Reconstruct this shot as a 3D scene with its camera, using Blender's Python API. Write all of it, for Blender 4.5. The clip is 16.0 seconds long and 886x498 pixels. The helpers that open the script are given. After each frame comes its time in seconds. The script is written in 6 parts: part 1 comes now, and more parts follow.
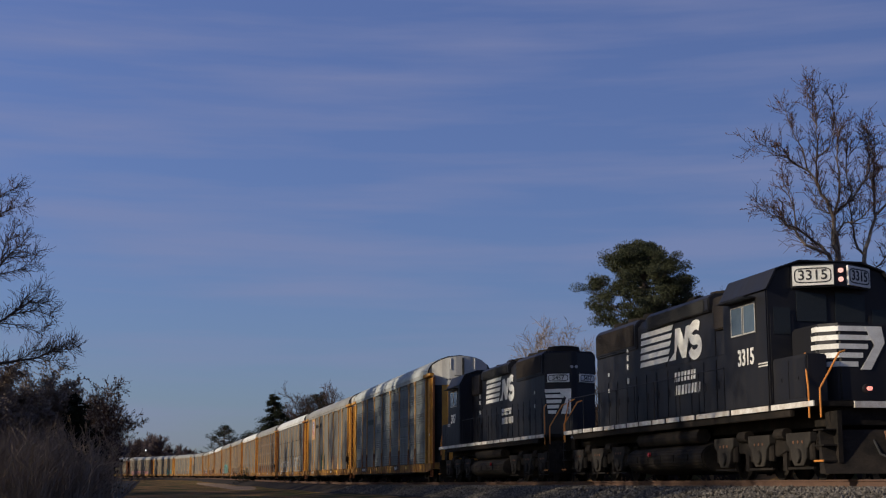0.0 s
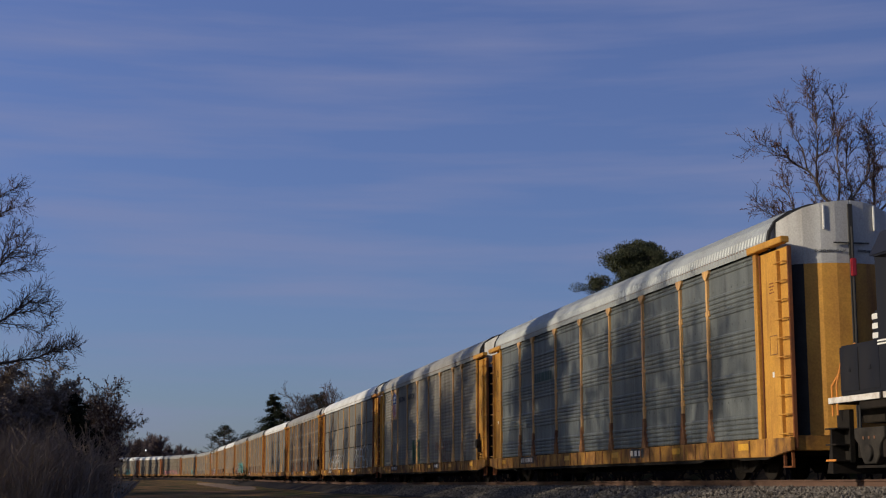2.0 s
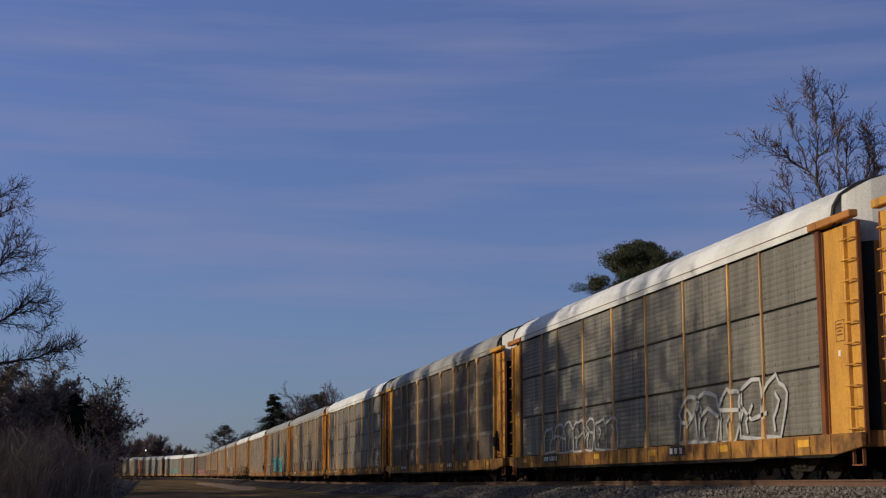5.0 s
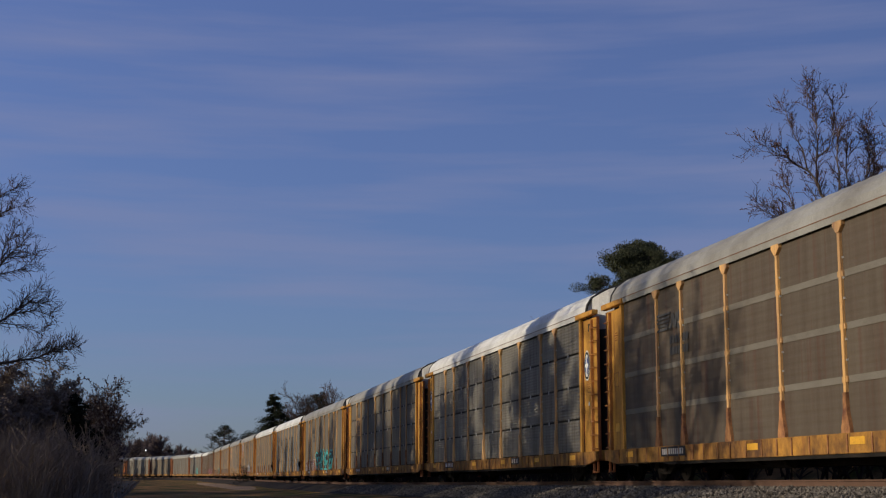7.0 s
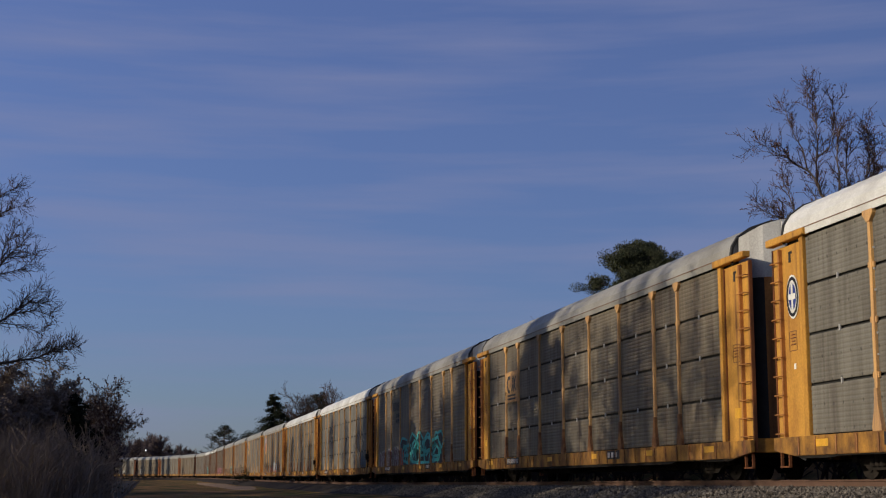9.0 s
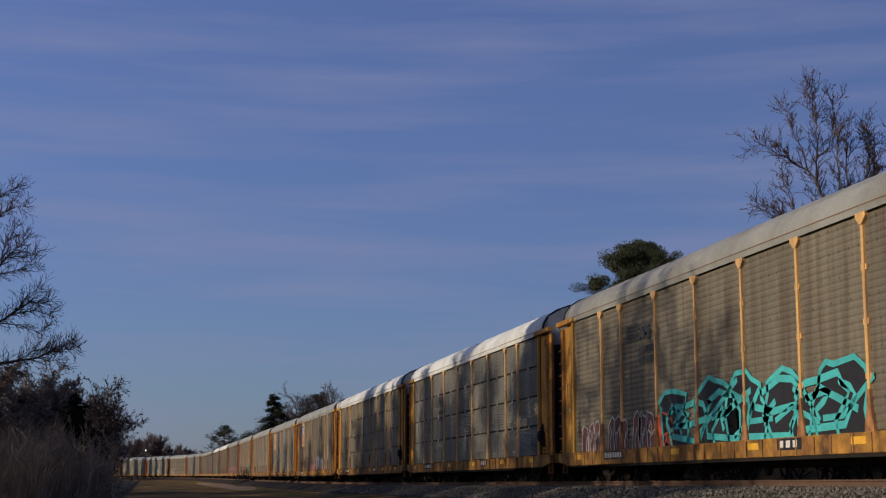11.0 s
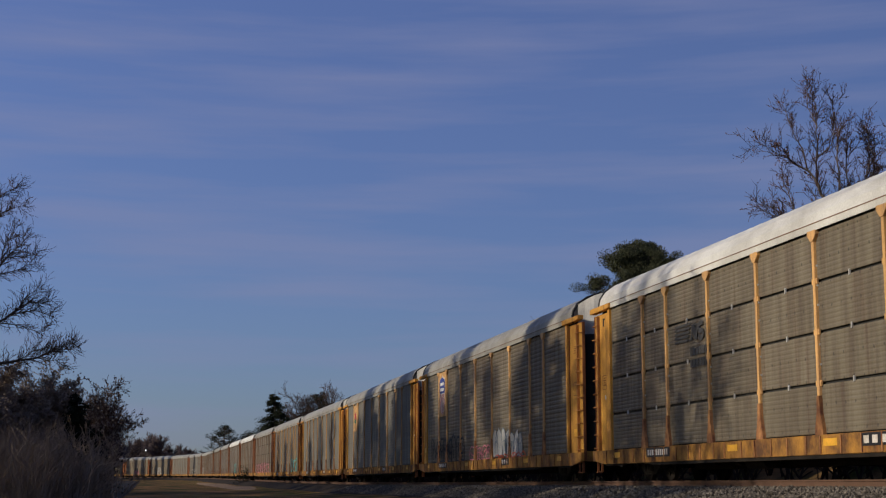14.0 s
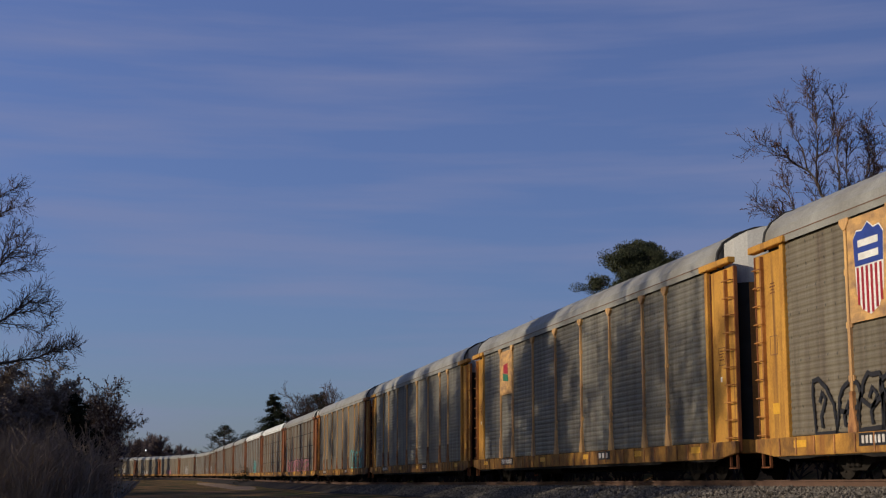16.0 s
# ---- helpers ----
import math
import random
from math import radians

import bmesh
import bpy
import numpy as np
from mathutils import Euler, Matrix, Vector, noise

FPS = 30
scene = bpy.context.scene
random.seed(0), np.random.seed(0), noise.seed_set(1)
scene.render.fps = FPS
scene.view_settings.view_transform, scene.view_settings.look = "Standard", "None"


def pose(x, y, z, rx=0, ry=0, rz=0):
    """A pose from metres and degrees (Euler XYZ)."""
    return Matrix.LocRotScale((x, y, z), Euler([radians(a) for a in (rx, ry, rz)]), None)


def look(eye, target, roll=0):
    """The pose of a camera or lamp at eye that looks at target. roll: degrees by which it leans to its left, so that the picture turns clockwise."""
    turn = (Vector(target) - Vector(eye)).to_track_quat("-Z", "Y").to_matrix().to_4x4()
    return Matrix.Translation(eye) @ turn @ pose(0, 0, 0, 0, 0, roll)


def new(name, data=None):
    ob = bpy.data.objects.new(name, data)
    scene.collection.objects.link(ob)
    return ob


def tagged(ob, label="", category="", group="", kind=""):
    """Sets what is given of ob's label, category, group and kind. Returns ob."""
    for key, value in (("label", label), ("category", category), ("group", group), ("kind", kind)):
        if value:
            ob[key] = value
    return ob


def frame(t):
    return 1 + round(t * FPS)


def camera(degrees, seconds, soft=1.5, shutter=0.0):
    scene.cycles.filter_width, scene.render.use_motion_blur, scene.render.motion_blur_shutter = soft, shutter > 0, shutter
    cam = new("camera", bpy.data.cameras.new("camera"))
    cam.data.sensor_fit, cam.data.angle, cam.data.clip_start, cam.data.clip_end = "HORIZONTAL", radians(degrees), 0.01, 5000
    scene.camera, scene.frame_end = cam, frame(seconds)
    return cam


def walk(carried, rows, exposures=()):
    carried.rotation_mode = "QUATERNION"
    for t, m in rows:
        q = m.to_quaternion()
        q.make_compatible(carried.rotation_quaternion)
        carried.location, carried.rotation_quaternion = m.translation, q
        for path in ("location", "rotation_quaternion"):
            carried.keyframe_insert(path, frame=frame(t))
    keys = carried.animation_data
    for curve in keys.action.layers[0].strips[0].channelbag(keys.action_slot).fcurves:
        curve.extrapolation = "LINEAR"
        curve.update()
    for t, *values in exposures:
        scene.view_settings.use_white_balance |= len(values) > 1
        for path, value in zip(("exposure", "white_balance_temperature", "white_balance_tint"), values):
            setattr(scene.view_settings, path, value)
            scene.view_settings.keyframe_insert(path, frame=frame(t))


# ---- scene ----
# ---- camera: a tripod beside the line, standing still ----
cam = camera(34.06, 16.0, soft=1.2)
EYE = (-15.05, 0.0, -0.09)
YAW, PITCH = radians(11.48), radians(9.23)
AIM = (EYE[0] + math.sin(YAW) * math.cos(PITCH), EYE[1] + math.cos(YAW) * math.cos(PITCH), EYE[2] + math.sin(PITCH))
EXPOSURE = 0.05
walk(cam, [(0.0, look(EYE, AIM)), (16.0, look(EYE, AIM))], exposures=((0.0, EXPOSURE + 0.06), (4.0, EXPOSURE + 0.05), (6.5, EXPOSURE), (16.0, EXPOSURE)))

# ---- sky and sun: clear winter afternoon with thin streaks of high cloud ----
SUN_AZ = radians(-101.0)      # from north (+y), clockwise seen from above
SUN_EL = radians(20.0)
TO_SUN = Vector((math.sin(SUN_AZ) * math.cos(SUN_EL), math.cos(SUN_AZ) * math.cos(SUN_EL), math.sin(SUN_EL)))


def make_world():
    world = bpy.data.worlds.new("sky")
    world.use_nodes = True
    scene.world = world
    nt = world.node_tree
    nt.nodes.clear()
    out = nt.nodes.new("ShaderNodeOutputWorld")
    back = nt.nodes.new("ShaderNodeBackground")
    sky = nt.nodes.new("ShaderNodeTexSky")
    sky.sky_type, sky.sun_disc = "NISHITA", False
    sky.sun_elevation, sky.sun_rotation = SUN_EL, SUN_AZ
    sky.air_density, sky.dust_density, sky.ozone_density = 1.0, 0.3, 3.0
    coord = nt.nodes.new("ShaderNodeTexCoord")
    mapping = nt.nodes.new("ShaderNodeMapping")
    mapping.inputs["Scale"].default_value = (2.6, 2.6, 30.0)
    mapping.inputs["Rotation"].default_value = (radians(3), radians(-4), radians(20))
    streak = nt.nodes.new("ShaderNodeTexNoise")
    streak.inputs["Scale"].default_value, streak.inputs["Detail"].default_value = 1.7, 5.0
    streak.inputs["Roughness"].default_value = 0.5
    ramp = nt.nodes.new("ShaderNodeMapRange")
    ramp.inputs["From Min"].default_value, ramp.inputs["From Max"].default_value = 0.42, 0.70
    ramp.inputs["To Min"].default_value, ramp.inputs["To Max"].default_value = 0.0, 0.42
    tint = nt.nodes.new("ShaderNodeMix")
    tint.data_type, tint.blend_type = "RGBA", "MULTIPLY"
    tint.inputs["Factor"].default_value = 1.0
    height = nt.nodes.new("ShaderNodeSeparateXYZ")
    shade = nt.nodes.new("ShaderNodeValToRGB")
    shade.color_ramp.elements[0].position, shade.color_ramp.elements[0].color = 0.0, SKY_LOW
    shade.color_ramp.elements[1].position, shade.color_ramp.elements[1].color = 0.45, SKY_HIGH
    nt.links.new(coord.outputs["Generated"], height.inputs["Vector"])
    nt.links.new(height.outputs["Z"], shade.inputs["Fac"])
    across = nt.nodes.new("ShaderNodeMapRange")
    across.inputs["From Min"].default_value, across.inputs["From Max"].default_value = -0.1, 0.5
    across.inputs["To Min"].default_value, across.inputs["To Max"].default_value = 1.15, 0.74
    fade = nt.nodes.new("ShaderNodeVectorMath")
    fade.operation = "SCALE"
    nt.links.new(height.outputs["X"], across.inputs["Value"])
    nt.links.new(across.outputs["Result"], fade.inputs["Scale"])
    nt.links.new(shade.outputs["Color"], fade.inputs[0])
    # towards the low sun in the west the air is paler
    west = nt.nodes.new("ShaderNodeMapRange")
    west.inputs["From Min"].default_value, west.inputs["From Max"].default_value = -0.25, -0.85
    pale = nt.nodes.new("ShaderNodeMix")
    pale.data_type = "RGBA"
    pale.inputs["B"].default_value = SKY_WEST
    nt.links.new(height.outputs["X"], west.inputs["Value"])
    nt.links.new(west.outputs["Result"], pale.inputs["Factor"])
    nt.links.new(fade.outputs["Vector"], pale.inputs["A"])
    nt.links.new(pale.outputs["Result"], tint.inputs["B"])
    cloud = nt.nodes.new("ShaderNodeMix")
    cloud.data_type = "RGBA"
    cloud.inputs["B"].default_value = CLOUD
    nt.links.new(coord.outputs["Generated"], mapping.inputs["Vector"])
    nt.links.new(mapping.outputs["Vector"], streak.inputs["Vector"])
    nt.links.new(streak.outputs["Fac"], ramp.inputs["Value"])
    nt.links.new(sky.outputs["Color"], tint.inputs["A"])
    nt.links.new(ramp.outputs["Result"], cloud.inputs["Factor"])
    nt.links.new(tint.outputs["Result"], cloud.inputs["A"])
    nt.links.new(cloud.outputs["Result"], back.inputs["Color"])
    back.inputs["Strength"].default_value = 0.08
    nt.links.new(back.outputs["Background"], out.inputs["Surface"])


SKY_LOW, SKY_HIGH = (0.45, 0.525, 0.80, 1), (1.21, 1.05, 1.43, 1)
SKY_WEST = (1.22, 1.12, 1.04, 1)
CLOUD = (2.65, 2.9, 4.8, 1)
make_world()
sun = new("sun", bpy.data.lights.new("sun", "SUN"))
sun.data.energy, sun.data.angle, sun.data.color = 3.5, radians(0.55), (1.0, 0.86, 0.67)
sun.matrix_world = look(tuple(TO_SUN * 60), (0, 0, 0))


# ---- materials ----
def material(name, base, rough=0.6, metal=0.0, dirt=None, dirt_amount=0.5, scale=3.0, stretch=(1, 1, 1), fine=40.0,
             bump=0.15, spread=0.08, clump=0.5, emit=None, gain=0.0, coat=0.0, spec=0.4, streak=None, dots=None):
    """Procedural surface: base colour, large stains of dirt, fine grain, a shift from piece to piece, relief."""
    m = bpy.data.materials.new(name)
    m.use_nodes = True
    nt = m.node_tree
    b = nt.nodes["Principled BSDF"]
    L = nt.links.new
    dirt = dirt or tuple(c * 0.45 for c in base)
    coord = nt.nodes.new("ShaderNodeTexCoord")
    info = nt.nodes.new("ShaderNodeObjectInfo")
    shift = nt.nodes.new("ShaderNodeVectorMath")
    shift.operation = "MULTIPLY_ADD"
    shift.inputs[1].default_value = (37.0, 53.0, 71.0)
    L(info.outputs["Random"], shift.inputs[0])
    L(coord.outputs["Object"], shift.inputs[2])
    mp = nt.nodes.new("ShaderNodeMapping")
    mp.inputs["Scale"].default_value = stretch
    L(shift.outputs["Vector"], mp.inputs["Vector"])
    big = nt.nodes.new("ShaderNodeTexNoise")
    big.inputs["Scale"].default_value, big.inputs["Detail"].default_value, big.inputs["Roughness"].default_value = scale, 6.0, 0.62
    L(mp.outputs["Vector"], big.inputs["Vector"])
    small = nt.nodes.new("ShaderNodeTexNoise")
    small.inputs["Scale"].default_value, small.inputs["Detail"].default_value = fine, 3.0
    L(shift.outputs["Vector"], small.inputs["Vector"])
    rng = nt.nodes.new("ShaderNodeMapRange")
    rng.inputs["From Min"].default_value, rng.inputs["From Max"].default_value = clump - 0.14, clump + 0.2
    rng.inputs["To Max"].default_value = dirt_amount
    L(big.outputs["Fac"], rng.inputs["Value"])
    mix = nt.nodes.new("ShaderNodeMix")
    mix.data_type = "RGBA"
    mix.inputs["A"].default_value, mix.inputs["B"].default_value = (*base, 1), (*dirt, 1)
    L(rng.outputs["Result"], mix.inputs["Factor"])
    colour = mix.outputs["Result"]
    if streak:
        mq = nt.nodes.new("ShaderNodeMapping")
        mq.inputs["Scale"].default_value = (1.0, 5.0, 0.18)
        L(shift.outputs["Vector"], mq.inputs["Vector"])
        run = nt.nodes.new("ShaderNodeTexNoise")
        run.inputs["Scale"].default_value, run.inputs["Detail"].default_value = 1.0, 4.0
        L(mq.outputs["Vector"], run.inputs["Vector"])
        rs = nt.nodes.new("ShaderNodeMapRange")
        rs.inputs["From Min"].default_value, rs.inputs["From Max"].default_value, rs.inputs["To Max"].default_value = 0.56, 0.74, 0.8
        L(run.outputs["Fac"], rs.inputs["Value"])
        ms = nt.nodes.new("ShaderNodeMix")
        ms.data_type = "RGBA"
        ms.inputs["B"].default_value = (*streak, 1)
        L(rs.outputs["Result"], ms.inputs["Factor"])
        L(colour, ms.inputs["A"])
        colour = ms.outputs["Result"]
    if dots:
        md = nt.nodes.new("ShaderNodeMapping")
        md.inputs["Scale"].default_value = (0.0, dots[0], dots[1])
        L(coord.outputs["Object"], md.inputs["Vector"])
        vo = nt.nodes.new("ShaderNodeTexVoronoi")
        vo.inputs["Scale"].default_value, vo.inputs["Randomness"].default_value = 1.0, 0.06
        L(md.outputs["Vector"], vo.inputs["Vector"])
        rd = nt.nodes.new("ShaderNodeMapRange")
        rd.inputs["From Min"].default_value, rd.inputs["From Max"].default_value = 0.05, 0.09
        rd.inputs["To Min"].default_value, rd.inputs["To Max"].default_value = 0.7, 0.0
        L(vo.outputs["Distance"], rd.inputs["Value"])
        ms = nt.nodes.new("ShaderNodeMix")
        ms.data_type = "RGBA"
        ms.inputs["B"].default_value = (0.03, 0.028, 0.025, 1)
        L(rd.outputs["Result"], ms.inputs["Factor"])
        L(colour, ms.inputs["A"])
        colour = ms.outputs["Result"]
    grain = nt.nodes.new("ShaderNodeMapRange")
    grain.inputs["From Min"].default_value, grain.inputs["From Max"].default_value = 0.3, 0.7
    grain.inputs["To Min"].default_value, grain.inputs["To Max"].default_value = 0.85, 1.12
    L(small.outputs["Fac"], grain.inputs["Value"])
    piece = nt.nodes.new("ShaderNodeMapRange")
    piece.inputs["To Min"].default_value, piece.inputs["To Max"].default_value = 1 - spread, 1 + spread
    L(info.outputs["Random"], piece.inputs["Value"])
    both = nt.nodes.new("ShaderNodeMath")
    both.operation = "MULTIPLY"
    L(grain.outputs["Result"], both.inputs[0])
    L(piece.outputs["Result"], both.inputs[1])
    hsv = nt.nodes.new("ShaderNodeHueSaturation")
    L(both.outputs["Value"], hsv.inputs["Value"])
    L(colour, hsv.inputs["Color"])
    L(hsv.outputs["Color"], b.inputs["Base Color"])
    rr = nt.nodes.new("ShaderNodeMapRange")
    rr.inputs["To Min"].default_value, rr.inputs["To Max"].default_value = max(0.05, rough - 0.12), min(1, rough + 0.15)
    L(big.outputs["Fac"], rr.inputs["Value"])
    L(rr.outputs["Result"], b.inputs["Roughness"])
    b.inputs["Metallic"].default_value = metal
    b.inputs["Coat Weight"].default_value = coat
    b.inputs["Specular IOR Level"].default_value = spec
    if bump:
        bp = nt.nodes.new("ShaderNodeBump")
        bp.inputs["Strength"].default_value, bp.inputs["Distance"].default_value = bump, 0.02
        L(small.outputs["Fac"], bp.inputs["Height"])
        L(bp.outputs["Normal"], b.inputs["Normal"])
    if emit:
        b.inputs["Emission Color"].default_value = (*emit, 1)
        b.inputs["Emission Strength"].default_value = gain
    return m


V = (1.0, 2.2, 0.22)          # stretch of stains that run down a wall
BLACK = material("black_paint", (0.010, 0.011, 0.016), 0.5, dirt=(0.028, 0.026, 0.025), dirt_amount=0.6, spec=0.25, stretch=V, scale=1.6, fine=60, bump=0.05)
BLACK_DIRTY = material("sooty_steel", (0.012, 0.011, 0.010), 0.85, dirt=(0.034, 0.027, 0.022), dirt_amount=0.8, spec=0.1, scale=2.5, fine=30, bump=0.3)
TRUCK = material("dust_grey_truck_steel", (0.024, 0.022, 0.020), 0.85, dirt=(0.060, 0.052, 0.044), dirt_amount=0.85, scale=2.0, fine=30, bump=0.3, spec=0.1)
BROWN_SCREEN = material("brown_radiator_screen", (0.019, 0.0135, 0.010), 0.8, dirt=(0.010, 0.008, 0.007), scale=3, fine=90, bump=0.4)
WHITE = material("white_paint", (0.78, 0.78, 0.74), 0.5, dirt=(0.45, 0.43, 0.38), dirt_amount=0.6, stretch=V, scale=2.0, fine=50, bump=0.05)
WHITE_WORN = material("worn_white_stripe", (0.72, 0.71, 0.67), 0.6, dirt=(0.30, 0.22, 0.15), dirt_amount=0.8, scale=3.0, fine=40, bump=0.1)
ORANGE = material("orange_handrail_paint", (0.66, 0.24, 0.04), 0.5, dirt=(0.4, 0.18, 0.06), scale=4, bump=0.05)
YELLOW = material("yellow_car_paint", (0.53, 0.275, 0.05), 0.65, dirt=(0.30, 0.135, 0.035), dirt_amount=0.8, streak=(0.15, 0.065, 0.03), stretch=(1, 1.3, 0.6), scale=1.3, fine=22, bump=0.1, spread=0.08, clump=0.53, spec=0.25)
YELLOW_AGED = material("aged_orange_yellow_paint", (0.44, 0.195, 0.052), 0.7, dirt=(0.17, 0.075, 0.032), dirt_amount=0.85, streak=(0.09, 0.042, 0.026), stretch=(1, 1.3, 0.6), scale=1.3, fine=22, bump=0.12, spread=0.1, clump=0.5, spec=0.2)
YELLOW_DIRTY = material("rust_stained_yellow_sill", (0.47, 0.235, 0.045), 0.7, dirt=(0.07, 0.036, 0.024), dirt_amount=0.95, streak=(0.20, 0.075, 0.03), stretch=(1, 1.6, 1.2), scale=1.2, fine=30, bump=0.2, clump=0.45, spec=0.2)
DULL_LEAF = material("dull_brown_leaves", (0.21, 0.168, 0.14), 0.95, dirt=(0.12, 0.096, 0.08), scale=0.3, bump=0, spec=0.05)
POST = material("faded_yellow_post", (0.66, 0.385, 0.135), 0.65, dirt=(0.22, 0.13, 0.085), dirt_amount=0.9, stretch=V, scale=2.0, fine=35, bump=0.1, spread=0.15)
FOOT = material("rust_stained_post_foot", (0.40, 0.20, 0.08), 0.7, dirt=(0.11, 0.045, 0.03), dirt_amount=0.95, stretch=(1, 1.2, 0.8), scale=3.0, fine=35, bump=0.12, spread=0.3, clump=0.46, spec=0.15)
YELLOW_RUSTY = material("rusted_yellow_paint", (0.24, 0.085, 0.030), 0.75, dirt=(0.07, 0.036, 0.025), dirt_amount=0.9, stretch=(1, 1.5, 0.5), scale=1.6, fine=35, bump=0.15, spread=0.15, clump=0.47, spec=0.15)
POST_RUSTY = material("rusted_post", (0.25, 0.15, 0.10), 0.75, dirt=(0.10, 0.065, 0.05), dirt_amount=0.9, stretch=V, scale=2.0, fine=35, bump=0.1, spread=0.2, spec=0.15)
RUST = material("rusty_steel", (0.16, 0.075, 0.04), 0.8, dirt=(0.07, 0.04, 0.028), scale=4, fine=40, bump=0.3)
RAIL = material("rust_brown_rail", (0.115, 0.064, 0.043), 0.8, dirt=(0.066, 0.038, 0.029), scale=1.5, fine=40, bump=0.2)
RAILTOP = material("polished_rail_head", (0.12, 0.08, 0.06), 0.6, 0.2, scale=2, bump=0.05)
TIE = material("weathered_tie", (0.06, 0.045, 0.033), 0.9, dirt=(0.03, 0.024, 0.018), scale=5, stretch=(0.3, 3, 3), bump=0.5, spread=0.25)
GALV = {  # galvanized side screens, by weathering
    "blue": material("blue_grey_galvanized_screen", (0.155, 0.172, 0.168), 0.6, 0.15, dirt=(0.064, 0.072, 0.074), dirt_amount=0.8, streak=(0.07, 0.07, 0.068), dots=(2.6, 2.2), stretch=V, scale=1.1, fine=45, bump=0.12, spread=0.07),
    "grey": material("grey_galvanized_screen", (0.194, 0.184, 0.153), 0.65, 0.1, dirt=(0.085, 0.074, 0.060), dirt_amount=0.9, streak=(0.075, 0.062, 0.05), dots=(2.4, 2.0), stretch=V, scale=1.1, fine=45, bump=0.12, spread=0.09),
    "brown": material("brown_dusted_screen", (0.095, 0.077, 0.055), 0.75, 0.05, dirt=(0.065, 0.045, 0.031), dirt_amount=0.8, streak=(0.085, 0.036, 0.024), stretch=V, scale=1.1, fine=70, bump=0.15, spread=0.07),
    "olive": material("olive_grey_screen", (0.180, 0.157, 0.113), 0.65, 0.1, dirt=(0.088, 0.068, 0.050), dirt_amount=0.9, streak=(0.09, 0.052, 0.034), dots=(2.4, 2.0), stretch=V, scale=1.1, fine=45, bump=0.12, spread=0.09),
}
ROOFS = {
    "white": material("white_roof_paint", (0.66, 0.665, 0.63), 0.55, dirt=(0.34, 0.33, 0.30), dirt_amount=0.75, stretch=(1.5, 0.6, 0.4), scale=1.0, fine=30, bump=0.05),
    "ribbed": material("bright_galvanized_roof", (0.36, 0.385, 0.38), 0.5, 0.3, dirt=(0.20, 0.21, 0.205), dirt_amount=0.7, stretch=(1.5, 0.6, 0.4), scale=1.0, fine=30, bump=0.1),
    "grey": material("galvanized_roof", (0.33, 0.325, 0.29), 0.6, 0.2, dirt=(0.16, 0.15, 0.13), dirt_amount=0.8, stretch=(1.5, 0.6, 0.4), scale=1.0, fine=30, bump=0.1),
}
DOOR_WHITE = material("grey_white_door_paint", (0.45, 0.455, 0.44), 0.6, dirt=(0.26, 0.25, 0.23), dirt_amount=0.7, stretch=V, scale=1.3, fine=30, bump=0.05)
REFLECT = material("yellow_reflector", (0.72, 0.38, 0.04), 0.5, bump=0)
JOINT = material("pale_joint_strip", (0.156, 0.143, 0.117), 0.7, dirt=(0.0845, 0.0715, 0.052), stretch=(1, 0.5, 1), scale=2.0, bump=0.05)
MAROON = material("maroon_spray", (0.13, 0.05, 0.045), 0.65, bump=0.05)
VERMILION = material("vermilion_spray", (0.62, 0.10, 0.04), 0.6, bump=0.05)
# rubber and seams; also the painted shade inside the wagons
SEAM = material("dark_rubber_and_inside_shade", (0.03375, 0.03375, 0.03375), 0.9, bump=0.1)
GLASS = material("cab_glass", (0.02, 0.025, 0.03), 0.12, 0.0, dirt=(0.03, 0.033, 0.035), scale=2, bump=0, spec=0.15)
# side panes: the sky's reflection is put in as a pale blue base
SKYLIT_GLASS = material("sky_lit_cab_glass", (0.09, 0.13, 0.18), 0.1, 0.0, dirt=(0.05, 0.07, 0.1), scale=2, bump=0, spec=0.5)
LAMP = material("headlight_glow", (0.35, 0.25, 0.22), 0.3, emit=(1.0, 0.5, 0.42), gain=1.0, bump=0)
LAMP_WHITE = material("white_signal_glow", (0.9, 0.9, 0.9), 0.3, emit=(1.0, 1.0, 1.0), gain=1.2, bump=0)
LAMP_RED = material("red_lamp_glow", (0.8, 0.2, 0.15), 0.3, emit=(1.0, 0.36, 0.3), gain=0.9, bump=0)
RED = material("red_paint", (0.34, 0.02, 0.03), 0.5, bump=0.05)
BLUE = material("blue_paint", (0.03, 0.06, 0.28), 0.5, bump=0.05)
GREEN = material("green_paint", (0.03, 0.16, 0.09), 0.6, bump=0.05)
TEAL = material("turquoise_spray", (0.06, 0.42, 0.42), 0.6, bump=0.05)
INK = material("black_spray", (0.018, 0.018, 0.022), 0.6, bump=0.05)
PINK = material("pink_spray", (0.55, 0.18, 0.24), 0.6, bump=0.05)
FADED_GREEN = material("faded_green_stencil", (0.045, 0.075, 0.07), 0.7, bump=0)
NAVY = material("slate_blue_spray", (0.10, 0.16, 0.24), 0.6, bump=0.05)
SILVER = material("silver_spray", (0.432, 0.432, 0.4176), 0.5, dirt=(0.252, 0.2448, 0.2376), bump=0.05)
DARKTEXT = material("faded_black_stencil", (0.06, 0.06, 0.06), 0.7, bump=0)
STONE = material("ballast_stone", (0.155, 0.138, 0.116), 0.9, dirt=(0.036, 0.031, 0.027), dirt_amount=0.9, scale=9, fine=60, bump=0.4, spec=0.08)
DIRT = material("ballast_bed", (0.045, 0.039, 0.034), 0.95, dirt=(0.022, 0.019, 0.017), dirt_amount=0.9, scale=6, fine=25, bump=0.8, spec=0.04)
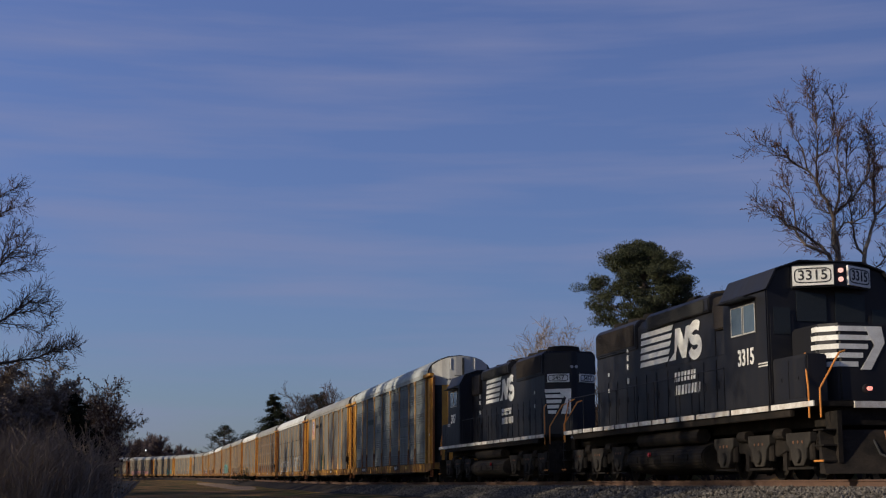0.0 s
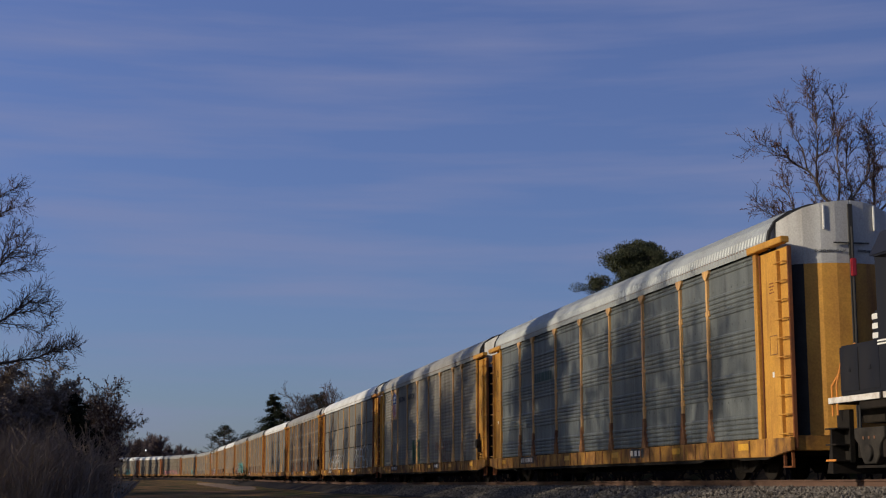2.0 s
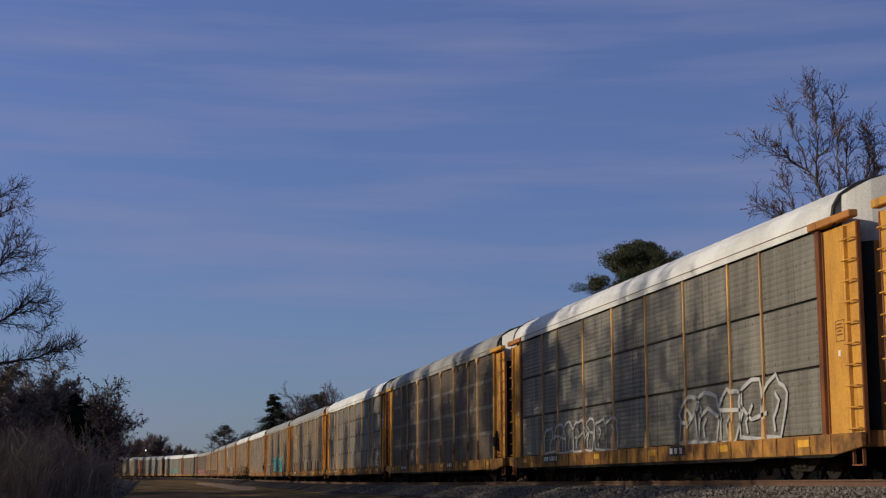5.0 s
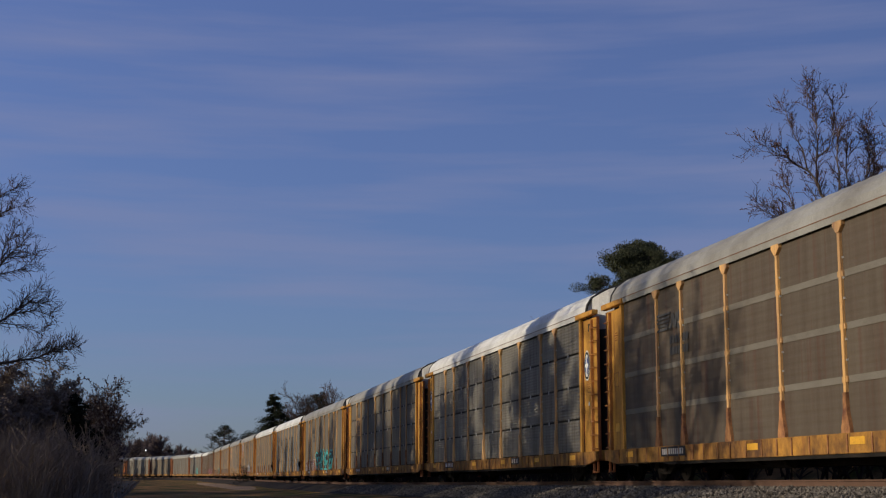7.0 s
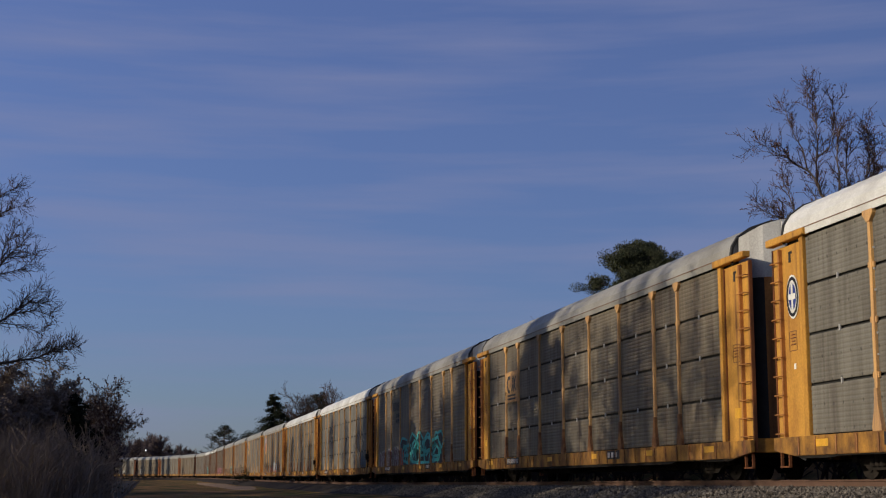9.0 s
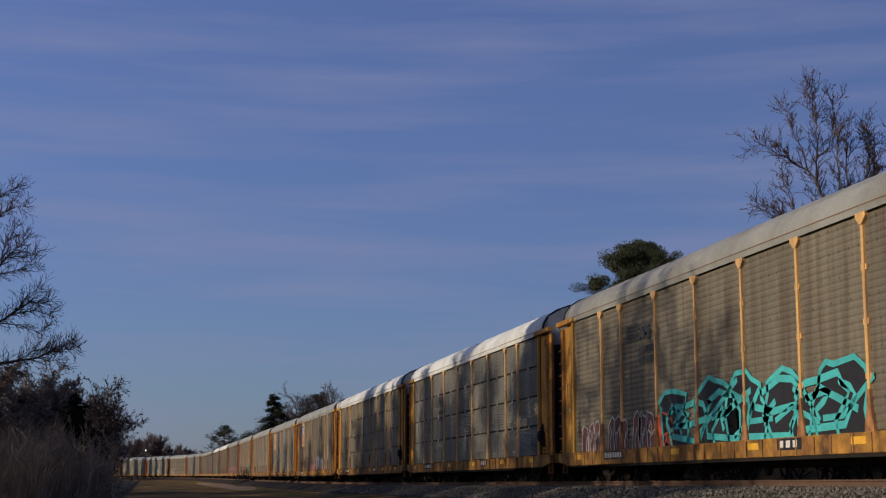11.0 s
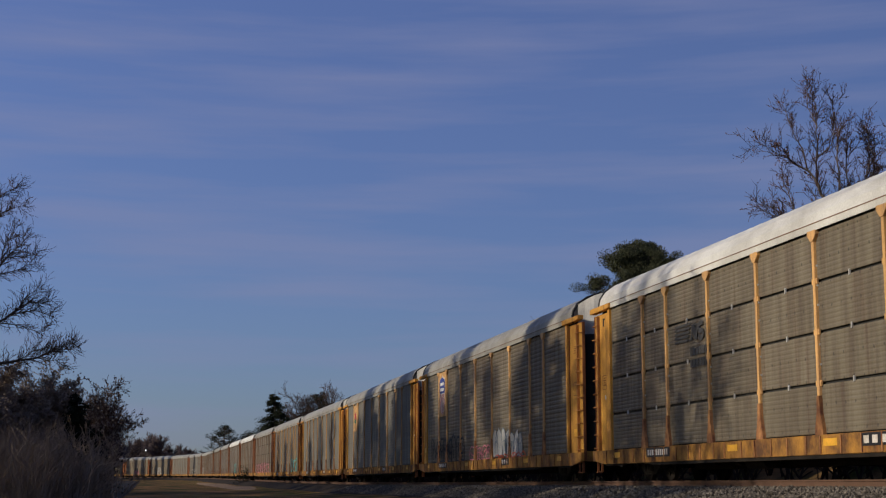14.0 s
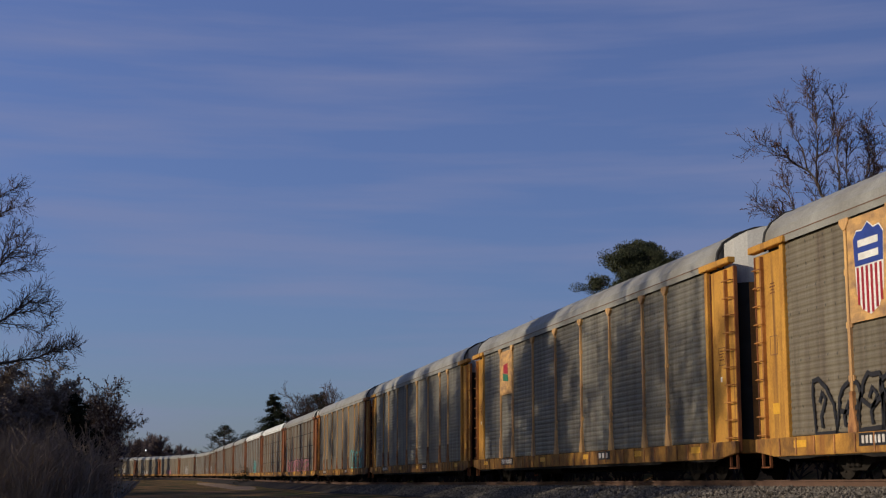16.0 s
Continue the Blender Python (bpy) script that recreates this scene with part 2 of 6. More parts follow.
GRAVEL = material("pale_gravel", (0.34, 0.24, 0.155), 0.95, dirt=(0.14, 0.10, 0.065), dirt_amount=0.8, scale=0.35, fine=14, bump=0.5, spec=0.05)
ASPHALT = material("worn_asphalt", (0.035, 0.032, 0.030), 0.9, dirt=(0.07, 0.058, 0.05), scale=0.4, fine=22, bump=0.4, spec=0.08)
BARK_PALE = material("pale_bark", (0.19, 0.155, 0.13), 0.85, dirt=(0.07, 0.055, 0.048), dirt_amount=0.9, scale=1.2, stretch=(1, 1, 0.4), fine=12, bump=0.4)
BARK = material("grey_brown_bark", (0.085, 0.066, 0.055), 0.9, dirt=(0.045, 0.035, 0.03), scale=1.4, stretch=(1, 1, 0.3), fine=14, bump=0.5)
TWIG = material("russet_twigs", (0.085, 0.055, 0.045), 0.9, dirt=(0.045, 0.03, 0.027), scale=0.5, bump=0, spec=0.1)
# twig colour for the far woods, paled to stand for haze
HAZE_TWIG = material("haze_paled_far_twigs", (0.13, 0.10, 0.095), 0.95, dirt=(0.07, 0.055, 0.052), scale=0.1, bump=0, spec=0.05)
SCRUB = material("dark_scrub_stems", (0.05, 0.036, 0.028), 0.95, dirt=(0.025, 0.019, 0.016), scale=0.4, bump=0, spec=0.05)
BRUSH = material("dry_brush_stems", (0.27, 0.208, 0.158), 0.95, dirt=(0.13, 0.10, 0.078), scale=0.3, bump=0, spec=0.05)
DEADLEAF = material("dead_leaves", (0.13, 0.065, 0.05), 0.9, dirt=(0.06, 0.035, 0.03), scale=0.8, bump=0)
NEEDLE = material("pine_needles", (0.045, 0.050, 0.021), 0.8, dirt=(0.019, 0.026, 0.011), dirt_amount=0.9, scale=0.7, fine=6, bump=0)
CEDAR = material("dark_evergreen_needles", (0.022, 0.026, 0.013), 0.85, dirt=(0.010, 0.013, 0.008), dirt_amount=0.9, scale=0.6, fine=5, bump=0, spec=0.1)


# ---- small mesh tools ----
def box(bm, x0, x1, y0, y1, z0, z1, m=None):
    vs = [bm.verts.new((x, y, z)) for x in (x0, x1) for y in (y0, y1) for z in (z0, z1)]
    if m is not None:
        for v in vs:
            v.co = m @ v.co
    for f in ((0, 1, 3, 2), (4, 6, 7, 5), (0, 4, 5, 1), (2, 3, 7, 6), (0, 2, 6, 4), (1, 5, 7, 3)):
        bm.faces.new([vs[i] for i in f])
    return vs


def tube(bm, p, q, r, r2=None, n=8, cap=True):
    p, q = Vector(p), Vector(q)
    r2 = r if r2 is None else r2
    d = (q - p).normalized()
    a = d.orthogonal().normalized()
    b = d.cross(a)
    rings = []
    for c, rad in ((p, r), (q, r2)):
        rings.append([bm.verts.new(c + (a * math.cos(k * math.tau / n) + b * math.sin(k * math.tau / n)) * rad) for k in range(n)])
    for k in range(n):
        bm.faces.new((rings[0][k], rings[0][(k + 1) % n], rings[1][(k + 1) % n], rings[1][k]))
    if cap:
        bm.faces.new(rings[0][::-1])
        bm.faces.new(rings[1])


def pipe(bm, points, r, n=6):
    for p, q in zip(points, points[1:]):
        tube(bm, p, q, r, n=n)


def prism(bm, outline, axis, a, b):
    """Closed outline of (u, v) pushed from a to b along an axis: x takes (y, z), y takes (x, z), z takes (x, y)."""
    def place(u, v, w):
        return {"x": (w, u, v), "y": (u, w, v), "z": (u, v, w)}[axis]
    lo = [bm.verts.new(place(u, v, a)) for u, v in outline]
    hi = [bm.verts.new(place(u, v, b)) for u, v in outline]
    n = len(outline)
    bm.faces.new(lo[::-1])
    bm.faces.new(hi)
    for k in range(n):
        bm.faces.new((lo[k], lo[(k + 1) % n], hi[(k + 1) % n], hi[k]))


def finish(bm, name, mat, bevel=0.0, smooth=False):
    bmesh.ops.recalc_face_normals(bm, faces=bm.faces[:])
    if bevel:
        bmesh.ops.bevel(bm, geom=bm.edges[:], offset=bevel, segments=2, affect="EDGES", clamp_overlap=True)
    me = bpy.data.meshes.new(name)
    bm.to_mesh(me)
    bm.free()
    me.materials.append(mat)
    if smooth:
        for p in me.polygons:
            p.use_smooth = True
    return me


def put(name, mesh, parent, label="", at=(0, 0, 0)):
    ob = new(name, mesh)
    ob.parent = parent
    ob.location = at
    if label:
        tagged(ob, label)
    return ob


def part(name, bm, mat, parent, label="", bevel=0.0, smooth=False, at=(0, 0, 0)):
    return put(name, finish(bm, name, mat, bevel, smooth), parent, label, at)


def letters(text, size, mat, depth=0.006, bold=0.0):
    """A mesh of built-in letters in the plane z = 0, centred."""
    curve = bpy.data.curves.new("letters", "FONT")
    curve.body, curve.size, curve.extrude, curve.offset = text, size, depth, bold
    curve.align_x, curve.align_y = "CENTER", "CENTER"
    curve.resolution_u = 3
    ob = new("letters", curve)
    bpy.context.view_layer.update()
    me = bpy.data.meshes.new_from_object(ob.evaluated_get(bpy.context.evaluated_depsgraph_get()))
    bpy.data.objects.remove(ob)
    me.materials.clear()
    me.materials.append(mat)
    return me


def facing(side):
    """Turns the plane of letters to a side: -1 and 1 the flanks, 'front' and 'rear' the ends."""
    cols = {-1: ((0, -1, 0), (0, 0, 1), (-1, 0, 0)), 1: ((0, 1, 0), (0, 0, 1), (1, 0, 0)),
            "front": ((1, 0, 0), (0, 0, 1), (0, -1, 0)), "rear": ((-1, 0, 0), (0, 0, 1), (0, 1, 0))}[side]
    return Matrix([[c[k] for c in cols] for k in range(3)]).to_4x4()


def sheet(name, outlines, mat, parent, m, label="", thick=0.004):
    """Flat painted shapes: outlines of (u, v) in the plane of m."""
    bm = bmesh.new()
    for o in outlines:
        if o[0] == "strip":
            rows = [[bm.verts.new((*p, z)) for p in side] for side, z in ((o[1], 0.0), (o[1], thick), (o[2], thick), (o[2], 0.0))]
            for a, b in zip(rows, rows[1:]):
                for i in range(len(a) - 1):
                    bm.faces.new((a[i], a[i + 1], b[i + 1], b[i]))
        else:
            prism(bm, o, "z", 0.0, thick)
    ob = part(name, bm, mat, parent, label)
    ob.matrix_local = m
    return ob


def band(points, w):
    """The outline of one unbroken strip of width w along a line of (u, v)."""
    n = len(points)
    closed = n > 2 and points[0] == points[-1]
    left, right = [], []
    for k, (a, b) in enumerate(points):
        pa = points[k - 1] if k else (points[n - 2] if closed else points[0])
        pb = points[k + 1] if k < n - 1 else (points[1] if closed else points[-1])
        d = math.hypot(pb[0] - pa[0], pb[1] - pa[1]) or 1
        ux, uy = (pb[0] - pa[0]) / d, (pb[1] - pa[1]) / d
        left.append((a - uy * w / 2, b + ux * w / 2))
        right.append((a + uy * w / 2, b - ux * w / 2))
    return [("strip", left, right)]


# ---- the line of the track: straight, then a bend to the left on a slight climb ----
def lay_line():
    x, y, rows = 0.0, -200.0, []
    for k in range(1300):
        s = -200.0 + k
        turn = min(0.5, max(0.0, (s - 340.0) / 450.0))
        rows.append((s, x, y, turn))
        x, y = x - math.sin(turn), y + math.cos(turn)
    return np.array(rows)


LINE = lay_line()


def line_x(y):
    return float(np.interp(y, LINE[:, 2], LINE[:, 1]))


def line_z(s):
    e = max(0.0, s - 60.0)
    return 0.0055 * (e - 50.0) if e > 100 else 0.0055 * e * e / 200.0


def on_line(s):
    """Pose at the distance s along the line: y runs with the track, away from the eye."""
    x, y, turn = (float(np.interp(s, LINE[:, 0], LINE[:, k])) for k in (1, 2, 3))
    climb = math.degrees(math.atan2(line_z(s + 1) - line_z(s - 1), 2.0))
    return pose(x, y, line_z(s), climb, 0, math.degrees(turn))


def gone(t):
    """Metres that the train has gone by t."""
    return 20.05 * t + 0.0195 * t * t


# ---- ground, road, ballast and track ----
def ground_z(x, y):
    e = x - line_x(min(max(y, -50.0), 700.0))
    z = line_z(min(max(y, 0.0), 900.0)) - 0.62
    if abs(e) > 3.0:
        z -= 0.25 * min(1.0, (abs(e) - 3.0) / 4.0)
    if e > 4.6:
        z += 2.3 * min(1.0, (e - 4.6) / 5.0)
    if e < -6.0 and y < 70:
        z -= 0.75 * min(1.0, (-6.0 - e) / 6.0) * min(1.0, (70 - y) / 40.0)
    return z + 0.08 * noise.noise(Vector((x * 0.13, y * 0.05, 0)))


def ground_material():
    m = bpy.data.materials.new("winter_grass")
    m.use_nodes = True
    nt = m.node_tree
    L = nt.links.new
    b = nt.nodes["Principled BSDF"]
    co = nt.nodes.new("ShaderNodeTexCoord")
    a = nt.nodes.new("ShaderNodeTexNoise")
    a.inputs["Scale"].default_value, a.inputs["Detail"].default_value = 0.3, 6
    f = nt.nodes.new("ShaderNodeTexNoise")
    f.inputs["Scale"].default_value, f.inputs["Detail"].default_value = 6.0, 6
    L(co.outputs["Object"], a.inputs["Vector"])
    L(co.outputs["Object"], f.inputs["Vector"])
    r = nt.nodes.new("ShaderNodeValToRGB")
    r.color_ramp.elements[0].position, r.color_ramp.elements[0].color = 0.36, (0.045, 0.060, 0.016, 1)
    r.color_ramp.elements[1].position, r.color_ramp.elements[1].color = 0.60, (0.30, 0.165, 0.070, 1)
    e = r.color_ramp.elements.new(0.5)
    e.color = (0.13, 0.088, 0.038, 1)
    L(a.outputs["Fac"], r.inputs["Fac"])
    h = nt.nodes.new("ShaderNodeHueSaturation")
    g = nt.nodes.new("ShaderNodeMapRange")
    g.inputs["To Min"].default_value, g.inputs["To Max"].default_value = 0.5, 1.5
    L(f.outputs["Fac"], g.inputs["Value"])
    L(g.outputs["Result"], h.inputs["Value"])
    L(r.outputs["Color"], h.inputs["Color"])
    L(h.outputs["Color"], b.inputs["Base Color"])
    b.inputs["Roughness"].default_value = 0.95
    b.inputs["Specular IOR Level"].default_value = 0.03
    bp = nt.nodes.new("ShaderNodeBump")
    bp.inputs["Strength"].default_value, bp.inputs["Distance"].default_value = 0.8, 0.08
    L(f.outputs["Fac"], bp.inputs["Height"])
    L(bp.outputs["Normal"], b.inputs["Normal"])
    return m


def surface(name, xs, ys, height, mat, smooth=True):
    verts = [(x, y, height(x, y)) for y in ys for x in xs]
    n = len(xs)
    faces = [(j * n + i, j * n + i + 1, (j + 1) * n + i + 1, (j + 1) * n + i) for j in range(len(ys) - 1) for i in range(n - 1)]
    me = bpy.data.meshes.new(name)
    me.from_pydata(verts, [], faces)
    me.materials.append(mat)
    for p in me.polygons:
        p.use_smooth = smooth
    return new(name, me)


def make_ground():
    xs = [-3000, -1200, -500, -250, -150] + list(range(-120, -40, 8)) + list(range(-40, 42, 2)) + [50, 65, 90, 130, 200, 400, 1000, 3000]
    ys = [-2000, -600, -200, -80] + list(range(-40, 240, 4)) + list(range(240, 700, 15)) + [720, 800, 900, 1200, 2000, 4500]
    tagged(surface("ground", xs, ys, ground_z, ground_material()), "flat winter grass verge, brown and dull green", "ground", kind="structure")
    # road beside the line
    ys = list(range(-30, 420, 5))
    verts, faces = [], []
    for y in ys:
        c = -19.5 + line_x(y) * 0.9 - max(0, 60 - y) * 0.25
        for k in range(5):
            x = c - 3.2 + 1.6 * k
            verts.append((x, y, max(ground_z(c - 2.6, y), ground_z(c, y), ground_z(c + 2.6, y)) + 0.03 - 0.012 * abs(k - 2)))
    for j in range(len(ys) - 1):
        for k in range(4):
            faces.append((5 * j + k, 5 * j + k + 1, 5 * j + k + 6, 5 * j + k + 5))
    me = bpy.data.meshes.new("road")
    me.from_pydata(verts, [], faces)
    me.materials.append(ASPHALT)
    tagged(new("road", me), "narrow worn grey asphalt road along the railway", "road", kind="structure")


def make_patch():
    """A pale gravel lay-by between road and track, with ragged edges."""
    verts, faces = [], []
    ys = [132 + 4 * k for k in range(36)]
    for y in ys:
        c, w = -5.6 + line_x(y), 1.5 + 1.2 * noise.noise(Vector((y * 0.06, 3, 0)))
        w *= min(1.0, (y - 130) / 20.0, (275 - y) / 30.0)
        for k in range(7):
            x = c + w * (k / 3 - 1)
            verts.append((x, y, ground_z(x, y) + 0.05 - 0.012 * abs(k - 3)))
    for j in range(len(ys) - 1):
        for k in range(6):
            faces.append((7 * j + k, 7 * j + k + 1, 7 * j + k + 8, 7 * j + k + 7))
    me = bpy.data.meshes.new("gravel_patch")
    me.from_pydata(verts, [], faces)
    me.materials.append(GRAVEL)
    tagged(new("gravel_patch", me), "pale gravel strip between the road and the track", "gravel", kind="structure")


def strip(name, profile, s_list, mat, parent, label="", smooth=False, closed=True):
    """A cross-section of (x, z) carried along the line."""
    n = len(profile)
    verts, faces = [], []
    for s in s_list:
        m = on_line(s)
        verts += [tuple(m @ Vector((x, 0, z))) for x, z in profile]
    last = n if closed else n - 1
    for j in range(len(s_list) - 1):
        for k in range(last):
            a, b = j * n + k, j * n + (k + 1) % n
            faces.append((a, b, b + n, a + n))
    me = bpy.data.meshes.new(name)
    me.from_pydata(verts, [], faces)
    me.materials.append(mat)
    for p in me.polygons:
        p.use_smooth = smooth
    return put(name, me, parent, label)


def make_track():
    bed = new("ballast_bed")
    tagged(bed, "grey crushed-stone ballast bed under the rails", "ballast", kind="structure")
    s_list = list(range(-120, 150, 3)) + list(range(150, 900, 10))
    strip("bed", [(-4.4, -0.95), (-3.3, -0.62), (-2.1, -0.25), (-1.35, -0.19), (0, -0.195), (1.35, -0.19), (2.1, -0.25), (3.3, -0.62), (4.4, -0.95)], s_list, DIRT, bed, closed=False, smooth=True)
    # loose stones where the camera sees them singly
    rng = np.random.default_rng(7)
    n = 26000
    x = -rng.uniform(0.95, 3.3, n)
    y = 14 + 80 * rng.uniform(0, 1, n) ** 1.6
    prof_x, prof_z = [-3.3, -2.1, -1.35, 0], [-0.62, -0.25, -0.19, -0.195]
    z = np.interp(x, prof_x, prof_z) + rng.uniform(-0.01, 0.03, n)
    size = rng.uniform(0.026, 0.062, n)
    unit = np.array([(1, 0, 0), (-1, 0, 0), (0, 1, 0), (0, -1, 0), (0, 0, 1), (0, 0, -1)], float)
    tri = np.array([(0, 2, 4), (2, 1, 4), (1, 3, 4), (3, 0, 4), (2, 0, 5), (1, 2, 5), (3, 1, 5), (0, 3, 5)])
    pts = unit[None] * rng.uniform(0.6, 1.3, (n, 6, 1)) * size[:, None, None]
    ang = rng.uniform(0, math.tau, n)
    ca, sa = np.cos(ang)[:, None], np.sin(ang)[:, None]
    px = pts[..., 0] * ca - pts[..., 1] * sa + x[:, None]
    py = pts[..., 0] * sa + pts[..., 1] * ca + y[:, None]
    pz = pts[..., 2] * 0.8 + z[:, None]
    verts = np.stack([px, py, pz], -1).reshape(-1, 3)
    faces = (tri[None] + 6 * np.arange(n)[:, None, None]).reshape(-1, 3)
    me = bpy.data.meshes.new("stones")
    me.from_pydata(verts.tolist(), [], faces.tolist())
    me.materials.append(island(STONE, 0.5))
    tagged(put("stones", me, bed), "loose pale grey ballast stones", kind="stuff")
    # rails and ties
    track = new("railway_track")
    tagged(track, "railway track with rust-brown rails on weathered wooden ties", "railway track", kind="structure")
    half = [(0.075, -0.172), (0.075, -0.160), (0.012, -0.135), (0.010, -0.045), (0.036, -0.036), (0.036, -0.006), (0.028, 0.0)]
    prof = half + [(-a, b) for a, b in half[::-1]]
    for side in (-1, 1):
        c = side * 0.7535
        strip("rail", [(c + a, b) for a, b in prof], s_list, RAIL, track)
        strip("rail_head", [(c - 0.024, 0.0), (c - 0.024, 0.002), (c + 0.024, 0.002), (c + 0.024, 0.0)], s_list, RAILTOP, track, "polished running surface of the rail")
    bm = bmesh.new()
    box(bm, -1.30, 1.30, -0.115, 0.115, -0.34, -0.175)
    tie = finish(bm, "tie", TIE, 0.012)
    rng = random.Random(3)
    for k in range(290):
        ob = put("tie", tie, track, at=(rng.uniform(-0.04, 0.04), -12 + 0.5 * k, line_z(-12 + 0.5 * k)))
        ob.rotation_euler.z = rng.uniform(-0.012, 0.012)


def island(mat, amount):
    """The same surface with a shift of brightness from loose piece to loose piece."""
    m = mat.copy()
    nt = m.node_tree
    geo = nt.nodes.new("ShaderNodeNewGeometry")
    r = nt.nodes.new("ShaderNodeMapRange")
    r.inputs["To Min"].default_value, r.inputs["To Max"].default_value = 1 - amount, 1 + amount
    nt.links.new(geo.outputs["Random Per Island"], r.inputs["Value"])
    hsv = [n for n in nt.nodes if n.bl_idname == "ShaderNodeHueSaturation"][0]
    old = hsv.inputs["Value"].links[0].from_socket
    mul = nt.nodes.new("ShaderNodeMath")
    mul.operation = "MULTIPLY"
    nt.links.new(old, mul.inputs[0])
    nt.links.new(r.outputs["Result"], mul.inputs[1])
    nt.links.new(mul.outputs["Value"], hsv.inputs["Value"])
    return m


make_ground()
make_patch()
make_track()


# ---- running gear shared by the whole train ----
def wheelset_mesh(r):
    bm = bmesh.new()
    for side in (-1, 1):
        c = side * 0.7535
        tube(bm, (c - 0.05, 0, 0), (c + 0.07 , 0, 0), r, n=28)
        tube(bm, (c - side * 0.065, 0, 0), (c - side * 0.05, 0, 0), r + 0.025, n=28)
        for k in range(6):
            a = k * math.tau / 6
            tube(bm, (c + side * 0.06, math.cos(a) * r * 0.6, math.sin(a) * r * 0.6), (c + side * 0.08, math.cos(a) * r * 0.6, math.sin(a) * r * 0.6), 0.05, n=8)
        tube(bm, (c, 0, 0), (c + side * 0.16, 0, 0), 0.11, n=12)
    tube(bm, (-0.8, 0, 0), (0.8, 0, 0), 0.085, n=10)
    return finish(bm, "wheelset", BLACK_DIRTY)


WHEEL_CAR, WHEEL_LOCO = 0.457, 0.508
WHEELS = {r: wheelset_mesh(r) for r in (WHEEL_CAR, WHEEL_LOCO)}
TURNING = []          # wheelsets that turn: object, radius, place on its thing


def add_wheelset(parent, r, y, turns):
    ob = put("wheelset", WHEELS[r], parent, at=(0, y, r))
    if turns:
        TURNING.append((ob, r, (0, y, r)))


def car_truck_meshes():
    frames = []
    for side in (-1, 1):
        bm = bmesh.new()
        a, b = side * 0.93, side * 1.08
        outline = [(-1.15, 0.38), (-1.15, 0.60), (-0.95, 0.66), (-0.45, 0.74), (0.45, 0.74), (0.95, 0.66), (1.15, 0.60), (1.15, 0.38), (0.75, 0.36), (0.45, 0.18), (-0.45, 0.18), (-0.75, 0.36)]
        prism(bm, outline, "x", min(a, b), max(a, b))
        for y in (-0.89, 0.89):
            tube(bm, (side * 1.05, y, 0.457), (side * 1.15, y, 0.457), 0.13, n=12)
        for y in (-0.2, 0.0, 0.2):
            tube(bm, (side * 1.10, y, 0.26), (side * 1.10, y, 0.56), 0.075, n=10)
        frames.append(finish(bm, "side_frame", BLACK_DIRTY))
    bm = bmesh.new()
    box(bm, -1.1, 1.1, -0.22, 0.22, 0.48, 0.74)
    box(bm, -0.35, 0.35, -0.35, 0.35, 0.70, 0.86)
    bolster = finish(bm, "bolster", BLACK_DIRTY, 0.02)
    return frames, bolster


CAR_TRUCK = car_truck_meshes()


def add_car_truck(parent, y, turns):
    for me in CAR_TRUCK[0]:
        put("side_frame", me, parent, at=(0, y, 0))
    put("bolster", CAR_TRUCK[1], parent, at=(0, y, 0))
    for d in (-0.89, 0.89):
        add_wheelset(parent, WHEEL_CAR, y + d, turns)


def coupler_mesh():
    bm = bmesh.new()
    box(bm, -0.11, 0.11, -0.75, 0.0, 0.80, 1.0)
    prism(bm, [(-0.20, -0.75), (-0.20, -1.0), (-0.05, -1.05), (0.02, -0.92), (0.16, -1.02), (0.22, -0.9), (0.15, -0.75)], "z", 0.76, 1.04)
    return finish(bm, "coupler", RUST, 0.015)


COUPLER = coupler_mesh()


def hose(parent, y, sgn):
    bm = bmesh.new()
    pts = [(-0.35, y, 0.95), (-0.36, y + sgn * 0.18, 0.78), (-0.33, y + sgn * 0.35, 0.52), (-0.25, y + sgn * 0.5, 0.45)]
    pipe(bm, pts, 0.025)
    part("air_hose", bm, SEAM, parent, "black rubber air hose")


# ---- locomotives ----
def bars(w, h, gap, n):
    return [[(-w / 2, -k * (h + gap)), (w / 2, -k * (h + gap)), (w / 2, h - k * (h + gap)), (-w / 2, h - k * (h + gap))] for k in range(n)]


def mark_shapes():
    """The railway's mark: five slanted stripes, then two bold shapes."""
    stripes = []
    for k in range(5):
        z = 0.40 - 0.20 * k
        right = -0.15 - 0.30 * (0.4 - z)
        stripes.append([(-2.55, z - 0.06), (right - 0.05, z - 0.06), (right + 0.06, z + 0.07), (-2.50, z + 0.07)])
    bold = [[(-0.32, -0.50), (0.18, -0.50), (0.18, -0.28), (0.26, -0.02), (0.62, -0.50), (0.90, -0.50), (1.08, 0.50), (0.79, 0.50), (0.71, 0.06), (0.40, 0.50), (0.04, 0.50), (0.06, -0.26)]]
    s = []
    for a in range(0, 11):        # upper bow, then the lower bow
        th = radians(40 + a * 23)
        s.append((1.50 + 0.33 * math.cos(th), 0.22 + 0.24 * math.sin(th)))
    for a in range(0, 11):
        th = radians(80 - a * 25)
        s.append((1.54 + 0.33 * math.cos(th), -0.24 + 0.24 * math.sin(th)))
    low = [[(u + 0.14 * v, v * 0.80 - 0.06) for u, v in o] for o in bold]
    lean = [[(u + 0.14 * v, v) for u, v in o] for o in stripes]
    return lean, low, band([(u - 0.06 + 0.14 * v, v * 0.80 - 0.06) for u, v in s], 0.25)


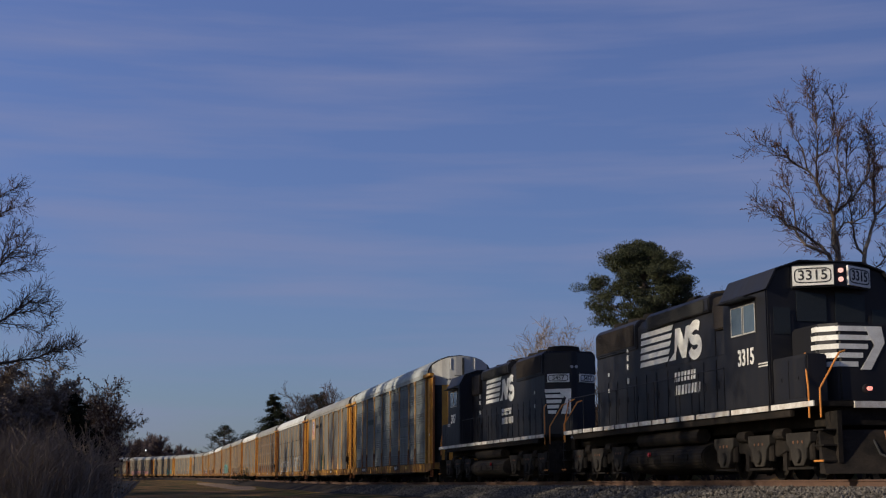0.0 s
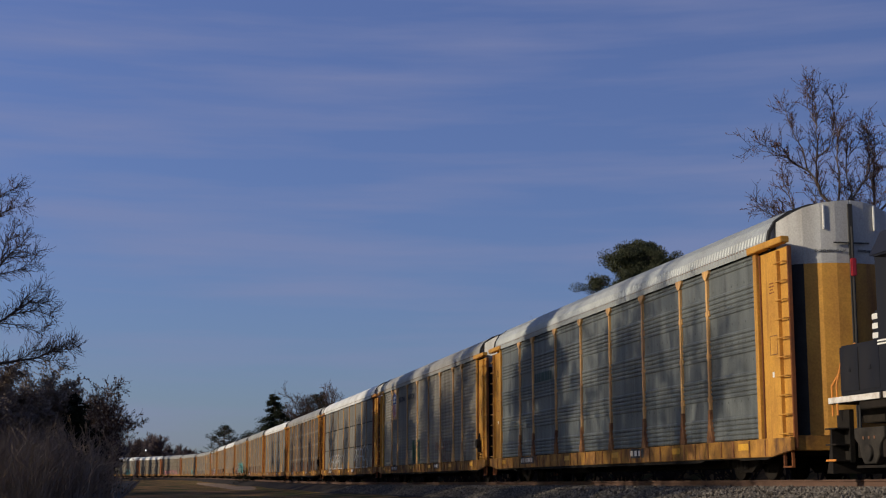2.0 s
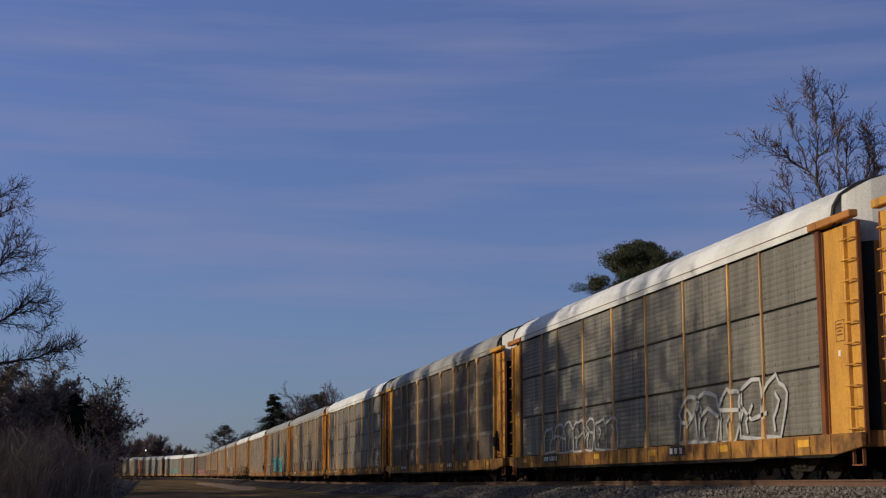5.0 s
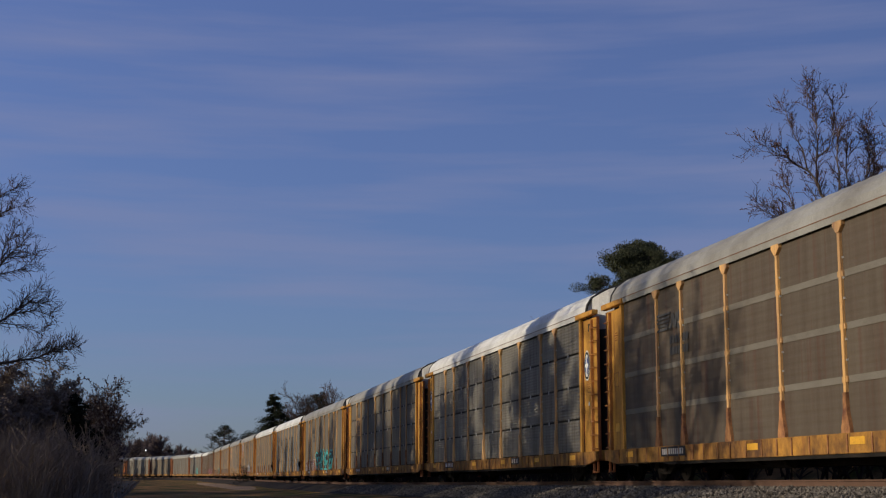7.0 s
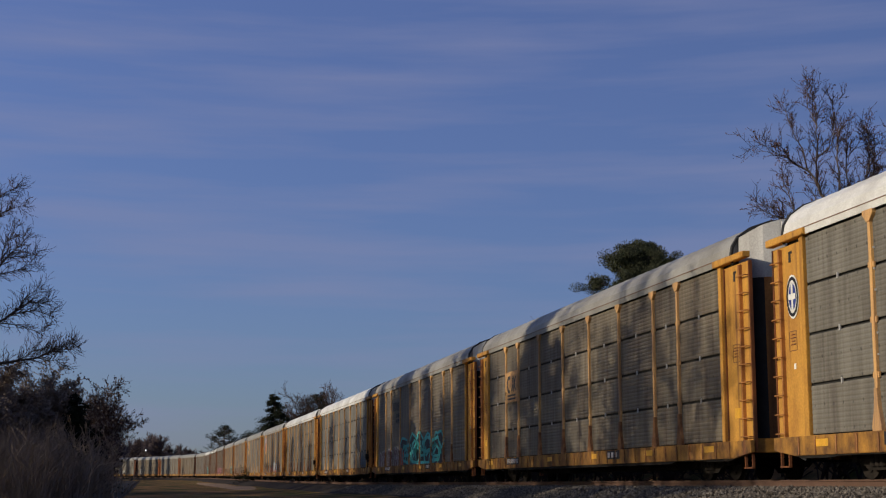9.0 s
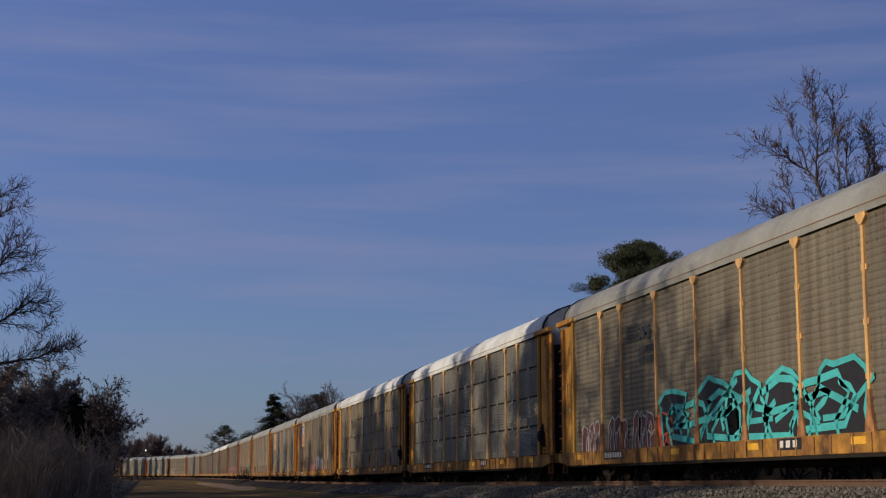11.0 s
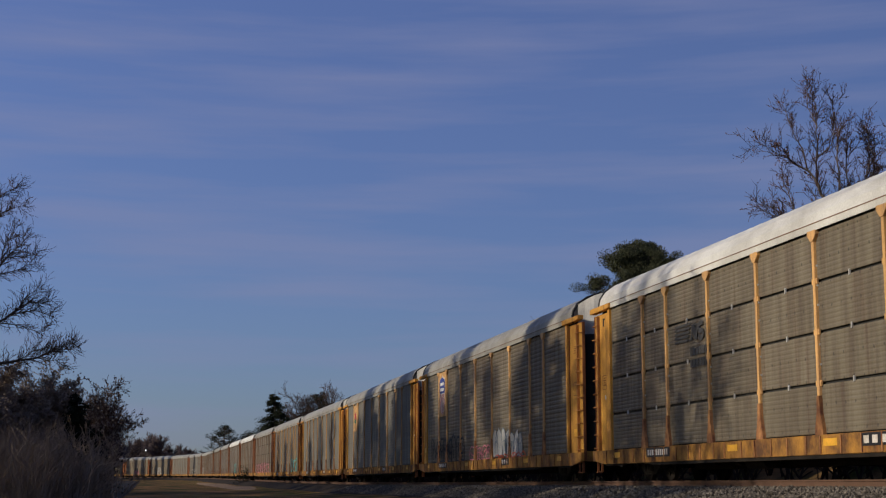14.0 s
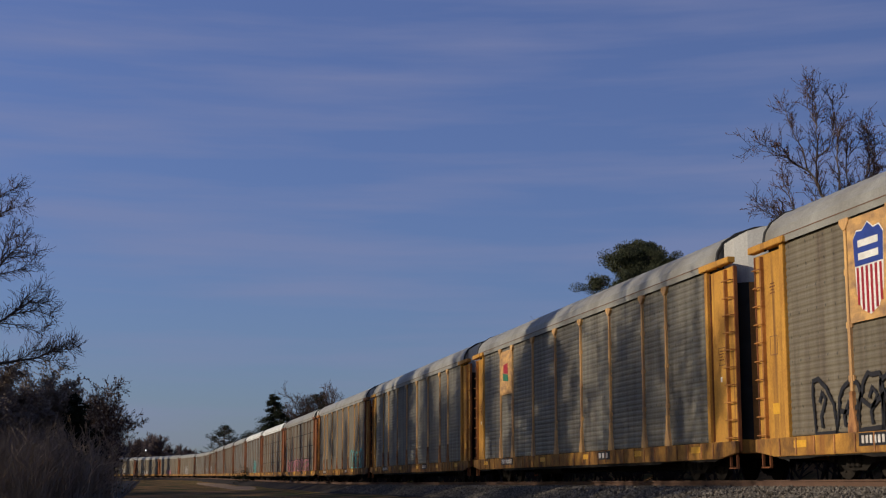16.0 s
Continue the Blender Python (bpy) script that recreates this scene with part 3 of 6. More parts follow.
def number_board(parent, text, m, w=0.90, h=0.44):
    board = sheet("number_board", [[(-w / 2, -h / 2), (w / 2, -h / 2), (w / 2, h / 2), (-w / 2, h / 2)]], WHITE, parent, m, "white number board with black digits", 0.05)
    ring = []
    for k in range(25):
        a = k * math.tau / 24
        ring.append((math.copysign(abs(math.cos(a)) ** 0.35, math.cos(a)) * w * 0.44, math.copysign(abs(math.sin(a)) ** 0.45, math.sin(a)) * h * 0.36))
    sheet("border", band(ring, 0.028), INK, board, Matrix.Translation((0, 0, 0.051)))
    me = letters(text, h * 0.72, INK, 0.006, h * 0.008)
    ob = put("digits", me, board)
    ob.matrix_local = Matrix.Translation((0, 0, 0.056)) @ Matrix.Diagonal((1.05, 1, 1, 1))


LIFT = 0.12           # the body rides this much higher on its trucks
LOW = {"step_well", "step_edge", "plow", "rear_pilot", "coupler", "air_hose", "fuel_tank", "air_reservoir", "fuel_gauge", "truck_frame", "axle_box", "spring", "brake_beam", "brake_cylinder", "wheelset"}


def make_loco(number, lit):
    root = new("locomotive")
    tagged(root, "black six-axle diesel freight locomotive with white stripes, road number " + number, "locomotive", "locomotives of the train")
    # platform
    bm = bmesh.new()
    box(bm, -1.52, 1.52, -9.45, 9.45, 1.38, 1.50)
    part("deck", bm, BLACK_DIRTY, root, bevel=0.015)
    bm = bmesh.new()
    box(bm, -0.9, 0.9, -9.3, 9.3, 1.0, 1.377)
    part("centre_sill", bm, BLACK_DIRTY, root, bevel=0.015)
    for side in (-1, 1):
        bm = bmesh.new()
        box(bm, side * 1.45 - 0.05, side * 1.45 + 0.05, -8.2, 8.2, 1.22, 1.377)
        part("skirt", bm, BLACK_DIRTY, root, bevel=0.015)
        # box of batteries beside the nose, with lids
        bm = bmesh.new()
        a, b = sorted((side * 1.0, side * 1.47))
        box(bm, a, b, -9.0, -7.30, 1.503, 2.52)
        lid = part("battery_box", bm, BLACK, root, "black battery box beside the nose", bevel=0.03)
        for y in (-8.58, -7.74):
            bm = bmesh.new()
            box(bm, side * 1.474 - 0.008, side * 1.474 + 0.008, y - 0.38, y + 0.38, 1.60, 2.44)
            box(bm, side * 1.484 - 0.012, side * 1.484 + 0.012, y - 0.06, y + 0.06, 1.98, 2.06)
            part("lid", bm, BLACK, lid, bevel=0.006)
    # white sill stripe in lengths, with gaps
    for side in (-1, 1):
        y = -9.4
        while y < 9.2:
            ln = 2.1 if y < -4 else 0.93
            bm = bmesh.new()
            box(bm, side * 1.535 - 0.012, side * 1.535 + 0.012, y, min(y + ln, 9.4), 1.39, 1.505)
            part("sill_stripe", bm, WHITE_WORN, root, "worn white sill stripe")
            y += ln + 0.15
    for end in (-1, 1):
        bm = bmesh.new()
        box(bm, -0.66, 0.66, end * 9.465 - 0.03, end * 9.465 + 0.03, 1.36, 1.495)
        part("end_stripe", bm, WHITE_WORN, root, "white stripe on the end plate")
    # long hood
    bm = bmesh.new()
    prism(bm, [(-0.95, 1.5), (-0.95, 4.30), (-0.80, 4.52), (0.80, 4.52), (0.95, 4.30), (0.95, 1.5)], "y", -4.7, 7.2)
    part("long_hood", bm, BLACK, root, bevel=0.02)
    # hood doors
    bm = bmesh.new()
    box(bm, -0.012, 0.012, -0.40, 0.40, 1.62, 2.90)
    box(bm, -0.03, 0.03, 0.30, 0.33, 2.15, 2.35)
    door = finish(bm, "hood_door", BLACK, 0.006)
    for side in (-1, 1):
        for k in range(13):
            put("hood_door", door, root, at=(side * 0.955, -4.15 + 0.88 * k, 0))
    bm = bmesh.new()
    box(bm, -0.012, 0.012, -0.85, 0.85, 3.0, 3.75)
    panel = finish(bm, "hood_panel", BLACK, 0.006)
    for side in (-1, 1):
        for k in range(4):
            put("hood_panel", panel, root, at=(side * 0.953, 0.5 + 1.78 * k - 4.2, 0))
    # flared radiators at the rear
    bm = bmesh.new()
    prism(bm, [(-0.96, 3.70), (-1.02, 3.76), (-1.02, 4.44), (-0.88, 4.60), (0.88, 4.60), (1.02, 4.44), (1.02, 3.76), (0.96, 3.70)], "y", 3.2, 7.1)
    part("radiator_housing", bm, BLACK, root, bevel=0.03)
    for side in (-1, 1):
        bm = bmesh.new()
        a, b = sorted((side * 1.021, side * 1.026))
        box(bm, a, b, 3.35, 6.95, 3.83, 4.46)
        screen = part("radiator_screen", bm, BROWN_SCREEN, root, "brown radiator screen")
        bm = bmesh.new()
        a, b = sorted((side * 1.027, side * 1.040))
        box(bm, a, b, 3.35, 6.95, -0.014, 0.014)
        slat = finish(bm, "slat", BROWN_SCREEN)
        for k in range(14):
            put("slat", slat, screen, at=(0, 0, 3.854 + 0.045 * k))
    # dynamic brake housing and air intake
    bm = bmesh.new()
    prism(bm, [(-0.96, 4.14), (-1.06, 4.17), (-1.06, 4.50), (-0.90, 4.64), (0.90, 4.64), (1.06, 4.50), (1.06, 4.17), (0.96, 4.14)], "y", -2.6, 2.2)
    part("dynamic_brake_housing", bm, BLACK, root, bevel=0.03)
    for side in (-1, 1):
        bm = bmesh.new()
        a, b = sorted((side * 1.061, side * 1.065))
        box(bm, a, b, -2.3, 1.95, 4.18, 4.49)
        screen = part("grid_screen", bm, SEAM, root, "black grid intake screen")
        bm = bmesh.new()
        a, b = sorted((side * 1.066, side * 1.078))
        box(bm, a, b, -2.3, 1.95, -0.010, 0.010)
        slat = finish(bm, "slat", SEAM)
        for k in range(10):
            put("slat", slat, screen, at=(0, 0, 4.20 + 0.03 * k))
        bm = bmesh.new()
        box(bm, min(side * 0.90, side * 1.06), max(side * 0.90, side * 1.06), -4.5, -2.9, 3.62, 4.46)
        part("air_intake", bm, BROWN_SCREEN, root, "brown inertial air intake", bevel=0.03)
    # roof gear
    bm = bmesh.new()
    tube(bm, (0, 0, 4.60), (0, 0, 4.80), 0.62, 0.58, n=24)
    tube(bm, (0, 0, 4.80), (0, 0, 4.83), 0.40, n=16)
    fan = finish(bm, "roof_fan", BLACK_DIRTY)
    for y in (3.6, 5.0, 6.4):
        put("roof_fan", fan, root, at=(0, y, 0))
    for y in (-1.7, 1.5):
        put("roof_fan", fan, root, at=(0, y, -0.02))
    bm = bmesh.new()
    box(bm, -0.5, 0.5, -0.35, 0.35, 4.5, 4.86)
    part("exhaust_stack", bm, BLACK_DIRTY, root, bevel=0.05)
    bm = bmesh.new()
    for dx in (-0.14, 0, 0.14):
        tube(bm, (dx, -5.9, 4.86), (dx, -6.5, 4.86), 0.04, 0.08, n=8)
    box(bm, -0.2, 0.2, -5.95, -5.85, 4.74, 4.86)
    part("horn", bm, BLACK_DIRTY, root)
    # cab
    bm = bmesh.new()
    prism(bm, [(-1.55, 1.50), (-1.55, 4.10), (-1.30, 4.55), (-0.75, 4.74), (0.75, 4.74), (1.30, 4.55), (1.55, 4.10), (1.55, 1.50)], "y", -7.25, -4.72)
    part("cab", bm, BLACK, root, bevel=0.03)
    bm = bmesh.new()
    prism(bm, [(-1.60, 4.10), (-1.34, 4.59), (-0.76, 4.79), (0.76, 4.79), (1.34, 4.59), (1.60, 4.10), (1.56, 4.10), (1.31, 4.56), (0.75, 4.75), (-0.75, 4.75), (-1.31, 4.56), (-1.56, 4.10)], "y", -7.35, -4.62)
    part("cab_roof", bm, BLACK, root, bevel=0.01)
    for side in (-1, 1):
        win = sheet("side_window", [[(-0.72, -0.36), (0.72, -0.36), (0.72, 0.36), (-0.72, 0.36)]], SEAM, root, Matrix.Translation((side * 1.553, -5.95, 3.55)) @ facing(side), "sliding cab side window with bright frame", 0.01)
        for u in (-0.36, 0.36):
            sheet("pane", [[(u - 0.30, -0.31), (u + 0.30, -0.31), (u + 0.30, 0.31), (u - 0.30, 0.31)]], SKYLIT_GLASS, win, Matrix.Translation((0, 0, 0.010)))
            sheet("window_frame", band([(u - 0.32, -0.33), (u + 0.32, -0.33), (u + 0.32, 0.33), (u - 0.32, 0.33), (u - 0.32, -0.33)], 0.045), SILVER, win, Matrix.Translation((0, 0, 0.012)))
        bm = bmesh.new()
        box(bm, side * 1.56, side * 1.86, -6.7, -5.1, 3.98, 4.01)
        part("sun_visor", bm, BLACK, root)
        # front and rear cab doors
        sheet("cab_door", [[(-0.28, -0.95), (0.28, -0.95), (0.28, 0.95), (-0.28, 0.95)]], BLACK, root, Matrix.Translation((side * 1.2, -7.262, 2.6)) @ facing("front"), "black cab front door", 0.02)
        sheet("windshield", [[(-0.36, -0.32), (0.36, -0.32), (0.36, 0.30), (-0.36, 0.36)]], GLASS, root, Matrix.Translation((side * 0.47, -7.262, 3.72)) @ facing("front"), "dark cab windshield", 0.012)
        sheet("door_window", [[(-0.2, -0.3), (0.2, -0.3), (0.2, 0.3), (-0.2, 0.3)]], GLASS, root, Matrix.Translation((side * 1.2, -7.285, 3.4)) @ facing("front"), "dark cab door window", 0.008)
    # nose
    bm = bmesh.new()
    prism(bm, [(-0.98, -7.25), (-0.98, -8.48), (-0.66, -8.88), (0.66, -8.88), (0.98, -8.48), (0.98, -7.25)], "z", 1.5, 3.20)
    part("nose", bm, BLACK, root, bevel=0.05)
    # white nose stripes that wrap round the corner
    for k in range(5):
        z0, z1 = 3.02 - 0.19 * k, 3.13 - 0.19 * k
        for path in (((-0.985, -8.30 + 0.03 * k), (-0.985, -8.485), (-0.662, -8.887), (0.25 - 0.12 * k, -8.887)), ((0.662, -8.887), (0.985, -8.485), (0.985, -8.15))):
            bm = bmesh.new()
            for (ax, ay), (bx, by) in zip(path, path[1:]):
                d = Vector((bx - ax, by - ay, 0)).normalized()
                nrm = Vector((d.y, -d.x, 0)) * 0.006
                vs = [bm.verts.new(p) for p in ((ax, ay, z0), (bx, by, z0), (bx, by, z1), (ax, ay, z1))]
                ws = [bm.verts.new(v.co + nrm) for v in vs]
                bm.faces.new(ws)
                for i in range(4):
                    bm.faces.new((vs[i], vs[(i + 1) % 4], ws[(i + 1) % 4], ws[i]))
            bmesh.ops.remove_doubles(bm, verts=bm.verts[:], dist=0.004)
            part("nose_stripe", bm, WHITE, root, "white stripe round the nose")
    prow = [(-0.18, -0.5), (0.06, -0.5), (0.40, 0.08), (0.34, 0.43), (-0.06, 0.43), (0.16, 0.02)]
    sheet("nose_mark", [prow], WHITE, root, Matrix.Translation((0.0, -8.886, 2.70)) @ facing("front"), "white prow-shaped mark on the nose", 0.012)
    # long hood end, folded to a blunt edge: stripes and boards
    bm = bmesh.new()
    prism(bm, [(-0.95, 7.15), (-0.95, 7.2), (-0.10, 7.74), (0.10, 7.74), (0.95, 7.2), (0.95, 7.15)], "z", 1.5, 4.50)
    part("hood_end", bm, BLACK, root, bevel=0.02)
    for side in (-1, 1):
        facet = Matrix.Translation((side * 0.528, 7.475, 0)) @ Matrix.Rotation(-side * 0.566, 4, "Z") @ facing("rear")
        number_board(root, number, facet @ Matrix.Translation((0.02, 3.58, 0.0)), 0.82, 0.30)
        if side == 1:
            for k in range(5):
                sheet("hood_end_stripe", [[(-0.50 + 0.03 * k, -0.062), (0.30 - 0.10 * k, -0.062), (0.34 - 0.10 * k, 0.062), (-0.51 + 0.03 * k, 0.062)]], WHITE, root, facet @ Matrix.Translation((0, 3.12 - 0.19 * k, 0.002)), "white stripe on the hood end", 0.01)
            sheet("hood_end_mark", [[(0.10, -0.45), (0.47, -0.45), (0.49, 0.45), (-0.1, 0.45), (0.30, 0.12)]], WHITE, root, facet @ Matrix.Translation((0, 2.74, 0.004)), "white prow-shaped mark on the hood end", 0.014)
    for x in (-0.085, 0.085):
        bm = bmesh.new()
        tube(bm, (x, 7.74, 3.98), (x, 7.77, 3.98), 0.055, n=14)
        part("headlight", bm, SILVER, root, "unlit round headlight lens")
    # boards and headlight over the windshield
    bm = bmesh.new()
    prism(bm, [(-0.95, -7.2), (-0.95, -7.30), (-0.13, -7.80), (0.13, -7.80), (0.95, -7.30), (0.95, -7.2)], "z", 4.14, 4.66)
    part("board_housing", bm, BLACK, root, bevel=0.015)
    for side in (-1, 1):
        m = Matrix.Translation((side * 0.54, -7.555, 4.40)) @ Matrix.Rotation(side * 0.547, 4, "Z") @ facing("front")
        number_board(root, number, m)
    for z in (4.30, 4.50):
        bm = bmesh.new()
        tube(bm, (0, -7.79, z), (0, -7.85, z), 0.055, n=16)
        part("headlight", bm, LAMP if lit else SILVER, root, "round headlight lens")
    for side in (-1, 1):
        bm = bmesh.new()
        tube(bm, (side * 0.3, -9.42, 1.76), (side * 0.3, -9.52, 1.76), 0.045, n=16)
        part("ditch_light", bm, LAMP_RED if lit else SILVER, root, "small ditch light")
        bm = bmesh.new()
        tube(bm, (side * 0.3, -9.30, 1.76), (side * 0.3, -9.42, 1.76), 0.10, n=16)
        part("ditch_light_can", bm, BLACK, root)
    # flank marks
    stripes, bold, bow = mark_shapes()
    for side in (-1, 1):
        base = Matrix.Translation((side * 0.972, 0.15 if side < 0 else 0.75, 3.62)) @ facing(side) @ Matrix.Diagonal((1.08, 1.05, 1, 1))
        for o in stripes:
            sheet("mark_stripe", [o], WHITE, root, base, "slanted white flank stripe")
        sheet("mark_shape", bold, WHITE, root, base, "bold white mark")
        sheet("mark_bow", bow, WHITE, root, base, "bold curved white mark")
        for z in (3.55, 3.05):
            sheet("latch_plate", [[(-0.04, -0.06), (0.04, -0.06), (0.04, 0.06), (-0.04, 0.06)]], WHITE, root, Matrix.Translation((side * 0.975, 5.9, z - 0.4)) @ facing(side), "small white plate", 0.02)
        word = []
        for r, widths in ((0, (0.16, 0.2, 0.17, 0.15, 0.2, 0.12, 0.16)), (1, (0.17, 0.2, 0.18, 0.16, 0.19, 0.14, 0.17, 0.18))):
            u = 0.0
            for w in (0.72 * v for v in widths):
                word.append([(u, -0.34 * r - 0.12), (u + w, -0.34 * r - 0.12), (u + w + 0.05, -0.34 * r + 0.12), (u + 0.05, -0.34 * r + 0.12)])
                u += w / 0.72 + 0.05
        for o in word:
            sheet("name_bar", [o], WHITE, root, base @ Matrix.Translation((0, -0.92, 0.0)), "white lettering bar", 0.016)
        for u, z in ((3.2, 0.55), (-3.6, 0.4), (-3.6, 0.15), (-3.6, -0.1), (-3.6, -0.35), (-3.6, -0.75)):
            sheet("placard", [[(u - 0.05, z - 0.08), (u + 0.05, z - 0.08), (u + 0.05, z + 0.08), (u - 0.05, z + 0.08)]], WHITE, root, base, "small white placard", 0.03)
        ob = put("cab_number", letters(number, 0.50, WHITE, 0.006, 0.012), root, "white cab number")
        ob.matrix_local = Matrix.Translation((side * 1.558, -6.05, 2.66)) @ facing(side) @ Matrix.Diagonal((0.95, 1.05, 1, 1))
        sheet("cab_note", bars(0.5, 0.03, 0.03, 2), WHITE, root, Matrix.Translation((side * 1.558, -7.0, 2.45)) @ facing(side), "line of small white lettering")
    # handrails
    for side in (-1, 1):
        bm = bmesh.new()
        pipe(bm, [(side * 1.47, -4.5, 2.55), (side * 1.47, 8.7, 2.55)], 0.014)
        for k in range(9):
            y = -4.5 + 1.65 * k
            tube(bm, (side * 1.47, y, 1.5), (side * 1.47, y, 2.55), 0.014, n=6)
        part("side_handrail", bm, BLACK, root)
    for end, deep in ((-1, 9.35), (1, 9.35)):
        for side in (-1, 1):
            bm = bmesh.new()
            y = end * 9.1
            pipe(bm, [(side * 1.50, y, 1.15), (side * 1.50, y, 1.75), (side * 1.44, y - end * 0.25, 2.45), (side * 1.30, y - end * 0.5, 2.55)], 0.021)
            part("step_handrail", bm, ORANGE, root, "orange step handrail")
            bm = bmesh.new()
            pipe(bm, [(side * 1.42, end * 9.47, 1.15), (side * 1.42, end * 9.47, 1.75), (side * 0.95, end * 9.45, 2.5), (side * 0.8, end * 9.42, 2.55)], 0.021)
            part("end_handrail", bm, ORANGE, root, "orange end handrail")
            # steps
            bm = bmesh.new()
            box(bm, side * 1.20, side * 1.50, end * 9.35 - 0.35, end * 9.35 + 0.12, 1.0, 1.03)
            box(bm, side * 1.20, side * 1.50, end * 9.35 - 0.35, end * 9.35 + 0.12, 0.68, 0.71)
            box(bm, side * 1.20, side * 1.50, end * 9.35 - 0.35, end * 9.35 + 0.12, 0.36, 0.39)
            box(bm, side * 1.10, side * 1.20, end * 9.35 - 0.40, end * 9.35 + 0.14, 0.34, 1.40)
            part("step_well", bm, BLACK_DIRTY, root)
            bm = bmesh.new()
            box(bm, side * 1.49, side * 1.515, end * 9.35 - 0.33, end * 9.35 + 0.1, 0.36, 0.40)
            part("step_edge", bm, ORANGE, root, "yellow-orange step edge")
    # plow, coupler and hoses
    bm = bmesh.new()
    levels = [(1.02, 9.50, 9.62), (0.80, 9.52, 9.72), (0.50, 9.58, 9.86), (0.25, 9.66, 10.0), (0.12, 9.72, 10.06)]
    outer = [[bm.verts.new((x, -(edge if abs(x) > 1 else tip if abs(x) < 0.1 else (edge + tip) / 2), z)) for x in (-1.48, -0.75, 0.0, 0.75, 1.48)] for z, edge, tip in levels]
    inner = [[bm.verts.new((v.co.x, -9.44, v.co.z)) for v in row] for row in outer]
    for grid in (outer, inner):
        for a, b in zip(grid, grid[1:]):
            for i in range(4):
                bm.faces.new((a[i], a[i + 1], b[i + 1], b[i]))
    for a, b in ((outer[0], inner[0]), (outer[-1], inner[-1])):
        for i in range(4):
            bm.faces.new((a[i], a[i + 1], b[i + 1], b[i]))
    for i in (0, 4):
        for k in range(4):
            bm.faces.new((outer[k][i], outer[k + 1][i], inner[k + 1][i], inner[k][i]))
    part("plow", bm, BLACK_DIRTY, root, "sooty dark snow plow")
    bm = bmesh.new()
    box(bm, -1.45, 1.45, 9.40, 9.48, 0.3, 1.36)
    part("rear_pilot", bm, BLACK_DIRTY, root)
    put("coupler", COUPLER, root, at=(0, -9.4, 0))
    ob = put("coupler", COUPLER, root, at=(0, 9.4, 0))
    ob.rotation_euler.z = math.pi
    hose(root, -9.5, -1)
    hose(root, 9.5, 1)
    # fuel tank and air reservoirs
    bm = bmesh.new()
    round_tank = [(math.copysign(abs(math.cos(a)) ** 0.55, math.cos(a)) * 1.47, 0.57 + math.copysign(abs(math.sin(a)) ** 0.8, math.sin(a)) * 0.41) for a in (math.tau * (k + 0.5) / 32 for k in range(32))]
    prism(bm, round_tank, "y", -2.9, 2.9)
    tank = part("fuel_tank", bm, BLACK_DIRTY, root, "large sooty fuel tank", bevel=0.04)
    for y in (-1.9, -0.9, 0.1, 1.1, 2.0):
        bm = bmesh.new()
        box(bm, -1.478, 1.478, y - 0.02, y + 0.02, 0.50, 0.66)
        part("tank_strap", bm, BLACK_DIRTY, tank)
    for side in (-1, 1):
        bm = bmesh.new()
        tube(bm, (side * 1.2, -2.4, 1.12), (side * 1.2, 2.2, 1.12), 0.19, n=14)
        part("air_reservoir", bm, BLACK_DIRTY, root)
        bm = bmesh.new()
        tube(bm, (side * 1.46, 0.9, 0.7), (side * 1.52, 0.9, 0.7), 0.06, n=10)
        part("fuel_gauge", bm, RED, root, "small red fuel fitting")
    # three-axle trucks
    for c in (-6.1, 6.1):
        for side in (-1, 1):
            bm = bmesh.new()
            a, b = sorted((side * 1.02, side * 1.20))
            prism(bm, [(-2.7, 0.62), (-2.7, 0.86), (-1.2, 0.98), (-0.9, 0.84), (0.9, 0.84), (1.2, 0.98), (2.7, 0.86), (2.7, 0.62), (1.2, 0.62), (0.8, 0.52), (-0.8, 0.52), (-1.2, 0.62)], "x", a, b)
            part("truck_frame", bm, BLACK_DIRTY, root, "sooty truck side frame", bevel=0.02).location.y = c
            for ax in (-2.06, 0.0, 2.06):
                bm = bmesh.new()
                lo, hi = sorted((side * 1.19, side * 1.34))
                prism(bm, [(ax + u, z) for u, z in ((-0.60, 1.0), (0.60, 1.0), (0.60, 0.80), (0.42, 0.66), (0.36, 0.44), (0.24, 0.30), (-0.24, 0.30), (-0.36, 0.44), (-0.42, 0.66), (-0.60, 0.80))], "x", lo, hi)
                tube(bm, (side * 1.3, ax, 0.508), (side * 1.40, ax, 0.508), 0.16, n=12)
                plate = part("axle_box", bm, TRUCK, root, "dust-grey axle guard plate", bevel=0.012)
                plate.location.y = c
                for d in (-0.22, 0.0, 0.22):
                    bm = bmesh.new()
                    tube(bm, (side * 1.33, ax + d, 0.80), (side * 1.352, ax + d, 0.80), 0.035, n=8)
                    part("bolt", bm, RUST, plate)
                for d in (-0.50, 0.50):
                    bm = bmesh.new()
                    tube(bm, (side * 1.22, ax + d, 0.42), (side * 1.22, ax + d, 0.80), 0.09, n=10)
                    part("spring", bm, BLACK_DIRTY, root).location.y = c
                bm = bmesh.new()
                lo, hi = sorted((side * 1.24, side * 1.30))
                box(bm, lo, hi, ax - 0.62, ax + 0.62, 0.22, 0.27)
                part("brake_beam", bm, BLACK_DIRTY, root).location.y = c
            for d in (-1.03, 1.03):
                bm = bmesh.new()
                tube(bm, (side * 1.22, d - 0.25, 1.0), (side * 1.22, d + 0.25, 1.0), 0.13, n=12)
                box(bm, side * 1.14 - 0.04, side * 1.14 + 0.04, d - 0.1, d + 0.1, 0.2, 0.7)
                part("brake_cylinder", bm, BLACK_DIRTY, root).location.y = c
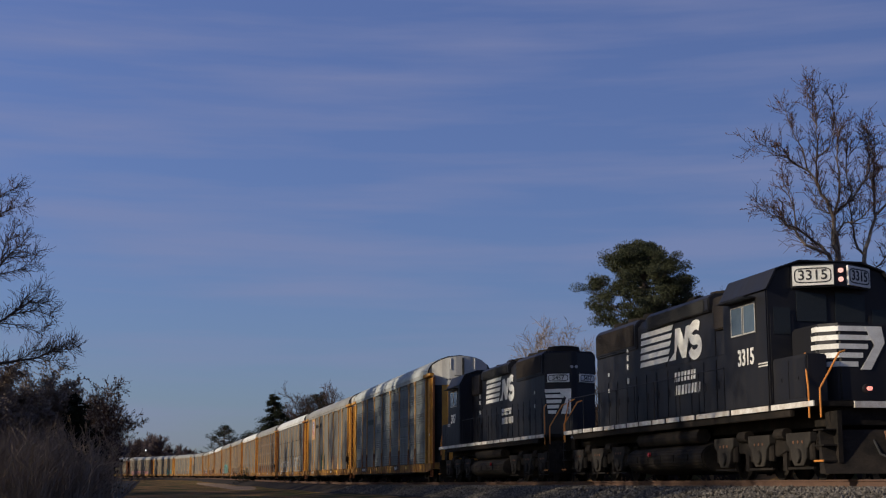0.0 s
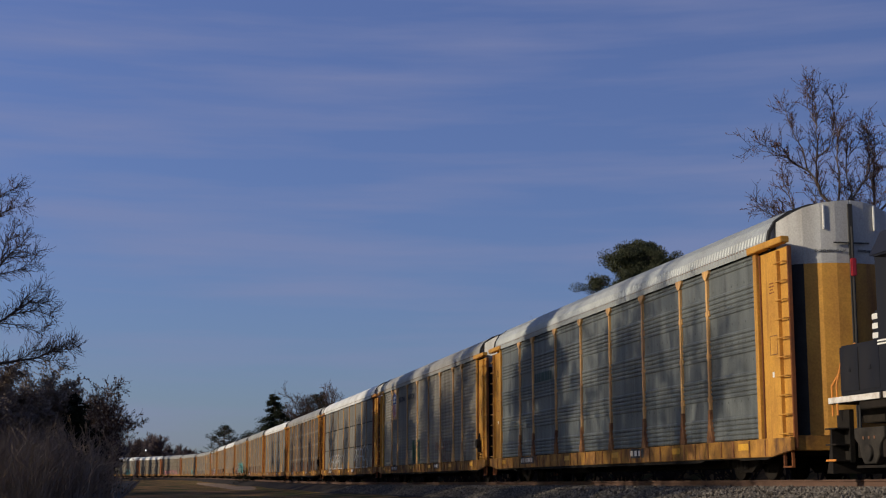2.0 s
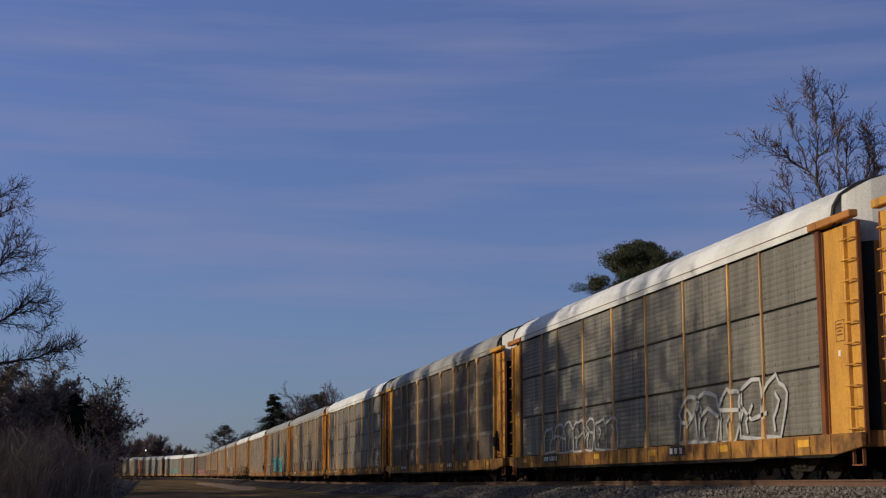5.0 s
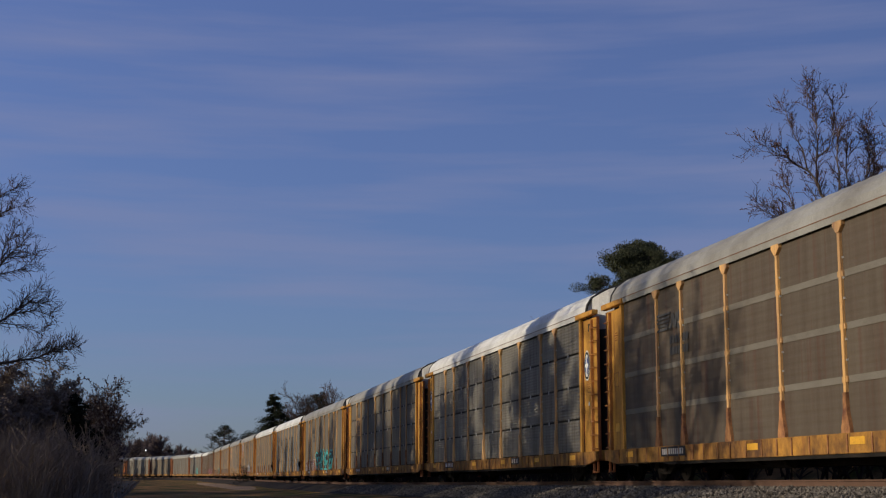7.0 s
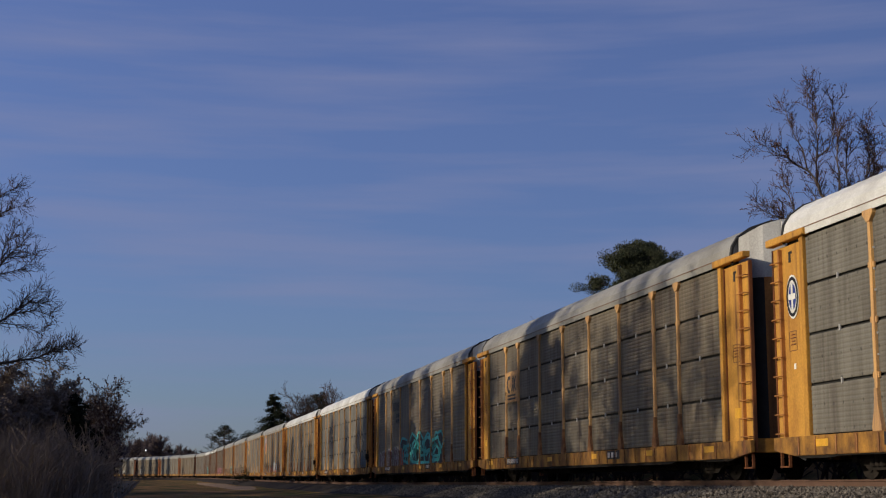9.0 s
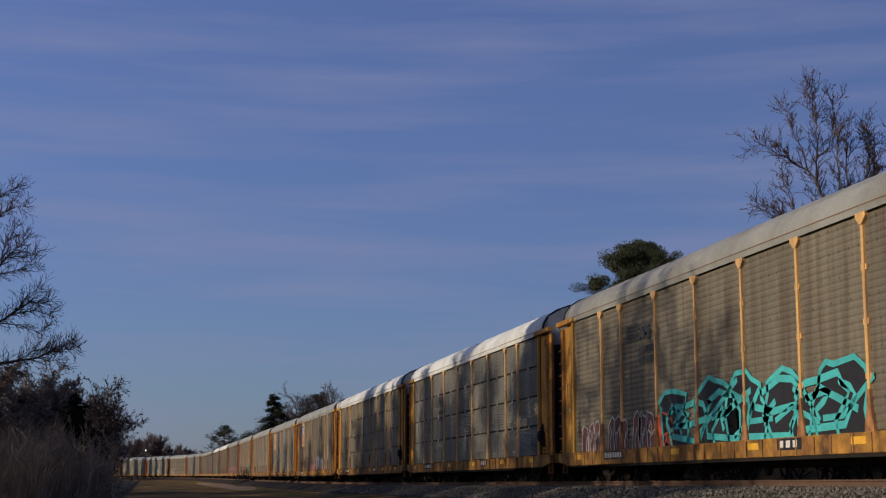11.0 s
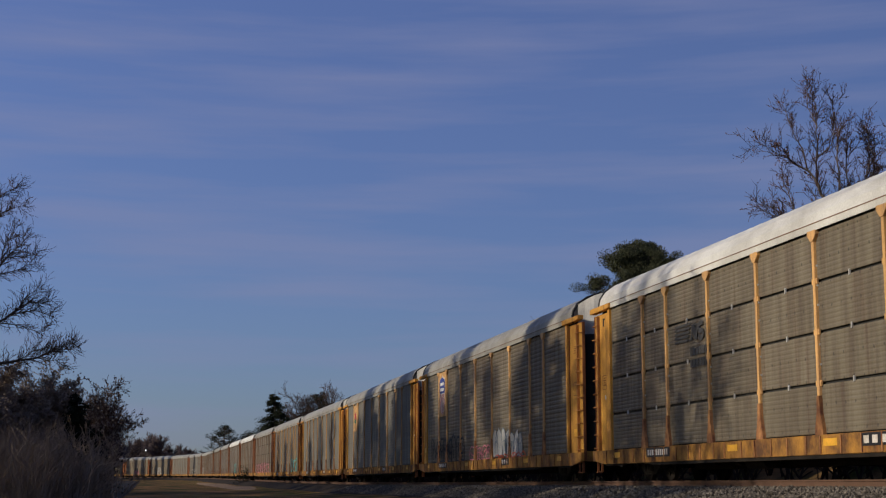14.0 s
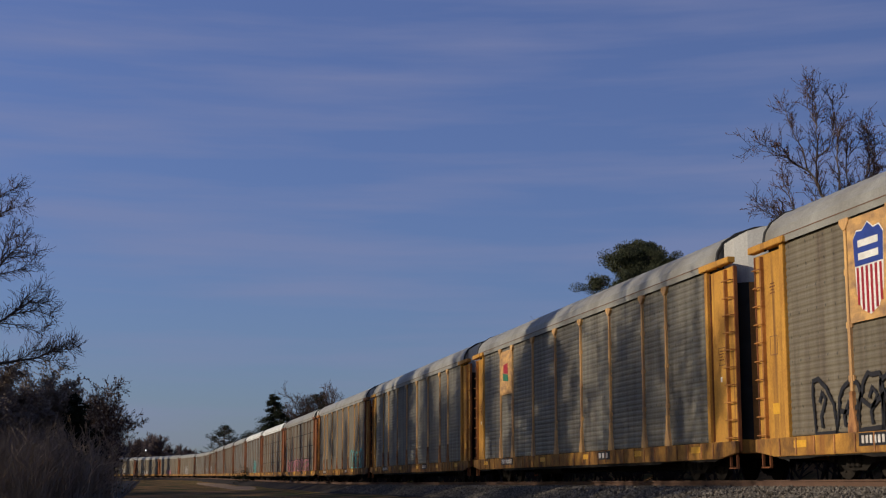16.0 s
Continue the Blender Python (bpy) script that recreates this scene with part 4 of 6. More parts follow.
        for ax in (-2.06, 0.0, 2.06):
            add_wheelset(root, WHEEL_LOCO, c + ax, True)
    for ob in root.children:
        if ob.name.split(".")[0] not in LOW:
            ob.matrix_basis = Matrix.Translation((0, 0, LIFT)) @ ob.matrix_basis
    return root


TRAIN = []        # thing, distance of its middle along the line at the start, turned round
TRAIN.append((make_loco("3315", True), 37.35, False))
TRAIN.append((make_loco("3457", False), 58.05, True))


# ---- enclosed car-carrying wagons ----
SPACING = 28.85
SLACK = (0.1, 0.0, -0.2, -0.22, -0.4, -0.2, -0.2, -0.2, -0.1, 0.1, 0.2, 0.2)    # play in the couplers
POST_Y = (-9.30, -7.425, -4.455, -1.485, 1.485, 4.455, 7.425, 9.30)
BAYS = [(-12.2, -9.30), (-9.30, -7.425), (-7.425, -4.455), (-4.455, -1.485), (-1.485, 1.485), (1.485, 4.455), (4.455, 7.425), (7.425, 9.30), (9.30, 12.2)]
Z0, Z1 = 0.90, 5.12


def ribbed(bm, width, z0, z1, pitch, depth, groups=False):
    """A pressed screen: level ribs between z0 and z1, facing -x."""
    prof = []
    z = z0
    k = 0
    while z < z1 - pitch * 0.9:
        flat = groups and (k % 6 == 5)
        step = 0.42 if flat else pitch
        if z + step > z1:
            step = z1 - z
        if flat:
            prof += [(0.0, z), (0.0, z + step)]
        else:
            prof += [(0.0, z), (-depth, z + step * 0.22), (-depth, z + step * 0.62), (0.0, z + step * 0.84)]
        z += step
        k += 1
    prof.append((0.0, z1))
    lo = [bm.verts.new((x, -width / 2, zz)) for x, zz in prof]
    hi = [bm.verts.new((x, width / 2, zz)) for x, zz in prof]
    for i in range(len(prof) - 1):
        bm.faces.new((lo[i], lo[i + 1], hi[i + 1], hi[i]))
    # edges turned in, to give it thickness
    for row in (lo, hi):
        back = [bm.verts.new((0.03, row[0].co.y, v.co.z)) for v in (row[0], row[-1])]
        bm.faces.new(row + back[::-1])


MESHES = {}


def shared(key, build):
    if key not in MESHES:
        MESHES[key] = build()
    return MESHES[key]


def panel_mesh(style, width, colour, row):
    def build():
        bm = bmesh.new()
        w = width - 0.10
        if style == "rows":
            h = (Z1 - Z0) / 4
            ribbed(bm, w, Z0 + row * h + 0.03, Z0 + (row + 1) * h - 0.03, 0.100, 0.007)
        elif style == "three":
            h = (Z1 - Z0) / 3
            ribbed(bm, w, Z0 + row * h + 0.03, Z0 + (row + 1) * h - 0.03, 0.13, 0.008)
        elif style == "smooth":
            h = (Z1 - Z0) / 4
            ribbed(bm, w, Z0 + row * h + 0.004, Z0 + (row + 1) * h - 0.004, 0.24, 0.005)
        elif style == "louvre":
            ribbed(bm, w, Z0 + 0.02, Z1, 0.115, 0.026, True)
        else:
            ribbed(bm, w, Z0 + 0.02, Z1, 0.15, 0.013)
        return finish(bm, "screen_panel", GALV[colour])
    return shared(("panel", style, width, colour, row), build)


def foot_mesh(mat):
    """Flared foot of a post."""
    bm = bmesh.new()
    prism(bm, [(-0.18, 0.86), (0.18, 0.86), (0.18, 1.0), (0.08, 1.35), (0.055, 1.70), (-0.055, 1.70), (-0.08, 1.35), (-0.18, 1.0)], "x", -0.085, 0.0)
    return finish(bm, "post_foot", mat, 0.006)


def post_mesh(mat=None):
    bm = bmesh.new()
    box(bm, -0.065, 0.0, -0.055, 0.055, 1.702, 4.98)
    # spread head
    prism(bm, [(-0.055, 4.90), (0.055, 4.90), (0.20, 5.05), (0.20, 5.14), (-0.20, 5.14), (-0.20, 5.05)], "x", -0.085, 0.0)
    for z in (1.955, 3.01, 4.065):
        for y in (-0.09, 0.09):
            box(bm, -0.055, -0.01, y - 0.03, y + 0.03, z - 0.06, z + 0.06)
    return finish(bm, "post", mat or POST, 0.006)


def thin_post_mesh(mat=None):
    bm = bmesh.new()
    box(bm, -0.05, 0.0, -0.035, 0.035, Z0, 5.12)
    prism(bm, [(-0.12, Z0 - 0.04), (0.12, Z0 - 0.04), (0.04, 1.35), (-0.04, 1.35)], "x", -0.09, 0.0)
    return finish(bm, "post", mat or POST, 0.006)


def roof_mesh(colour):
    bm = bmesh.new()
    half = [(-1.58, 5.12), (-1.59, 5.29), (-1.55, 5.48), (-1.40, 5.71), (-1.08, 5.94), (-0.6, 6.11), (0.0, 6.18)]
    prof = half + [(-x, z) for x, z in half[-2::-1]]
    depth, pitch = {"white": (0.004, 0.6), "grey": (0.007, 0.6), "ribbed": (0.03, 0.17)}[colour]
    rows = []
    y, k = -13.05, 0
    while y <= 12.9:
        for dy, o in ((0.0, 0.0), (0.2 * pitch, depth), (0.5 * pitch, depth), (0.7 * pitch, 0.0)):
            rows.append([bm.verts.new((x * (1 + o * 0.3), y + dy, z + (o if i not in (0, len(prof) - 1) else 0))) for i, (x, z) in enumerate(prof)])
        y += pitch
    for a, b in zip(rows, rows[1:]):
        for i in range(len(prof) - 1):
            bm.faces.new((a[i], a[i + 1], b[i + 1], b[i]))
    bm.faces.new(rows[0])
    bm.faces.new(rows[-1][::-1])
    return finish(bm, "roof", ROOFS[colour])


def gasket_mesh():
    bm = bmesh.new()
    half = [(-1.60, 5.12), (-1.61, 5.29), (-1.57, 5.50), (-1.42, 5.74), (-1.09, 5.97), (-0.6, 6.145), (0.0, 6.215)]
    prof = half + [(-x, z) for x, z in half[-2::-1]]
    rows = []
    for s, y in ((1.0, -13.03), (1.0, -13.13), (0.97, -13.13), (0.97, -13.03)):
        rows.append([bm.verts.new((x * s, y, z * (1 if s == 1 else 0.99))) for x, z in prof])
    for j in range(4):
        a, b = rows[j], rows[(j + 1) % 4]
        for i in range(len(prof) - 1):
            bm.faces.new((a[i], a[i + 1], b[i + 1], b[i]))
    return finish(bm, "roof_gasket", SEAM)


DOOR_PLAN = [(-1.40, -13.12), (-1.24, -13.38), (-1.00, -13.62), (-0.66, -13.80), (-0.34, -13.88), (-0.02, -13.90)]
ARCH_X, ARCH_Z = (-1.59, -1.55, -1.40, -1.08, -0.6, 0.0), (5.27, 5.46, 5.69, 5.92, 6.06, 6.11)


def door_mesh(z0, z1, side, mat, first=0, last=6):
    """A folded end door, curved in plan; with no z1 it ends under the arch of the roof."""
    bm = bmesh.new()
    plan = DOOR_PLAN[first:last]
    tops = [z1 or float(np.interp(x, ARCH_X, ARCH_Z)) for x, y in plan]
    lo = [bm.verts.new((-side * x, y, z0)) for x, y in plan]
    hi = [bm.verts.new((-side * x, y, z)) for (x, y), z in zip(plan, tops)]
    lo_in = [bm.verts.new((-side * x * 0.96, y + 0.05, z0)) for x, y in plan]
    hi_in = [bm.verts.new((-side * x * 0.96, y + 0.05 if z1 else -13.10, z)) for (x, y), z in zip(plan, tops)]
    for a, b in ((lo, hi), (hi, hi_in), (hi_in, lo_in), (lo_in, lo)):
        for k in range(len(plan) - 1):
            bm.faces.new((a[k], a[k + 1], b[k + 1], b[k]))
    for k in (0, -1):
        bm.faces.new((lo[k], hi[k], hi_in[k], lo_in[k]))
    return finish(bm, "end_door", mat)


def door_grip_mesh():
    bm = bmesh.new()
    box(bm, -0.02, 0.02, -0.05, 0.0, 5.45, 6.0)
    return finish(bm, "door_grip", WHITE, 0.008)


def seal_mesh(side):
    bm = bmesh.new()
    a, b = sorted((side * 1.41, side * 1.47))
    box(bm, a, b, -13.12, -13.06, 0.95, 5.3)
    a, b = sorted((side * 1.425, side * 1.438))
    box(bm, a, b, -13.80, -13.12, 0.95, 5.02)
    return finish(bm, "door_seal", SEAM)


def end_post_mesh(mat):
    bm = bmesh.new()
    box(bm, -0.09, 0.0, -0.09, 0.09, 0.70, 5.12)
    return finish(bm, "end_post", mat, 0.008)


def end_panel_mesh(mat):
    bm = bmesh.new()
    box(bm, 0.0, 0.04, -0.74, 0.74, 0.90, 5.05)
    return finish(bm, "end_panel", mat, 0.008)


def corner_mesh(mat):
    """Folded outer edge of the end panel."""
    bm = bmesh.new()
    box(bm, -0.02, 0.07, -0.028, 0.028, 0.66, 5.05)
    return finish(bm, "corner_post", mat, 0.008)


def ladder_mesh(mat, inner):
    """One stile on the inner side, rungs out to the corner, each with a pin beyond the stile."""
    bm = bmesh.new()
    a, b = sorted((inner * 0.145, inner * 0.215))
    box(bm, -0.085, 0.0, a, b, 0.74, 5.0)
    for k in range(10):
        z = 0.98 + 0.415 * k
        tube(bm, (-0.10, inner * 0.27, z), (-0.10, -inner * 0.21, z), 0.016, n=6)
        tube(bm, (-0.10, -inner * 0.20, z), (0.0, -inner * 0.20, z), 0.014, n=6)
    return finish(bm, "ladder", mat)


def bracket_mesh(mat):
    bm = bmesh.new()
    prism(bm, [(-0.95, 5.12), (0.92, 5.10), (0.92, 5.26), (-0.95, 5.26)], "x", -0.17, 0.02)
    return finish(bm, "top_bracket", mat, 0.012)


def sill_mesh(mat):
    """Deep side sill with a raised lower edge at the trucks and welded stiffeners."""
    bm = bmesh.new()
    prism(bm, [(-13.9, 0.90), (13.9, 0.90), (13.9, 0.62), (12.9, 0.50), (-12.9, 0.50), (-13.9, 0.62)], "x", -0.05, 0.05)
    return finish(bm, "side_sill", mat, 0.01)


def stiffener_mesh():
    bm = bmesh.new()
    prism(bm, [(-0.02, 0.52), (0.02, 0.52), (0.02, 0.88), (-0.02, 0.88)], "x", -0.075, -0.052)
    return finish(bm, "stiffener", FOOT, 0.004)


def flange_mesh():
    """Lower lip of the sill, dark for rust and for shade put in its colour."""
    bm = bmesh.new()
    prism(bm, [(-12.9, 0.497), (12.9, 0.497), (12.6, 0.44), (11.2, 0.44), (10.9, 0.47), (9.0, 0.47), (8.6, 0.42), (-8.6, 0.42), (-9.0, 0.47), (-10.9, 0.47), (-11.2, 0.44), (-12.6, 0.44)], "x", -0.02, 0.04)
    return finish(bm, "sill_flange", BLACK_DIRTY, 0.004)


def under_mesh():
    bm = bmesh.new()
    box(bm, -1.46, 1.46, -13.2, 13.2, 0.82, 0.93)
    box(bm, -0.45, 0.45, -8.4, 8.4, 0.30, 0.82)
    box(bm, -0.32, 0.32, -13.2, 13.2, 0.55, 0.82)
    for k in range(9):
        y = -8 + 2 * k
        box(bm, -1.4, 1.4, y - 0.06, y + 0.06, 0.46, 0.82)
    return finish(bm, "underframe", BLACK_DIRTY)


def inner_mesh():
    """Dark sheets behind the screens; the shade inside is put in their colour."""
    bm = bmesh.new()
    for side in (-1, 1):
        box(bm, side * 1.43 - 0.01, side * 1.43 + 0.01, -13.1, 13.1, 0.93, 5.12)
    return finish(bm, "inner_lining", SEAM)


def gear_mesh():
    bm = bmesh.new()
    tube(bm, (-1.0, 2.2, 0.46), (-1.0, 3.3, 0.46), 0.20, n=14)
    tube(bm, (-0.9, 4.0, 0.5), (-0.9, 4.3, 0.5), 0.16, n=12)
    tube(bm, (-1.1, 5.2, 0.5), (-1.1, 5.45, 0.5), 0.13, n=12)
    pipe(bm, [(-0.6, -8, 0.46), (-0.6, 8, 0.46)], 0.03)
    return finish(bm, "brake_gear", BLACK_DIRTY)


def stirrup_mesh():
    bm = bmesh.new()
    for z0, z1, y in ((0.28, 0.6, -0.2), (0.28, 0.6, 0.2)):
        box(bm, -0.03, 0.03, y - 0.02, y + 0.02, z0, z1)
    box(bm, -0.05, 0.03, -0.22, 0.22, 0.26, 0.29)
    return finish(bm, "stirrup", YELLOW_RUSTY)


def slot_mesh(side):
    bm = bmesh.new()
    a, b = sorted((side * 1.47, side * 1.505))
    y = -12.1
    while y < 12.0:
        box(bm, a, b, y, y + 1.9, 5.124, 5.142)
        y += 2.0
    return finish(bm, "vent_slot", SEAM)


def roof_seam_mesh(side):
    bm = bmesh.new()
    a, b = sorted((side * 1.580, side * 1.597))
    box(bm, a, b, -12.9, 12.9, 5.262, 5.280)
    return finish(bm, "roof_seam", RUST)


def hand_brake_mesh():
    bm = bmesh.new()
    box(bm, -0.13, 0.0, -0.16, 0.06, 1.22, 1.70)
    tube(bm, (-0.13, -0.05, 1.56), (-0.20, -0.05, 1.56), 0.19, n=18)
    prism(bm, [(-0.14, 1.62), (-0.04, 2.0), (0.03, 1.62)], "x", -0.10, -0.02)
    pipe(bm, [(-0.06, -0.05, 1.25), (-0.06, 0.06, 1.05), (-0.05, 0.09, 0.80)], 0.022)
    pipe(bm, [(-0.05, 0.22, 1.9), (-0.09, 0.22, 1.5), (-0.07, 0.16, 0.92)], 0.016)
    for k in range(3):
        box(bm, -0.10, 0.0, -0.34, 0.0, 0.94 + 0.12 * k, 0.965 + 0.12 * k)
    return finish(bm, "hand_brake", BLACK_DIRTY, 0.008)


def panel_rib_mesh(mat):
    bm = bmesh.new()
    box(bm, -0.035, 0.0, -0.02, 0.02, 0.92, 5.03)
    return finish(bm, "panel_rib", mat, 0.004)


def stencil_mesh():
    """Painted square with rows of fine lettering bars."""
    bm = bmesh.new()
    for y0, y1, z0, z1 in ((-0.19, 0.19, 0.20, 0.215), (-0.19, 0.19, -0.215, -0.20), (-0.19, -0.175, -0.2, 0.2), (0.175, 0.19, -0.2, 0.2)):
        box(bm, -0.004, 0.0, y0, y1, z0, z1)
    return finish(bm, "stencil_frame", RUST)


def note_mesh():
    bm = bmesh.new()
    for k, w in enumerate((0.11, 0.14, 0.09, 0.13)):
        box(bm, -0.004, 0.0, -w, w, 0.12 - 0.07 * k, 0.145 - 0.07 * k)
    return finish(bm, "stencil_lines", YELLOW_RUSTY)


def sticker_mesh(mat, w, h):
    bm = bmesh.new()
    box(bm, -0.006, 0.0, -w, w, -h, h)
    return finish(bm, "sticker", mat)


def slot_plate_mesh():
    """Dark pull slot high on an end panel."""
    bm = bmesh.new()
    box(bm, -0.012, -0.002, -0.05, 0.05, 4.66, 4.90)
    box(bm, -0.012, -0.002, -0.12, 0.05, 4.84, 4.90)
    return finish(bm, "pull_slot", SEAM, 0.003)


def bolt_row_mesh():
    bm = bmesh.new()
    for k in range(9):
        for y in (-0.085, 0.085):
            if (k * 3 + (y > 0)) % 4:
                box(bm, -0.035, 0.0, y - 0.016, y + 0.016, 1.5 + 0.41 * k, 1.54 + 0.41 * k)
    return finish(bm, "bolt_row", SILVER)


def clip_mesh():
    bm = bmesh.new()
    box(bm, -0.03, 0.0, -0.025, 0.025, -0.06, 0.06)
    return finish(bm, "clip", SILVER)


def lock_mesh():
    bm = bmesh.new()
    box(bm, -0.05, 0.05, -13.94, -13.90, 0.98, 6.02)
    tube(bm, (0, -13.97, 1.0), (0, -13.97, 5.5), 0.028, n=8)
    box(bm, -0.42, 0.42, -13.945, -13.915, 5.13, 5.16)
    return finish(bm, "lock_rod", SEAM)


def lock_box_mesh():
    bm = bmesh.new()
    box(bm, -0.065, 0.065, -14.02, -13.95, 4.40, 4.80)
    return finish(bm, "lock_box", RED, 0.02)


def tag_shapes(rng, u0, u1, z0, z1, n):
    """Sprayed lettering that says nothing: tall rounded forms and looping strokes."""
    fat, strokes = [], []
    w = (u1 - u0) / n
    for k in range(n):
        a = u0 + k * w
        h = (z1 - z0) * rng.uniform(0.78, 1.0)
        wl = w * rng.uniform(0.85, 1.1)
        ring = [(a, z0), (a - 0.04 * wl, z0 + h * 0.5)]
        for q in range(7):
            th = math.pi * (1 - q / 6)
            ring.append((a + wl * (0.5 + 0.5 * math.cos(th)), z0 + h * 0.68 + h * 0.32 * math.sin(th) * rng.uniform(0.8, 1.1)))
        ring += [(a + wl * 1.02, z0 + h * 0.45), (a + wl * rng.uniform(0.8, 1.05), z0 - rng.uniform(0, 0.08))]
        tilt, swell = rng.uniform(-0.25, 0.25), [rng.uniform(-0.10, 0.10) * wl for _ in ring]
        ring = [(u + tilt * (v - z0) + g, v + 0.5 * g) for (u, v), g in zip(ring, swell)]
        fat.append(ring)
        strokes.append(ring + ring[:1])
        if rng.random() < 0.6:
            strokes.append([(a + wl * 0.1, z0 + h * rng.uniform(0.2, 0.6)), (a + wl * 0.5, z0 + h * rng.uniform(0.3, 0.7)), (a + wl * 1.1, z0 + h * rng.uniform(0.2, 0.9))])
        x = a + wl * rng.uniform(0.3, 0.6)
        inner = [(x, z0 + h * 0.08), (x - 0.06 * wl, z0 + h * 0.3), (x + 0.10 * wl, z0 + h * 0.46), (x + 0.22 * wl, z0 + h * 0.6), (x + 0.02 * wl, z0 + h * 0.74), (x - 0.12 * wl, z0 + h * 0.55)]
        strokes.append(inner[:rng.randint(3, 6)])
    return fat, strokes


def spray(root, rng, u0, u1, z0, z1, n, fill, edge, w=0.07):
    m = Matrix.Translation((-1.535, 0, 0)) @ facing(-1)
    fat, strokes = tag_shapes(rng, u0, u1, z0, z1, n)
    if fill:
        for o in fat:
            sheet("spray_fill", [o], fill, root, m, "sprayed rounded shape")
    for s in strokes:
        sheet("spray_line", band(s, w), edge, root, Matrix.Translation((-0.006, 0, 0)) @ m, "sprayed line")


def shield(root, u, z, plain, k=1.0):
    """A yellow plate with a striped shield on it."""
    m = Matrix.Translation((-1.555, 0, 0)) @ facing(-1) @ Matrix.Translation((u, z, 0)) @ Matrix.Diagonal((1, k, 1, 1))
    plate = sheet("emblem_plate", [[(-0.85, -1.05), (0.85, -1.05), (0.85, 1.05), (-0.85, 1.05)]], POST, root, m, "pale yellow emblem plate", 0.01)
    if plain:
        sheet("emblem_patch", [[(-0.4, 0.0), (0.35, -0.1), (0.3, 0.45), (-0.35, 0.4)]], RED, plate, Matrix.Translation((0, 0, 0.012)))
        sheet("emblem_patch", [[(-0.45, -0.35), (0.4, -0.45), (0.35, -0.12), (-0.4, -0.02)]], GREEN, plate, Matrix.Translation((0, 0, 0.012)))
        return
    outline = [(0.0, -0.95), (0.34, -0.82), (0.52, -0.5), (0.56, 0.0), (0.6, 0.62), (0.45, 0.78), (0.22, 0.76), (0.0, 0.9), (-0.22, 0.76), (-0.45, 0.78), (-0.6, 0.62), (-0.56, 0.0), (-0.52, -0.5), (-0.34, -0.82)]
    sheet("shield_field", [outline], WHITE, plate, Matrix.Translation((0, 0, 0.010)), "white shield field")
    for k in range(6):
        uu = -0.45 + 0.18 * k
        low = -0.93 + 0.75 * abs(uu) ** 1.6
        sheet("shield_stripe", [[(uu - 0.045, low), (uu + 0.045, low), (uu + 0.045, 0.02), (uu - 0.045, 0.02)]], RED, plate, Matrix.Translation((0, 0, 0.016)))
    sheet("shield_top", [[(-0.555, 0.05), (0.555, 0.05), (0.59, 0.60), (0.44, 0.75), (0.22, 0.73), (0.0, 0.87), (-0.22, 0.73), (-0.44, 0.75), (-0.59, 0.60)]], BLUE, plate, Matrix.Translation((0, 0, 0.016)), "dark blue shield top")
    sheet("shield_bars", bars(0.8, 0.14, 0.12, 2), WHITE, plate, Matrix.Translation((0, 0.42, 0.021)), "white lettering bars")


def roundel(root, u, z):
    m = Matrix.Translation((-1.49, 0, 0)) @ facing(-1) @ Matrix.Translation((u, z, 0))
    ring = [(0.30 * math.cos(k * math.tau / 20), 0.48 * math.sin(k * math.tau / 20)) for k in range(20)]
    disc = sheet("round_emblem", [ring], WHITE, root, m, "round black and white emblem with a cross", 0.01)
    sheet("emblem_ring", band([(x * 0.83, y * 0.83) for x, y in ring + ring[:1]], 0.075), INK, disc, Matrix.Translation((0, 0, 0.012)))
    sheet("emblem_field", [[(x * 0.60, y * 0.60) for x, y in ring]], BLUE, disc, Matrix.Translation((0, 0, 0.011)))
    sheet("emblem_cross", [[(-0.045, -0.28), (0.045, -0.28), (0.045, 0.28), (-0.045, 0.28)]], WHITE, disc, Matrix.Translation((0, 0, 0.017)))
    sheet("emblem_bar", [[(-0.17, -0.06), (0.17, -0.06), (0.17, 0.06), (-0.17, 0.06)]], WHITE, disc, Matrix.Translation((0, 0, 0.022)))


def bar_word(root, u, z, h, widths, mat):
    """A word that stays plain bars."""
    row, x = [], 0.0
    for w in widths:
        row.append([(x, -h / 2), (x + w, -h / 2), (x + w, h / 2), (x, h / 2)])
        x += w + 0.06
    for o in row:
        sheet("name_bar", [o], mat, root, Matrix.Translation((-1.54, 0, 0)) @ facing(-1) @ Matrix.Translation((u, z, 0)), "lettering bar")


def sign_word(root, u, z, size, text, mat):
    """A word lettered on the screens."""
    ob = put("lettering", letters(text, size, mat, 0.004, 0.006), root, "black stencilled word")
    ob.matrix_local = Matrix.Translation((-1.545, 0, 0)) @ facing(-1) @ Matrix.Translation((u, z, 0)) @ Matrix.Diagonal((1.15, 1, 1, 1))


